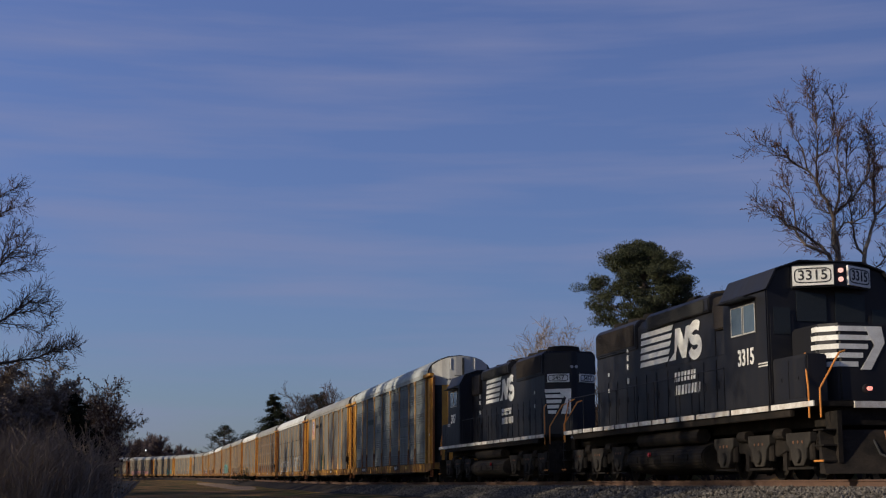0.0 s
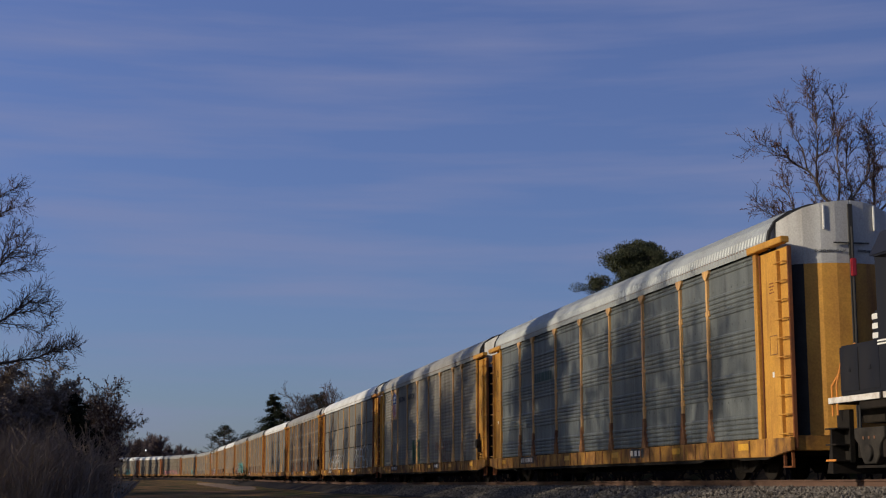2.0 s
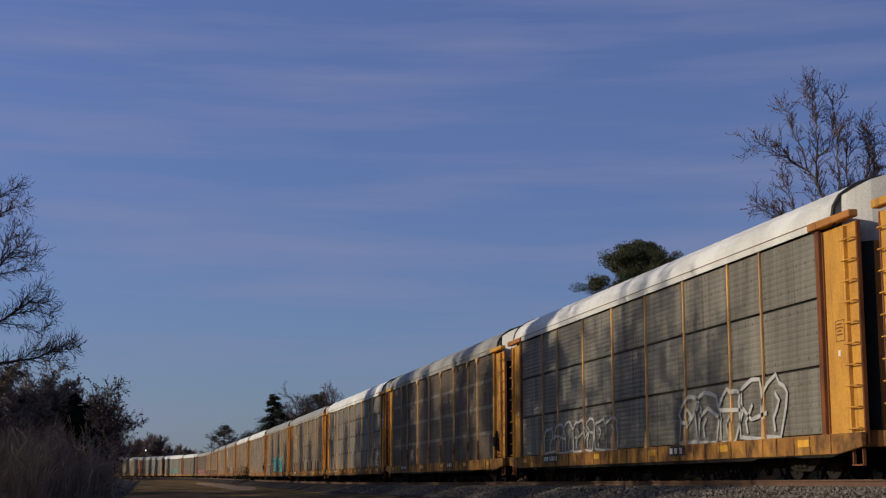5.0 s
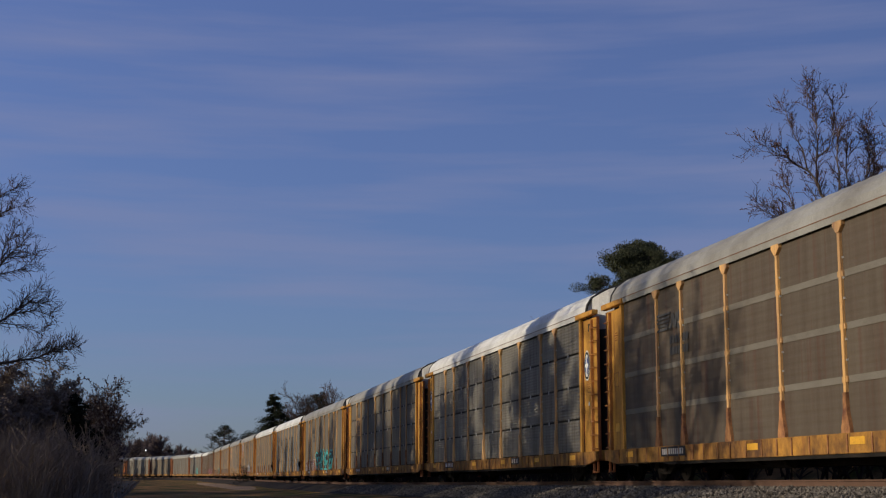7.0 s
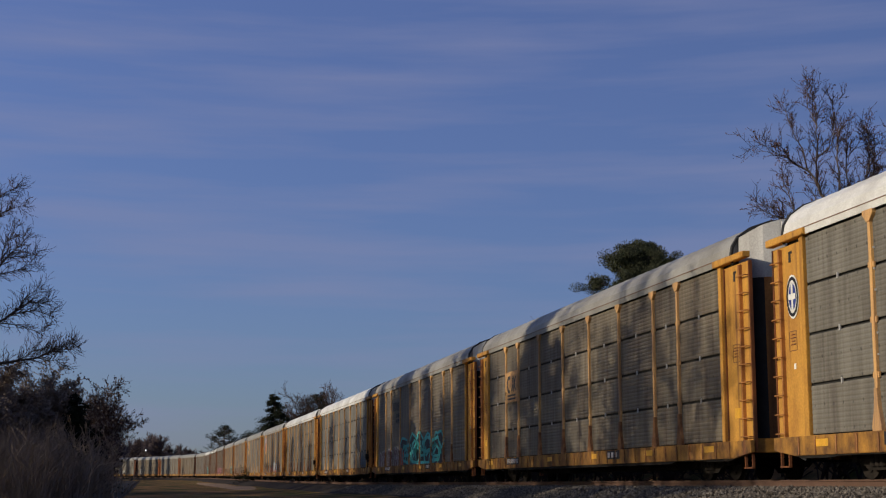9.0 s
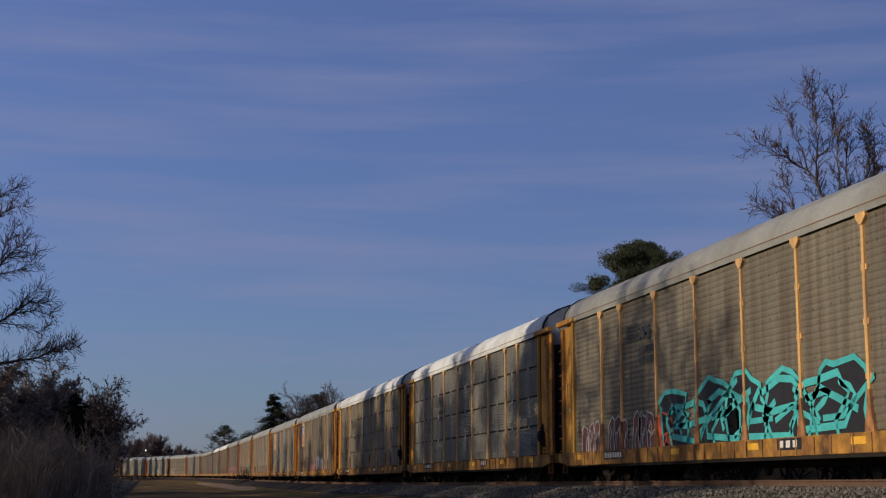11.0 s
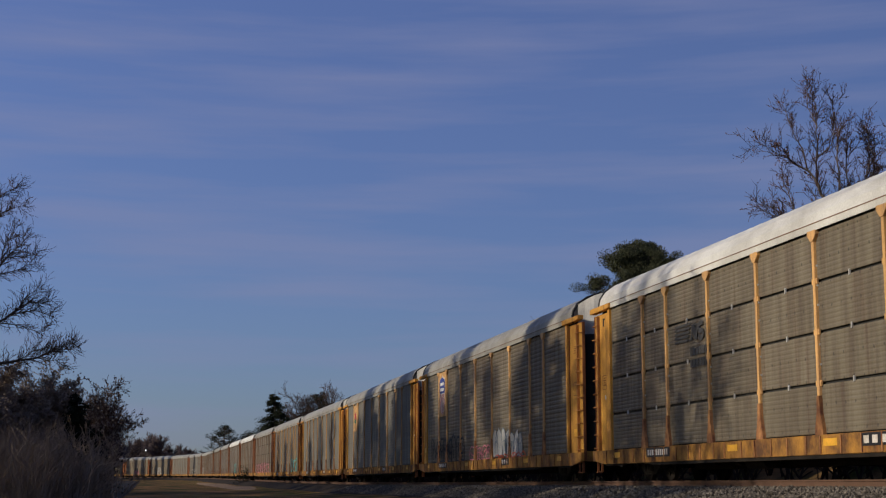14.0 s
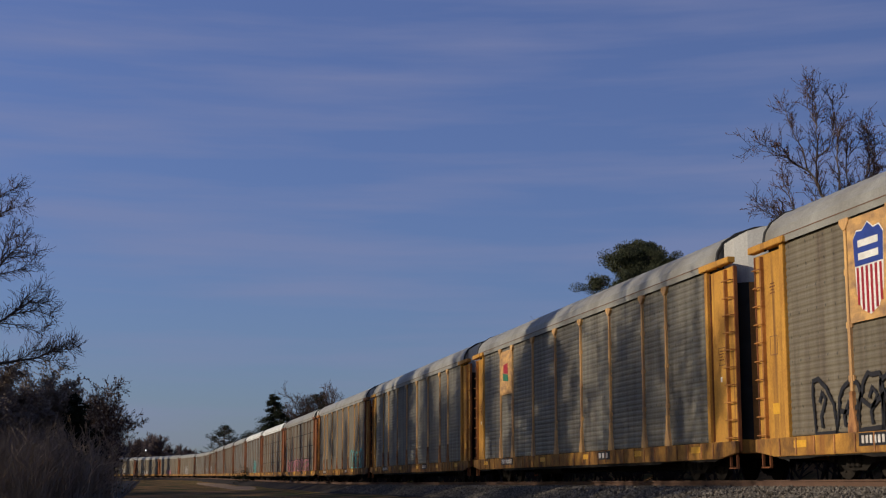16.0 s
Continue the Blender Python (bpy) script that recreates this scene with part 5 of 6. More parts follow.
def emblem(root, u, z):
    """A yellow plate with dark bold shapes and a line of bars below."""
    m = Matrix.Translation((-1.555, 0, 0)) @ facing(-1) @ Matrix.Translation((u, z, 0))
    plate = sheet("emblem_plate", [[(-0.80, -0.58), (0.80, -0.58), (0.80, 0.58), (-0.80, 0.58)]], POST, root, m, "pale yellow emblem plate", 0.01)
    lift = Matrix.Translation((0, 0, 0.012))
    arc = [(0.28 * math.cos(radians(a)), 0.10 + 0.27 * math.sin(radians(a))) for a in range(50, 320, 30)]
    sheet("emblem_shape", band([(x - 0.35, y) for x, y in arc], 0.13), DARKTEXT, plate, lift)
    sheet("emblem_shape", band([(0.0, -0.18), (0.24, 0.10), (0.10, 0.38)], 0.13), DARKTEXT, plate, lift)
    sheet("emblem_shape", band([(0.26, -0.18), (0.62, 0.38)], 0.12), DARKTEXT, plate, lift)
    sheet("emblem_shape", band([(0.62, -0.18), (0.30, 0.38)], 0.12), DARKTEXT, plate, Matrix.Translation((0, 0, 0.018)))
    sheet("emblem_bar", bars(1.2, 0.07, 0.06, 2), DARKTEXT, plate, Matrix.Translation((0, -0.36, 0.012)))


def faded_mark(root, u, z):
    """The railway's mark in faded black, small, with two lines of lettering bars."""
    stripes, bold, bow = mark_shapes()
    m = Matrix.Translation((-1.54, 0, 0)) @ facing(-1) @ Matrix.Translation((u, z, 0)) @ Matrix.Diagonal((0.46, 0.5, 1, 1))
    for o in stripes:
        sheet("mark_stripe", [[(a, b * 1.0) for a, b in o]], DARKTEXT, root, m, "faded black stripe")
    sheet("mark_shape", bold + bow, DARKTEXT, root, m, "faded black mark")
    for k in range(2):
        row = []
        x = -0.1
        for w in (0.14, 0.18, 0.16, 0.14, 0.18, 0.12, 0.16):
            row.append([(x, -0.62 - 0.3 * k), (x + w, -0.62 - 0.3 * k), (x + w, -0.42 - 0.3 * k), (x, -0.42 - 0.3 * k)])
            x += w + 0.04
        for o in row:
            sheet("name_bar", [o], DARKTEXT, root, Matrix.Translation((-1.54, 0, 0)) @ facing(-1) @ Matrix.Translation((u, z, 0)), "faded black lettering bar")


def make_car(spec, near, rng, index):
    style, colour, roof, label = spec["style"], spec["colour"], spec["roof"], spec["label"]
    root = new("autorack_wagon")
    tagged(root, label, "railway wagon", "enclosed wagons of the train")
    # screens
    rows = {"rows": 4, "three": 3, "smooth": 4}.get(style, 1)
    for a, b in BAYS:
        w = round(b - a, 3)
        for r in range(rows):
            for side in ((-1, 1) if near else (-1,)):
                ob = put("screen_panel", panel_mesh(style, w, colour, r), root, at=(side * 1.5, (a + b) / 2, 0))
                if side == 1:
                    ob.rotation_euler.z = math.pi
    if not near:
        put("far_flank", shared("flank", flank_mesh), root)
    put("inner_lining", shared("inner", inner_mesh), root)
    thin, rusty, fresh = style == "three", bool(spec.get("rusty")) and not near, index == 0
    for side in (-1, 1):
        for y in POST_Y:
            ob = put("post", shared(("post", thin, rusty), lambda: (thin_post_mesh if thin else post_mesh)(POST_RUSTY if rusty else POST)), root, at=(side * 1.5, y, 0))
            if side == 1:
                ob.rotation_euler.z = math.pi
            if not thin:
                ob = put("post_foot", shared(("foot", rusty, index % 3), lambda: foot_mesh(POST_RUSTY if rusty else FOOT if index % 3 != 1 else POST)), root, at=(side * 1.5, y, 0))
                ob.rotation_euler.z = 0.0 if side == -1 else math.pi
        for end in (-1, 1):
            turn = 0.0 if side == -1 else math.pi
            for name, key, build, y in (("end_post", "end_post", end_post_mesh, 12.27), ("end_panel", "end_panel", end_panel_mesh, 13.10), ("corner_post", "corner", corner_mesh, 13.86),
                                        ("top_bracket", "bracket", bracket_mesh, 12.95)) + ((("ladder", ("ladder", end * side), lambda mat: ladder_mesh(mat, end * side), 13.60),) if near else ()):
                worn = rusty or key == "corner" or (index in (2, 12) and key == "end_post")
                aged = (index in (2, 12) and key == "bracket") or (index > 2 and name == "ladder")
                ob = put(name, shared((key, worn, aged), lambda: build(YELLOW_RUSTY if worn else YELLOW_AGED if aged else YELLOW)), root, at=(side * 1.48, end * y, 0))
                ob.rotation_euler.z = turn
            if near:
                put("stirrup", shared("stirrup", stirrup_mesh), root, at=(side * 1.48, end * 13.55, 0))
        put("side_sill", shared("sill", lambda: sill_mesh(YELLOW_DIRTY)), root, at=(side * 1.55, 0, 0))
        put("sill_flange", shared("flange", flange_mesh), root, "lower lip of the sill, dark for rust and painted-in shade", at=(side * 1.55, 0, 0))
        if near and side == -1:
            for k in range(31):
                lean = rng.uniform(-0.10, 0.10)
                put("stiffener", shared("stiffener", stiffener_mesh), root, at=(-1.55, -12.6 + 0.84 * k + lean, 0))
        put("vent_slot", shared(("slot", side), lambda: slot_mesh(side)), root, "dark slot under the roof edge")
        put("roof_seam", shared(("rseam", side), lambda: roof_seam_mesh(side)), root, "dark riveted roof seam")
    if near:
        for end in (-1, 1):
            # thin dark upright rib next to each end post
            put("panel_rib", shared("panel_rib", lambda: panel_rib_mesh(YELLOW_RUSTY)), root, "dark edge beside the end post", at=(-1.48, end * 12.41, 0))
            put("stencil_frame", shared("stencil", stencil_mesh), root, "outlined data stencil", at=(-1.482, end * 12.98, 2.95))
            put("stencil_lines", shared("note", note_mesh), root, "rows of fine lettering bars", at=(-1.482, end * 12.96, 2.95 if index % 3 else 4.2))
            if index % 2 == 0:
                put("sticker", shared("sticker_white", lambda: sticker_mesh(WHITE, 0.045, 0.06)), root, "small white sticker", at=(-1.482, end * 12.92, 2.30 + 0.1 * (index % 3)))
            else:
                put("sticker", shared("sticker_yellow", lambda: sticker_mesh(REFLECT, 0.17, 0.12)), root, "bright yellow sticker", at=(-1.482, end * 12.96, 1.55))
            if index in (4, 5, 7, 8):
                put("pull_slot", shared("pull_slot", slot_plate_mesh), root, "black pull slot", at=(-1.48, end * 13.0, 0))
        if index in (3, 4, 7, 8):
            for y in POST_Y:
                put("bolt_row", shared("bolts", bolt_row_mesh), root, "pale bolt heads", at=(-1.5, y, 0))
        for y, side in ((-12.75, -1), (12.75, 1)) if index in (1, 3, 7, 8) else ():
            ob = put("hand_brake", shared("hand_brake", hand_brake_mesh), root, "sooty hand brake wheel and gear", at=(side * 1.5, y, 0))
            ob.rotation_euler.z = 0.0 if side == -1 else math.pi
    put("roof", shared(("roof", roof), lambda: roof_mesh(roof)), root)
    for end in (-1, 1):
        turn = 0.0 if end == -1 else math.pi
        put("roof_gasket", shared("gasket", gasket_mesh), root).rotation_euler.z = turn
        for side in (-1, 1):
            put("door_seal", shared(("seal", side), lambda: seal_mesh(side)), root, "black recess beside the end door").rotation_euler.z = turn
            put("lower_door", shared(("ldoor", side, fresh), lambda: door_mesh(0.95, 4.70, side, YELLOW if fresh else YELLOW_AGED, 2)), root).rotation_euler.z = turn
            put("door_fold", shared(("fold", side), lambda: door_mesh(0.95, 4.70, side, SEAM, 0, 3)), root, "black rubber fold beside the door").rotation_euler.z = turn
            put("upper_door", shared(("udoor", side), lambda: door_mesh(4.702, None, side, DOOR_WHITE)), root, "white-painted upper door").rotation_euler.z = turn
            if near:
                ob = put("door_grip", shared("door_grip", door_grip_mesh), root, "white vertical grip bar", at=(side * end * -0.60, end * 13.83, 0))
                ob.rotation_euler.z = turn
        if near:
            put("lock_rod", shared("lock", lock_mesh), root, "dark door lock rod").rotation_euler.z = turn
            put("lock_box", shared("lock_box", lock_box_mesh), root, "red and black door lock").rotation_euler.z = turn
            if fresh:
                for u in (-0.47, 0.47):
                    ob = put("height_notice", shared("height", lambda: letters("EXCESS HEIGHT CAR", 0.075, DARKTEXT)), root, "black height notice")
                    ob.matrix_local = Matrix.Rotation(turn, 4, "Z") @ Matrix.Translation((u, -13.87, 4.97)) @ Matrix.Rotation(0.25 if u > 0 else -0.25, 4, "Z") @ facing("front")
            hose(root, end * 13.4, end)
        ob = put("coupler", COUPLER, root, at=(0, end * 13.45, 0))
        ob.rotation_euler.z = turn
        put("draft_box", shared("draft", draft_mesh), root).rotation_euler.z = turn
    put("underframe", shared("under", under_mesh), root)
    put("brake_gear", shared("gear", gear_mesh), root)
    for y in (-10.2, 10.2):
        add_car_truck(root, y, near)
    # plates on the sill
    m = Matrix.Translation((-1.603, 0, 0)) @ facing(-1)
    for u0, u1, big in ((-9.0, -7.2, False), (3.3, 4.5, True)):
        plate = sheet("sill_plate", [[(u0, 0.63), (u1, 0.63), (u1, 0.88), (u0, 0.88)]], INK, root, m, "black sill plate with white lettering bars", 0.006)
        x = u0 + 0.12
        step = 0.34 if big else 0.16
        while near and x < u1 - step:
            sheet("plate_bar", [[(x, 0.68), (x + step * 0.6, 0.68), (x + step * 0.6, 0.83), (x, 0.83)]], WHITE_WORN, plate, Matrix.Translation((0, 0, 0.008)))
            x += step
    for u in (-11.6, -3.0, 2.0, 7.0, 11.4):
        sheet("reflector", [[(u - 0.3, 0.67), (u + 0.3, 0.67), (u + 0.3, 0.82), (u - 0.3, 0.82)]], REFLECT, root, m, "bright yellow reflector", 0.004)
    if style == "smooth":
        for r in (1, 2, 3):
            zz = Z0 + r * (Z1 - Z0) / 4
            bm = bmesh.new()
            box(bm, -1.512, -1.50, -12.15, 12.15, zz - 0.07, zz + 0.07)
            part("joint_strip", bm, JOINT, root, "pale dusty joint strip")
    if near and style in ("rows",):
        h = (Z1 - Z0) / 4
        for a, b in BAYS:
            for r in (1, 2, 3):
                put("clip", shared("clip", clip_mesh), root, at=(-1.50, (a + b) / 2, Z0 + r * h))
    for kind, *args in spec.get("paint", ()):
        {"spray": spray, "shield": shield, "roundel": roundel, "mark": faded_mark, "word": bar_word, "sign": sign_word, "emblem": emblem}[kind](root, *([rng] if kind == "spray" else []), *args)
    return root


def draft_mesh():
    bm = bmesh.new()
    box(bm, -0.28, 0.28, -13.75, -12.9, 0.70, 1.08)
    box(bm, -1.45, 1.45, -13.85, -13.6, 0.62, 0.94)
    return finish(bm, "draft_box", YELLOW_DIRTY, 0.01)


def flank_mesh():
    bm = bmesh.new()
    prof = []
    for k in range(27):
        z = Z0 + 0.02 + k * 0.15
        prof += [(1.5, z), (1.525, z + 0.04), (1.525, z + 0.10), (1.5, z + 0.13)]
    lo = [bm.verts.new((x, -12.2, z)) for x, z in prof]
    hi = [bm.verts.new((x, 12.2, z)) for x, z in prof]
    for i in range(len(prof) - 1):
        bm.faces.new((lo[i], lo[i + 1], hi[i + 1], hi[i]))
    return finish(bm, "far_flank", GALV["grey"])


LBL = "enclosed car-carrying wagon, {} screens, yellow posts and sill, {} roof"
SPECS = [
    dict(style="louvre", colour="blue", roof="ribbed", label="enclosed car-carrying wagon with blue-grey louvred screens and yellow ends",
         paint=(("word", -7.1, 3.62, 0.32, (0.2, 0.2, 0.16, 0.16, 0.24, 0.32, 0.22, 0.2), FADED_GREEN),)),
    dict(style="ribs", colour="grey", roof="grey", label="enclosed wagon with grey screens, striped shield plate and green spray paint",
         paint=(("shield", -8.35, 4.25, False, 0.78), ("sign", -6.05, 4.42, 0.38, "BUILDING", INK), ("sign", -3.40, 4.42, 0.38, "AMERICA", INK), ("spray", -3.0, -0.9, 0.85, 2.2, 5, INK, GREEN, 0.03), ("spray", 3.2, 4.4, 1.5, 1.9, 4, None, MAROON, 0.025), ("spray", 4.7, 6.9, 1.0, 2.0, 4, None, MAROON, 0.03))),
    dict(style="three", colour="grey", roof="white", rusty=True, label="enclosed wagon, white roof, white and blue spray paint",
         paint=(("spray", -9.0, -1.0, 0.95, 2.0, 7, None, SILVER, 0.08), ("spray", 4.0, 10.5, 0.95, 2.3, 5, None, SILVER, 0.10))),
    dict(style="smooth", colour="brown", roof="grey", rusty=True, label="enclosed wagon with dusty brown smooth screens and yellow posts", paint=(("mark", -8.2, 4.2),)),
    dict(style="rows", colour="grey", roof="white", label="enclosed wagon with four-row grey screens and a round emblem", 
         paint=(("roundel", -12.9, 3.9), ("roundel", 12.8, 3.6))),
    dict(style="rows", colour="olive", roof="grey", label=LBL.format("olive-grey", "galvanized"), rusty=True, paint=(("emblem", -8.35, 3.55),)),
    dict(style="ribs", colour="olive", roof="grey", label="enclosed wagon with olive-grey screens and large turquoise and red spray paint",
         paint=(("mark", -5.7, 4.15), ("spray", -11.3, -9.6, 0.85, 1.9, 3, MAROON, SILVER, 0.05), ("spray", -8.8, -6.9, 0.85, 2.0, 3, MAROON, SILVER, 0.05), ("spray", -6.5, -4.6, 0.85, 2.1, 3, MAROON, SILVER, 0.05),
                ("spray", -4.5, -3.0, 0.6, 1.9, 1, VERMILION, VERMILION, 0.05), ("spray", -4.0, 7.5, 0.62, 2.75, 5, INK, TEAL, 0.13), ("spray", -3.4, 7.0, 1.1, 2.2, 4, None, TEAL, 0.16))),
    dict(style="rows", colour="grey", roof="white", label=LBL.format("grey four-row", "white"), paint=(("mark", -5.6, 3.75), ("spray", 3.0, 4.2, 1.1, 1.7, 3, None, JOINT, 0.02), ("spray", 9.5, 10.6, 1.0, 1.9, 4, None, NAVY, 0.03), ("spray", 10.7, 11.9, 1.0, 1.75, 4, None, NAVY, 0.03))),
    dict(style="rows", colour="olive", roof="white", label=LBL.format("olive-grey four-row", "white"), paint=(("mark", -5.6, 3.75),)),
    dict(style="ribs", colour="olive", roof="grey", label="enclosed wagon with striped shield plate, black and white spray paint", rusty=True,
         paint=(("shield", -8.35, 4.05, False, 0.98), ("spray", -10.9, -3.5, 0.95, 2.1, 8, None, INK, 0.10), ("spray", 1.8, 4.0, 1.0, 2.2, 3, SILVER, NAVY, 0.025), ("spray", 3.7, 6.4, 0.95, 2.0, 4, SILVER, NAVY, 0.025), ("spray", 2.0, 6.8, 0.72, 1.1, 7, None, VERMILION, 0.05), ("spray", -2.5, 1.2, 0.95, 1.5, 5, None, PINK, 0.05))),
    dict(style="ribs", colour="grey", roof="grey", label="enclosed wagon with grey screens and a red and green emblem plate", rusty=True, paint=(("shield", -8.35, 4.15, True, 0.8),)),
    dict(style="ribs", colour="grey", roof="grey", label=LBL.format("grey ribbed", "galvanized"), rusty=True),
    dict(style="ribs", colour="olive", roof="grey", label="enclosed wagon with olive-grey screens and turquoise spray paint", rusty=True, paint=(("spray", 6.0, 11.0, 0.95, 2.2, 5, None, TEAL, 0.1),)),
    dict(style="rows", colour="olive", roof="grey", label="enclosed wagon with olive-grey screens and pink spray paint", rusty=True, paint=(("spray", -10.0, 9.0, 0.95, 2.0, 14, None, PINK, 0.1),)),
    dict(style="rows", colour="olive", roof="white", label=LBL.format("olive-grey", "white"), rusty=True),
]


def make_cars():
    rng = random.Random(11)
    for k in range(31):
        if k < len(SPECS):
            spec = SPECS[k]
        else:
            style, colour, roof = rng.choice(("ribs", "rows", "ribs")), rng.choice(("grey", "olive", "olive")), rng.choice(("grey", "grey", "white"))
            spec = dict(style="ribs" if style == "rows" and k > 20 else style, colour=colour, roof=roof, rusty=rng.random() < 0.98,
                        label=LBL.format({"grey": "grey", "olive": "olive-grey"}[colour], {"grey": "galvanized", "white": "white"}[roof]))
            if rng.random() < 0.6:
                u = rng.uniform(-10, 2)
                spec["paint"] = (("spray", u, u + rng.uniform(3, 8), 0.95, rng.uniform(1.8, 3.2), 5, None, rng.choice((SILVER, SILVER, PINK, TEAL, INK)), 0.16),)
        TRAIN.append((make_car(spec, k < 13, rng, k), 97.4 + SLACK[min(k, 11)] - SPACING / 2 + SPACING * k, False))


make_cars()


# ---- trees ----
def seg_mesh(name, segs, mat, n):
    """Many tapered limbs in one mesh. segs: rows of p, q, radius at p, radius at q."""
    a = np.array([(*p, *q, r, s) for p, q, r, s in segs])
    p, q, r, s = a[:, :3], a[:, 3:6], a[:, 6], a[:, 7]
    d = q - p
    d /= np.linalg.norm(d, axis=1, keepdims=True) + 1e-9
    ref = np.where(np.abs(d[:, 2:3]) < 0.9, np.array([[0, 0, 1.0]]), np.array([[1.0, 0, 0]]))
    u = np.cross(d, ref)
    u /= np.linalg.norm(u, axis=1, keepdims=True)
    v = np.cross(d, u)
    ang = np.arange(n) * math.tau / n
    ring = np.cos(ang)[None, :, None] * u[:, None] + np.sin(ang)[None, :, None] * v[:, None]
    verts = np.concatenate([p[:, None] + ring * r[:, None, None], q[:, None] + ring * s[:, None, None]], 1).reshape(-1, 3)
    base = 2 * n * np.arange(len(segs))[:, None, None]
    k = np.arange(n)
    quad = np.stack([k, (k + 1) % n, n + (k + 1) % n, n + k], 1)[None] + base
    me = bpy.data.meshes.new(name)
    me.from_pydata(verts.tolist(), [], quad.reshape(-1, 4).tolist())
    me.materials.append(mat)
    return me


def tri_mesh(name, centres, size, aspect, mat, rng, up=0.0):
    """Many loose three-cornered blades at the given places."""
    c = np.asarray(centres, float)
    n = len(c)
    d = rng.normal(size=(n, 3))
    d[:, 2] += up
    d /= np.linalg.norm(d, axis=1, keepdims=True)
    e = np.cross(d, rng.normal(size=(n, 3)))
    e /= np.linalg.norm(e, axis=1, keepdims=True)
    ln = size * rng.uniform(0.6, 1.3, (n, 1))
    verts = np.stack([c - e * ln * aspect, c + e * ln * aspect, c + d * ln], 1).reshape(-1, 3)
    me = bpy.data.meshes.new(name)
    me.from_pydata(verts.tolist(), [], np.arange(3 * n).reshape(-1, 3).tolist())
    me.materials.append(mat)
    return me


def branch(rng, segs, p, d, length, radius, level, droop, fan, twig):
    """One limb with its side limbs, down to the twigs."""
    steps = 4 if level > 1 else 3
    p, d = Vector(p), Vector(d).normalized()
    r = radius
    for k in range(steps):
        d = (d + Vector((rng.gauss(0, 0.13), rng.gauss(0, 0.13), rng.gauss(0, 0.10) + droop))).normalized()
        q = p + d * (length / steps)
        r2 = max(twig, r * (0.80 if level else 0.6))
        segs.append((tuple(p), tuple(q), r, r2))
        if level:
            for _ in range(fan if k else max(1, fan - 1)):
                a = rng.uniform(0, math.tau)
                side = d.orthogonal().normalized()
                side = (Matrix.Rotation(a, 3, d) @ side)
                e = (d * rng.uniform(0.5, 1.0) + side * rng.uniform(0.5, 1.0) + Vector((0, 0, 0.12)))
                branch(rng, segs, p.lerp(q, rng.random()), e, length * rng.uniform(0.38, 0.62), max(twig, r2 * 0.55), level - 1, droop, fan, twig)
        p, r = q, r2


def bare_tree(at, limbs, height, seed, bark=BARK, twig_mat=TWIG, levels=3, fan=2, twig=0.011, trunk=0.3, label="leafless tree with grey-brown bark and fine twigs", leaves=0, lean=0.0, leaf=0.11, leaf_mat=DEADLEAF):
    """limbs: height on the trunk, lean in the x-z plane in degrees (right positive), lean in depth, length, start radius."""
    rng = random.Random(seed)
    root = new("bare_tree")
    root.location = at
    tagged(root, label, "tree")
    stem, fine = [], []
    p = Vector((0, 0, -0.3))
    top = height
    z_pts = [(-0.3, 0.0), (top * 0.4, lean * top * 0.15), (top, lean * top)]
    for (za, xa), (zb, xb) in zip(z_pts, z_pts[1:]):
        stem.append(((xa, 0, za), (xb, 0, zb), trunk * (1 - 0.45 * max(za, 0) / top), trunk * (1 - 0.45 * zb / top)))
    for z, lx, ly, ln, r in limbs:
        x = lean * z if z > top * 0.4 else lean * z * 0.4
        d = Vector((math.sin(radians(lx)), math.sin(radians(ly)), math.cos(radians(lx))))
        one = []
        branch(rng, one, (x, 0, z), d, ln, r, levels, 0.035, fan, twig)
        fine += [s for s in one if s[2] <= 0.035]
        thick = [s for s in one if s[2] > 0.035]
        if thick:
            put("limb", seg_mesh("limb", thick, bark, 6), root)
    put("trunk", seg_mesh("trunk", stem, bark, 10), root)
    thin = fine
    if thin:
        put("crown", seg_mesh("crown", thin, twig_mat, 3), root, "haze of fine russet twigs")
    if leaves:
        g = np.random.default_rng(seed)
        ends = np.array([s[1] for s in thin])
        pick = ends[g.integers(0, len(ends), leaves)] + g.normal(0, 0.08, (leaves, 3))
        put("foliage", tri_mesh("foliage", pick, leaf, 0.5, leaf_mat, g), root, "clinging brown dead leaves")
    return root


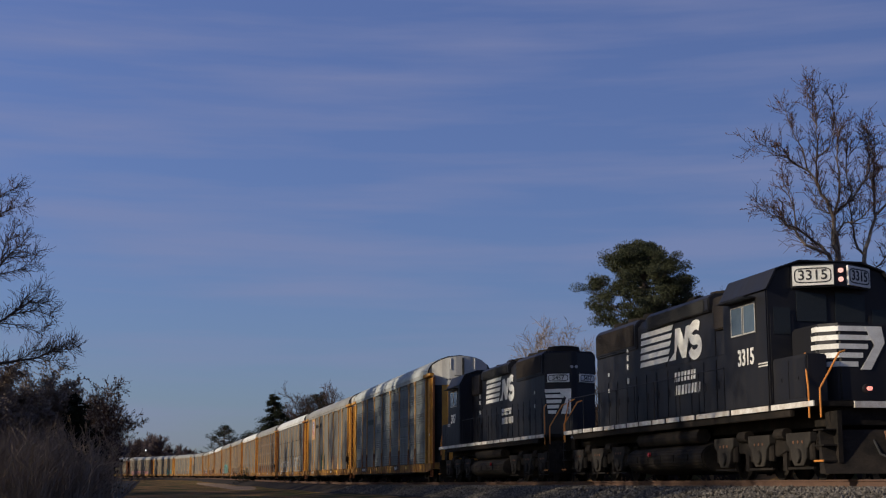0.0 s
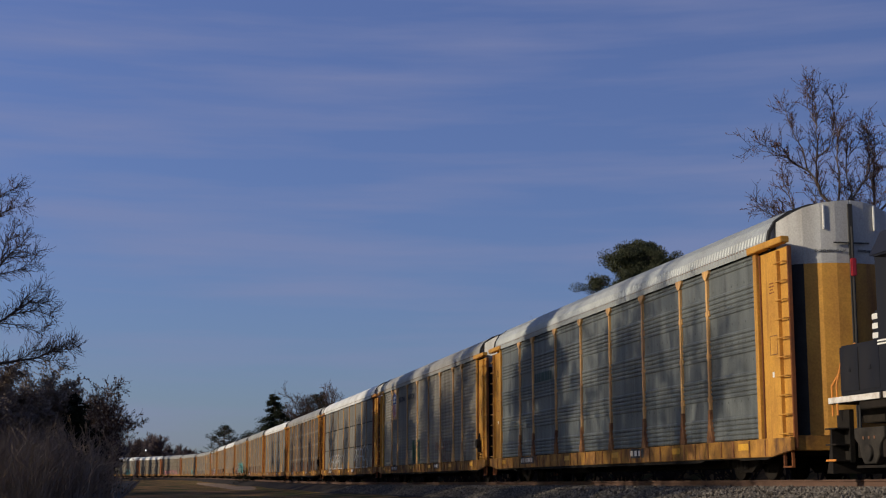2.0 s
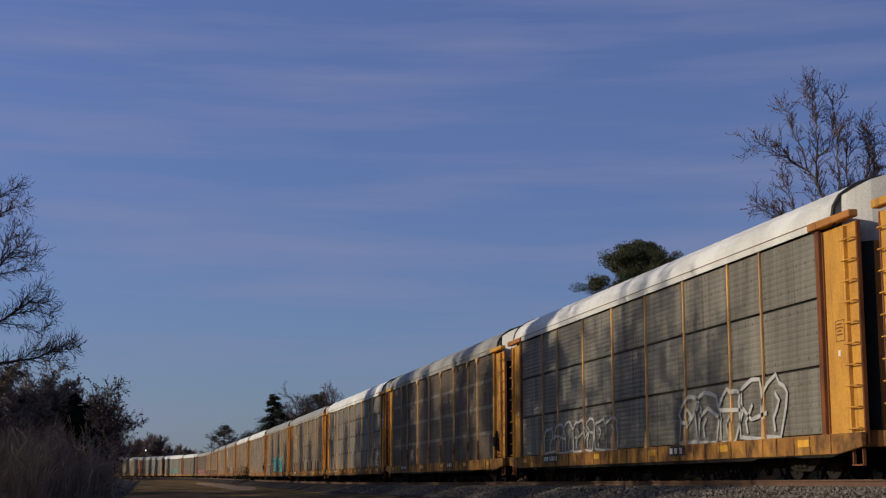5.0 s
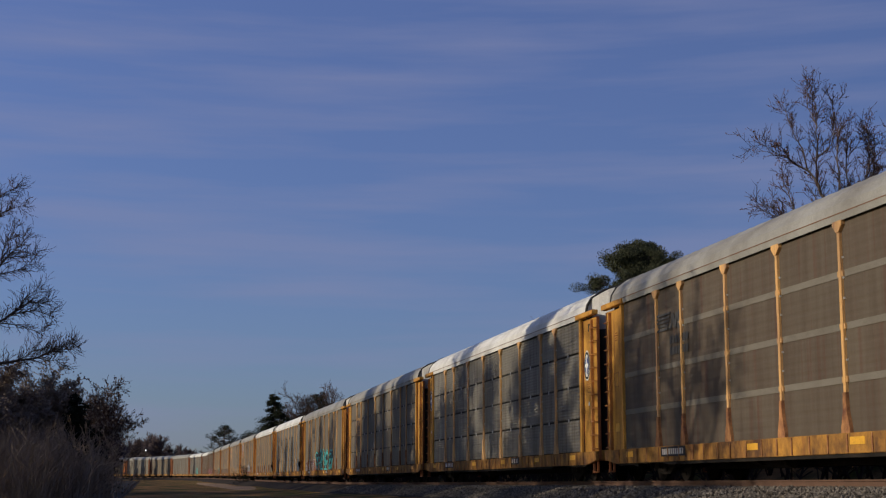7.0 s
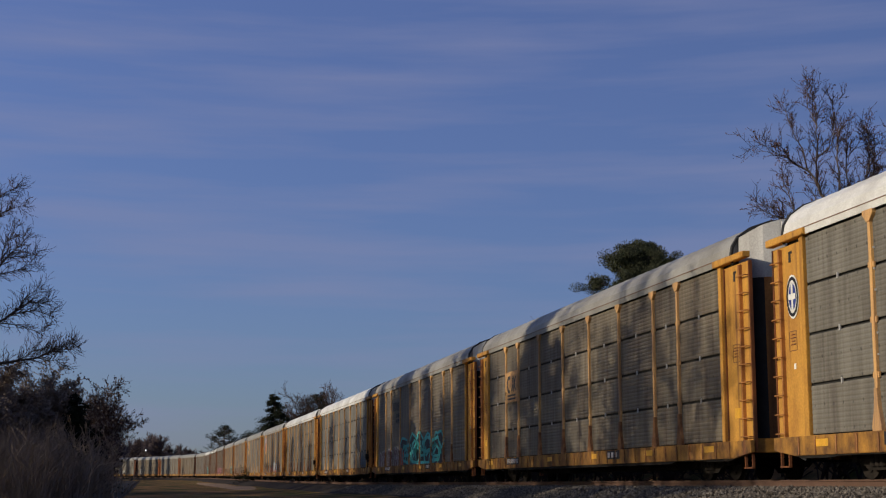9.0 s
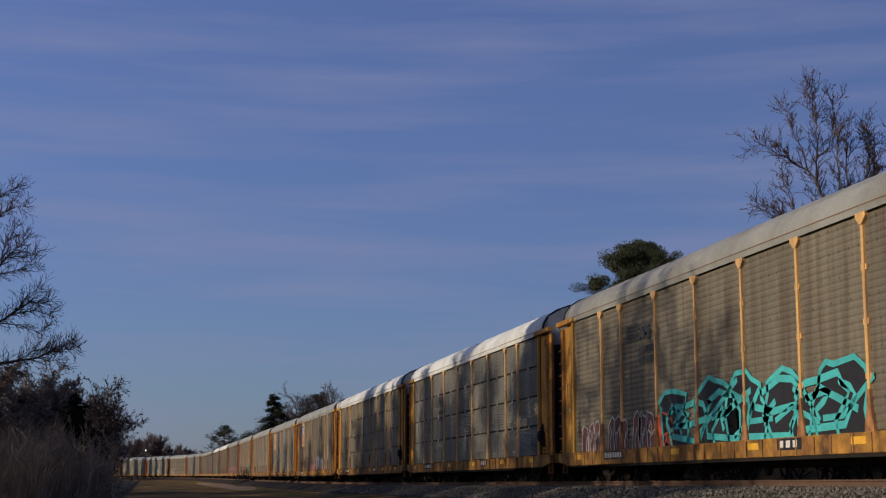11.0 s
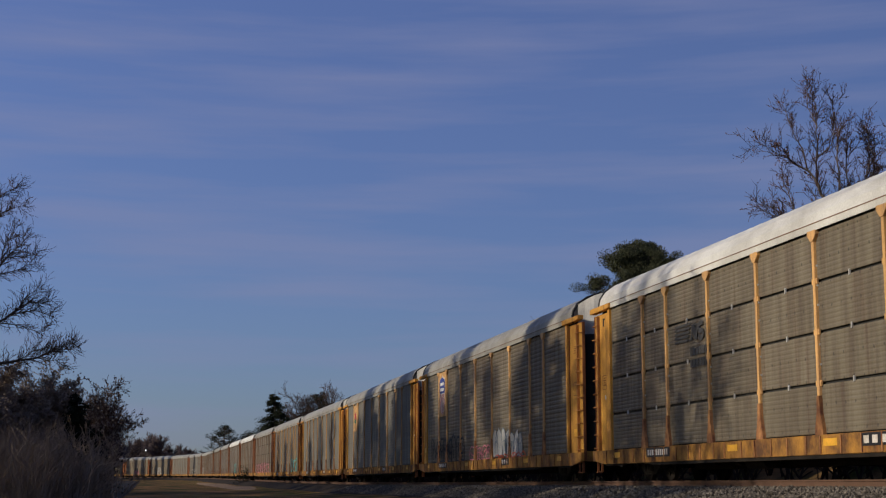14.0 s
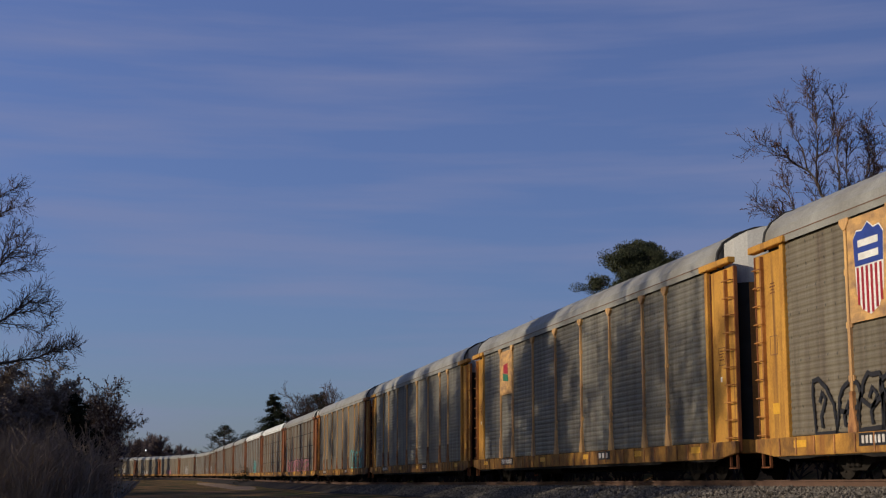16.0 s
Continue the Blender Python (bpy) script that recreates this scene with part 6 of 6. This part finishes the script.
def bough_tree(at, boughs, seed, bark=BARK, twig_mat=TWIG, twig=0.012, per_m=6, reach=(0.6, 1.5), droop=0.05, up=0.35, leaves=0, leaf=0.1, leaf_mat=DEADLEAF, label="", sway=0.10):
    """A leafless tree grown bough by bough. boughs: parent, share of the parent's length, (lean in degrees to the right, length) leg by leg, radius, drift in depth."""
    rng = random.Random(seed)
    root = new("bare_tree")
    root.location = at
    tagged(root, label, "tree")
    lines, fine = [], []
    for parent, share, legs, radius, drift in boughs:
        p = Vector((0, 0, -0.3))
        if parent is not None:
            line = lines[parent]
            f = share * (len(line) - 1)
            k = min(int(f), len(line) - 2)
            p = line[k][0].lerp(line[k + 1][0], f - k)
            radius = min(radius, line[k][1] * 0.9)
        total = sum(n for _, n in legs)
        line, segs, run = [(p.copy(), radius)], [], 0.0
        for lean, length in legs:
            steps = max(2, round(length / 0.55))
            for _ in range(steps):
                a = radians(lean + rng.gauss(0, 9))
                d = Vector((math.sin(a), drift + rng.gauss(0, sway), math.cos(a))).normalized()
                q = p + d * (length / steps)
                run += length / steps
                r = radius * (1 - 0.55 * run / total) if parent is None else max(twig, radius * (1 - 0.88 * run / total))
                segs.append((tuple(p), tuple(q), line[-1][1], r))
                if parent is not None:
                    far = 0.35 + 0.65 * run / total
                    for _ in range(int(per_m * length / steps * far + rng.random())):
                        side = Matrix.Rotation(rng.uniform(0, math.tau), 3, d) @ d.orthogonal().normalized()
                        e = d * rng.uniform(0.35, 0.9) + side * rng.uniform(0.5, 1.0) + Vector((0, 0, up))
                        branch(rng, fine, p.lerp(q, rng.random()), e, rng.uniform(*reach), min(r, 0.024), 1, droop, 2, twig)
                p = q
                line.append((p.copy(), r))
        lines.append(line)
        put("trunk" if parent is None else "limb", seg_mesh("limb", segs, bark, 8 if radius > 0.1 else 6), root)
    put("crown", seg_mesh("crown", fine, twig_mat, 3), root, "open crown of fine twigs")
    if leaves:
        g = np.random.default_rng(seed)
        ends = np.array([seg[1] for seg in fine])
        tufts = ends[g.integers(0, len(ends), leaves // 3)]
        pick = np.repeat(tufts, 3, 0) + g.normal(0, 0.05, (3 * len(tufts), 3))
        put("foliage", tri_mesh("foliage", pick, leaf, 0.5, leaf_mat, g), root, "clinging brown dead leaves and seed heads")
    return root


def round_limbs(rng, n, z0, z1, length, r):
    return [(z0 + (z1 - z0) * k / n, rng.uniform(-58, 58), rng.uniform(-55, 55), length * rng.uniform(0.7, 1.1), r) for k in range(n)]


def pine(at, height, crown_from, radius, seed, needles=60000, mat=NEEDLE, label="tall pine with a broad dense green crown", lopsided=0.0, blade=0.26, tuft=(0.30, 0.62), dome=0.62):
    rng = random.Random(seed)
    g = np.random.default_rng(seed)
    root = new("pine_tree")
    root.location = at
    tagged(root, label, "tree")
    stem, limbs, clumps = [], [], []
    zs = [-0.3, height * 0.5, height * 0.97]
    for a, b in zip(zs, zs[1:]):
        stem.append(((0, 0, a), (0, 0, b), 0.34 * (1 - 0.8 * max(0, a) / height), 0.34 * (1 - 0.8 * b / height)))
    n = 80
    for k in range(n):
        f = (k + rng.random()) / n
        z = crown_from + (height - crown_from) * f * 0.97
        wide = radius * math.sin(math.pi * min(1.0, 0.30 + 0.70 * f)) ** dome * rng.uniform(0.62, 1.08)
        a = rng.uniform(0, math.tau)
        wide *= 1 + lopsided * math.cos(a)
        tip = Vector((math.cos(a) * wide, math.sin(a) * wide, z + wide * rng.uniform(0.0, 0.28)))
        base = Vector((0, 0, z - 0.15 * wide))
        mid = base.lerp(tip, 0.5) - Vector((0, 0, 0.12 * wide))
        limbs += [(tuple(base), tuple(mid), 0.07, 0.05), (tuple(mid), tuple(tip), 0.05, 0.02)]
        for j in range(rng.randint(4, 7)):
            c = mid.lerp(tip, rng.uniform(0.15, 1.08)) + Vector((rng.gauss(0, 0.4), rng.gauss(0, 0.4), rng.gauss(0.1, 0.25)))
            clumps.append((*c, rng.uniform(*tuft)))
            limbs.append((tuple(mid.lerp(tip, 0.6)), tuple(c), 0.025, 0.012))
    clumps = np.array(clumps)
    idx = g.integers(0, len(clumps), needles)
    off = g.normal(size=(needles, 3))
    off /= np.linalg.norm(off, axis=1, keepdims=True)
    off *= g.uniform(0, 1, (needles, 1)) ** 0.45 * clumps[idx, 3:4] * np.array([[1, 1, 0.62]])
    put("trunk", seg_mesh("trunk", stem, BARK, 10), root)
    put("bough_work", seg_mesh("bough_work", limbs, BARK, 5), root)
    put("crown", tri_mesh("crown", clumps[idx, :3] + off, blade, 0.2, mat, g, 0.5), root)
    return root


def conifer(at, height, radius, seed, needles=9000, mat=CEDAR, tiers=11, ragged=0.3, label="dark pointed evergreen tree", droop=0.12, loose=0.5):
    rng = random.Random(seed)
    g = np.random.default_rng(seed)
    root = new("evergreen_tree")
    root.location = at
    tagged(root, label, "tree")
    limbs, pts = [], []
    for k in range(tiers):
        f = k / tiers
        for j in range(7):
            z = height * (0.10 + 0.88 * (f + rng.uniform(-loose, loose) / tiers))
            a = rng.uniform(0, math.tau)
            w = radius * (1 - f) ** 0.85 * rng.uniform(1 - ragged, 1 + ragged) + 0.12
            tip = (math.cos(a) * w, math.sin(a) * w, z - droop * w + rng.gauss(0, 0.1 * height / tiers))
            limbs.append(((0, 0, z), tip, 0.04, 0.012))
            m = max(3, int(needles / (tiers * 7) * (0.4 + 1.2 * (1 - f))))
            t = g.uniform(0.12, 1.05, (m, 1))
            spread = 0.10 + 0.16 * radius * t * (1 - f)
            pts.append(np.array([[0, 0, z]]) * (1 - t) + np.array([tip]) * t + g.normal(size=(m, 3)) * spread * np.array([[1, 1, 0.55]]))
    put("trunk", seg_mesh("trunk", [((0, 0, -0.3), (0, 0, height), 0.22, 0.02)], BARK, 8), root)
    put("bough_work", seg_mesh("bough_work", limbs, BARK, 4), root)
    put("crown", tri_mesh("crown", np.concatenate(pts), 0.24, 0.25, mat, g, 0.2), root)
    return root


def thicket(name, label, spots, seed, mat, height, stems, twig=0.012):
    """Brush of thin stems, as one mass. spots: x, y, spread."""
    rng = random.Random(seed)
    segs = []
    for x, y, spread in spots:
        for _ in range(stems):
            px, py = x + rng.gauss(0, spread), y + rng.gauss(0, spread)
            z = ground_z(px, py) - 0.1
            h = height * rng.uniform(0.45, 1.1)
            d = Vector((rng.gauss(0, 0.25), rng.gauss(0, 0.25), 1))
            branch(rng, segs, (px, py, z), d, h, twig * 2.2, 1, 0.02, 3, twig)
    ob = new(name, seg_mesh(name, segs, mat, 3))
    return tagged(ob, label, "brush", kind="stuff")


def far_wood(name, label, spots, seed, mat, levels=2, fan=3, twig=0.03):
    rng = random.Random(seed)
    segs = []
    for x, y, h in spots:
        z = ground_z(x, y)
        segs.append(((x, y, z - 0.5), (x, y, z + h * 0.5), 0.22, 0.14))
        for k in range(7):
            a, e = rng.uniform(0, math.tau), rng.uniform(0.15, 1.1)
            d = Vector((math.cos(a) * math.sin(e), math.sin(a) * math.sin(e), math.cos(e)))
            branch(rng, segs, (x, y, z + h * rng.uniform(0.2, 0.5)), d, h * rng.uniform(0.32, 0.5), 0.09, levels, 0.03, fan, twig)
    ob = new(name, seg_mesh(name, segs, mat, 3))
    return tagged(ob, label, "woods", kind="stuff")


def plant_trees():
    rng = random.Random(5)
    # behind the train: broad pine, tall pale bare tree and its neighbours
    pine((20.3, 100.0, -0.7), 17.9, 11.6, 4.3, 21, 120000, lopsided=-0.10, blade=0.15, tuft=(0.42, 0.80), dome=0.85)
    bough_tree((21.62, 70.0, -0.7), [
        (None, 0, ((-1.5, 13.0),), 0.34, 0.0),
        (0, 1.0, ((-14, 3.3), (-24, 2.5), (-47, 2.3)), 0.21, 0.0), (1, 0.55, ((0, 2.4), (-3, 3.6)), 0.11, 0.0), (0, 0.985, ((-45, 1.2), (-76, 1.5), (-54, 1.6), (-67, 1.9)), 0.13, -0.05),
        (3, 0.2, ((-51, 1.5), (-45, 1.2), (-20, 1.0), (-74, 1.2)), 0.09, 0.1), (0, 1.0, ((-5, 1.9), (9, 1.1), (45, 1.9), (31, 1.9)), 0.16, 0.05), (5, 0.42, ((9, 1.6), (-9, 1.6), (6, 2.3)), 0.08, -0.1),
        (5, 0.66, ((-5, 1.9), (4, 2.5)), 0.07, 0.1), (5, 0.25, ((30, 1.0), (70, 1.0), (30, 1.6)), 0.07, -0.12), (1, 0.74, ((-10, 1.2), (-30, 1.4), (-8, 1.5)), 0.06, 0.1),
        (1, 0.36, ((-80, 0.9), (-30, 1.2)), 0.05, -0.2), (4, 0.45, ((-5, 1.6), (-25, 1.6)), 0.05, 0.1), (2, 0.3, ((35, 1.2), (12, 1.5), (0, 1.2)), 0.05, 0.0),
        (1, 0.85, ((-70, 1.0), (-60, 1.0), (-95, 0.8)), 0.05, 0.0), (2, 0.62, ((-30, 1.2), (-12, 1.3)), 0.045, 0.1), (5, 0.85, ((10, 1.5), (-4, 1.8)), 0.05, 0.1)],
        8, bark=BARK_PALE, per_m=9, reach=(0.45, 1.2), twig=0.010, leaves=5400, leaf=0.07, sway=0.2, label="tall leafless tree with pale forked trunk and russet seed heads")
    bough_tree((23.25, 71.5, -0.7), [
        (None, 0, ((0, 12.0), (9, 1.9)), 0.26, 0.0), (0, 1.0, ((18, 1.9), (8, 2.2), (2, 2.4)), 0.15, 0.0), (0, 0.98, ((-23, 1.0), (-10, 1.5), (6, 1.6)), 0.08, 0.1),
        (1, 0.3, ((40, 1.4), (20, 2.2), (5, 2.0)), 0.09, 0.0), (1, 0.5, ((-15, 1.5), (-4, 2.2)), 0.07, -0.1), (0, 0.9, ((60, 1.4), (30, 1.8)), 0.07, 0.1)],
        9, bark=BARK_PALE, per_m=9, reach=(0.45, 1.2), twig=0.010, leaves=2400, leaf=0.07, sway=0.2, label="leafless tree with a pale leaning trunk")
    conifer((19.2, 60.0, -0.7), 11.6, 3.2, 31, 12000, ragged=0.4)
    bare_tree((14.6, 101.0, -0.7), round_limbs(rng, 7, 5.5, 8.0, 4.2, 0.06), 8.6, 12, trunk=0.16, twig_mat=BRUSH, label="small leafless tree with tan twigs")
    bare_tree((25.2, 101.0, -0.7), round_limbs(rng, 8, 7.5, 11.0, 4.6, 0.06), 11.4, 13, trunk=0.18, label="small leafless tree behind the line")
    # farther along behind the train
    conifer((2.0, 200.0, 0.1), 12.6, 4.0, 41, 30000, tiers=15, ragged=0.42, label="pointed fir with drooping layered branches", droop=0.22, loose=0.42)
    bare_tree((7.4, 208.0, 0.1), round_limbs(rng, 9, 5.5, 9.0, 5.2, 0.09), 9.6, 15, trunk=0.25, twig=0.02, label="rounded leafless tree beside the fir")
    pine((9.4, 212.0, 0.1), 12.6, 6.0, 4.0, 23, 9000, CEDAR, "dark rounded evergreen tree")
    pine((14.6, 220.0, 0.1), 11.0, 5.0, 3.2, 24, 6000, CEDAR, "dark rounded evergreen tree")
    pine((0.4, 300.0, 0.6), 11.0, 4.0, 3.6, 25, 6000, CEDAR, "dark rounded evergreen tree")
    pine((6.0, 304.0, 0.6), 9.8, 4.0, 3.4, 26, 5000, CEDAR, "dark rounded evergreen tree")
    # near bare tree at the road, only its right-hand boughs in sight
    bough_tree((-24.2, 80.0, -1.0), [
        (None, 0, ((0, 8.0), (4, 5.0), (8, 4.6)), 0.38, 0.0),
        (0, 0.44, ((78, 2.2), (84, 1.4), (58, 1.1), (96, 1.0)), 0.11, 0.0), (1, 0.40, ((58, 1.0), (85, 1.3)), 0.04, 0.1), (1, 0.62, ((100, 1.0), (112, 0.6)), 0.03, -0.1), (1, 0.75, ((60, 0.8), (80, 0.7)), 0.03, 0.2),
        (0, 0.56, ((60, 1.8), (48, 1.7), (88, 1.3)), 0.10, 0.0), (5, 0.45, ((82, 1.2), (98, 1.0)), 0.04, 0.1), (5, 0.28, ((96, 1.7), (102, 0.9)), 0.04, -0.1), (5, 0.6, ((30, 0.9), (70, 0.9)), 0.03, 0.0),
        (0, 0.70, ((42, 1.6), (58, 1.3), (28, 1.0)), 0.08, 0.0), (9, 0.45, ((15, 1.3), (32, 1.0)), 0.05, 0.1), (9, 0.55, ((85, 1.1), (72, 0.7)), 0.04, -0.1), (9, 0.3, ((75, 1.4), (90, 0.8)), 0.04, 0.0),
        (0, 0.88, ((45, 1.4), (62, 1.2)), 0.06, 0.0), (0, 0.95, ((25, 1.2), (50, 1.1)), 0.05, 0.1), (0, 0.6, ((-50, 2.5), (-30, 2.5)), 0.12, 0.0), (0, 0.8, ((-40, 2.0), (-20, 2.5)), 0.10, 0.0), (0, 1.0, ((-30, 1.2), (-40, 1.0)), 0.08, 0.0)],
        17, twig_mat=TWIG, twig=0.009, per_m=18, reach=(0.45, 0.95), droop=0.0, up=0.2, sway=0.2, label="large dark leafless tree beside the road")
    # wood on the camera's side of the line
    for x, y, h, s in ((-30.0, 104, 9.4, 1), (-27.5, 108, 9.0, 2), (-25.8, 100, 8.6, 3), (-24.4, 112, 9.0, 4), (-22.6, 120, 8.8, 5), (-26.6, 114, 9.2, 6), (-23.4, 104, 7.6, 7)):
        bare_tree((x, y, -0.9), round_limbs(rng, 9, 1.2, h * 0.62, h * 0.42, 0.07), h * 0.66, 60 + s, trunk=0.16, twig_mat=BRUSH, twig=0.016, leaves=16000, leaf=0.15, leaf_mat=DULL_LEAF, label="scrub tree with dull brown leaves in a dense thicket")
    conifer((-20.4, 112.0, -0.9), 7.6, 2.8, 71, 15000, ragged=0.5, tiers=16, loose=0.8)
    conifer((-27.0, 96.0, -0.9), 6.6, 2.6, 72, 8000, ragged=0.45)
    for x, y, h, s in ((-18.8, 142, 9.0, 6), (-19.8, 150, 8.8, 7), (-21.0, 165, 8.5, 8), (-22.5, 190, 8.5, 9)):
        bare_tree((x, y, -0.6), round_limbs(rng, 9, 2.0, h * 0.6, h * 0.42, 0.08), h * 0.66, 80 + s, trunk=0.2, twig=0.018, leaves=2500, leaf=0.2, leaf_mat=DULL_LEAF, label="nearly leafless tree at the edge of the wood")
    conifer((-21.8, 134.0, -0.7), 5.6, 2.4, 73, 6000, ragged=0.5)
    thicket("brush", "dense dry brown brush beside the road", [(-25 + 1.1 * k + (0.5 if k % 2 else 0), 70 + 3.0 * (k % 4), 1.1) for k in range(7)] + [(-24.5 + 0.9 * k, 92 + 4 * (k % 3), 1.2) for k in range(6)], 91, BRUSH, 3.0, 60)
    far_wood("far_woods", "distant bare grey-brown winter woods, haze put in their colour", [(-70 + 2.6 * k + rng.uniform(-2, 2), 500 + rng.uniform(-15, 60), rng.uniform(0.8, 1.1) * (7.4 + 4.2 * min(1.0, max(0.0, (8 - (2.6 * k - 70)) / 22.0)))) for k in range(61)], 92, HAZE_TWIG, fan=4, twig=0.10)
    far_wood("roadside_woods", "bare winter woods along the road", [(-21.6 - 0.3 * k + rng.uniform(-0.8, 0.8), 180 + 14 * k, rng.uniform(8, 11) * (1.0 if k < 3 else 0.66)) for k in range(20)] + [(-30 - rng.uniform(0, 14), 120 + 9 * k, rng.uniform(8, 11)) for k in range(14)], 93, TWIG, fan=4, twig=0.045)
    # dark brush and scrub behind the track
    thicket("scrub", "dark leafless scrub behind the track", [(7.0 + 1.5 * (k % 3), 18 + 2.6 * k, 1.5) for k in range(64)], 94, SCRUB, 3.0, 44, twig=0.024)
    # trees out of sight towards the sun, whose shade falls on the passing wagons
    pine((-33.6, 43.3, -1.6), 20.7, 12.0, 3.1, 51, 40000)
    pine((-35.5, 71.3, -1.2), 20.5, 11.0, 4.2, 52, 26000)
    pine((-37.5, 82.8, -1.2), 21.0, 11.0, 4.0, 53, 24000)
    for k in range(10):
        pine((-35.0 - 1.5 * (k % 2), 45.5 + 4.7 * k, -1.4), 18.4 + 1.1 * ((k * 7) % 3), 6.0, 4.0, 120 + k, 11500, CEDAR, "dark evergreen in a windbreak", blade=0.22, tuft=(0.7, 1.2))
    for k in range(5):
        pine((-38.5 - 1.0 * (k % 2), 56.0 + 7.0 * k, -1.3), 19.0 + 0.6 * ((k * 5) % 3), 8.0, 3.4, 150 + k, 8000, CEDAR, "dark evergreen in a windbreak", blade=0.22, tuft=(0.7, 1.2))
    # sparse unseen screen, added to dim the sun on the farther wagons
    for k in range(9):
        pine((-36.0 - 1.5 * (k % 2), 94.0 + 7.5 * k, -1.2), 18.0 + 0.8 * ((k * 5) % 3), 7.0, 3.6, 190 + k, 7000, CEDAR, "unseen thin evergreen added to dim the farther wagons", blade=0.22, tuft=(0.7, 1.2))
    for k, along in enumerate((378, 422, 430, 439, 446, 455, 463, 472, 480)):
        foot = on_line(along).translation + 23.0 * Vector((math.sin(SUN_AZ), math.cos(SUN_AZ), 0))
        pine((foot.x, foot.y, ground_z(foot.x, foot.y)), 15.5 + 1.2 * (k % 3), 2.0, 2.2 + 0.4 * (k % 2), 170 + k, 12000, CEDAR, "dark evergreen at the edge of the far wood", blade=0.5)
    for k, (x, y) in enumerate(((-34.5, 29.3), (-33.0, 34.8), (-37.5, 38.8), (-35.5, 56.8))):
        bare_tree((x, y, -1.6), round_limbs(rng, 9, 8.0, 14.0, 5.5, 0.16), 16.0, 100 + k, trunk=0.36, twig=0.022, label="tall leafless tree on the verge")


plant_trees()


# ---- a signal far down the line ----
def make_signal():
    root = new("railway_signal")
    root.location = (-15.2, 330.0, 1.0)
    tagged(root, "slim railway signal post with a lit white lamp", "signal")
    bm = bmesh.new()
    tube(bm, (0, 0, -0.5), (0, 0, 6.7), 0.045, n=10)
    part("mast", bm, BLACK_DIRTY, root)
    bm = bmesh.new()
    prism(bm, [(0.22 * math.cos(k * math.tau / 14), 6.3 + 0.35 * math.sin(k * math.tau / 14)) for k in range(14)], "y", -0.06, 0.0)
    part("backplate", bm, BLACK, root)
    bm = bmesh.new()
    tube(bm, (0, -0.06, 6.3), (0, -0.16, 6.3), 0.15, n=14)
    part("lamp_lens", bm, LAMP_WHITE, root, "glowing white signal lens")


make_signal()


# ---- what moves: the train along its line, its wheels ----
def motions():
    for thing, start, turned in TRAIN:
        rows = []
        for k in range(17):
            m = on_line(start - gone(float(k)))
            rows.append((float(k), m @ pose(0, 0, 0, 0, 0, 180) if turned else m))
        walk(thing, rows)
    n = 16 * FPS
    for ob, r, at in TURNING:
        turned = [thing for thing, start, back in TRAIN if back and ob.parent == thing]
        sgn = -1 if turned else 1
        walk(ob, [(k / FPS, Matrix.Translation(at) @ Matrix.Rotation(sgn * gone(k / FPS) / r, 4, "X")) for k in range(n + 1)])


motions()
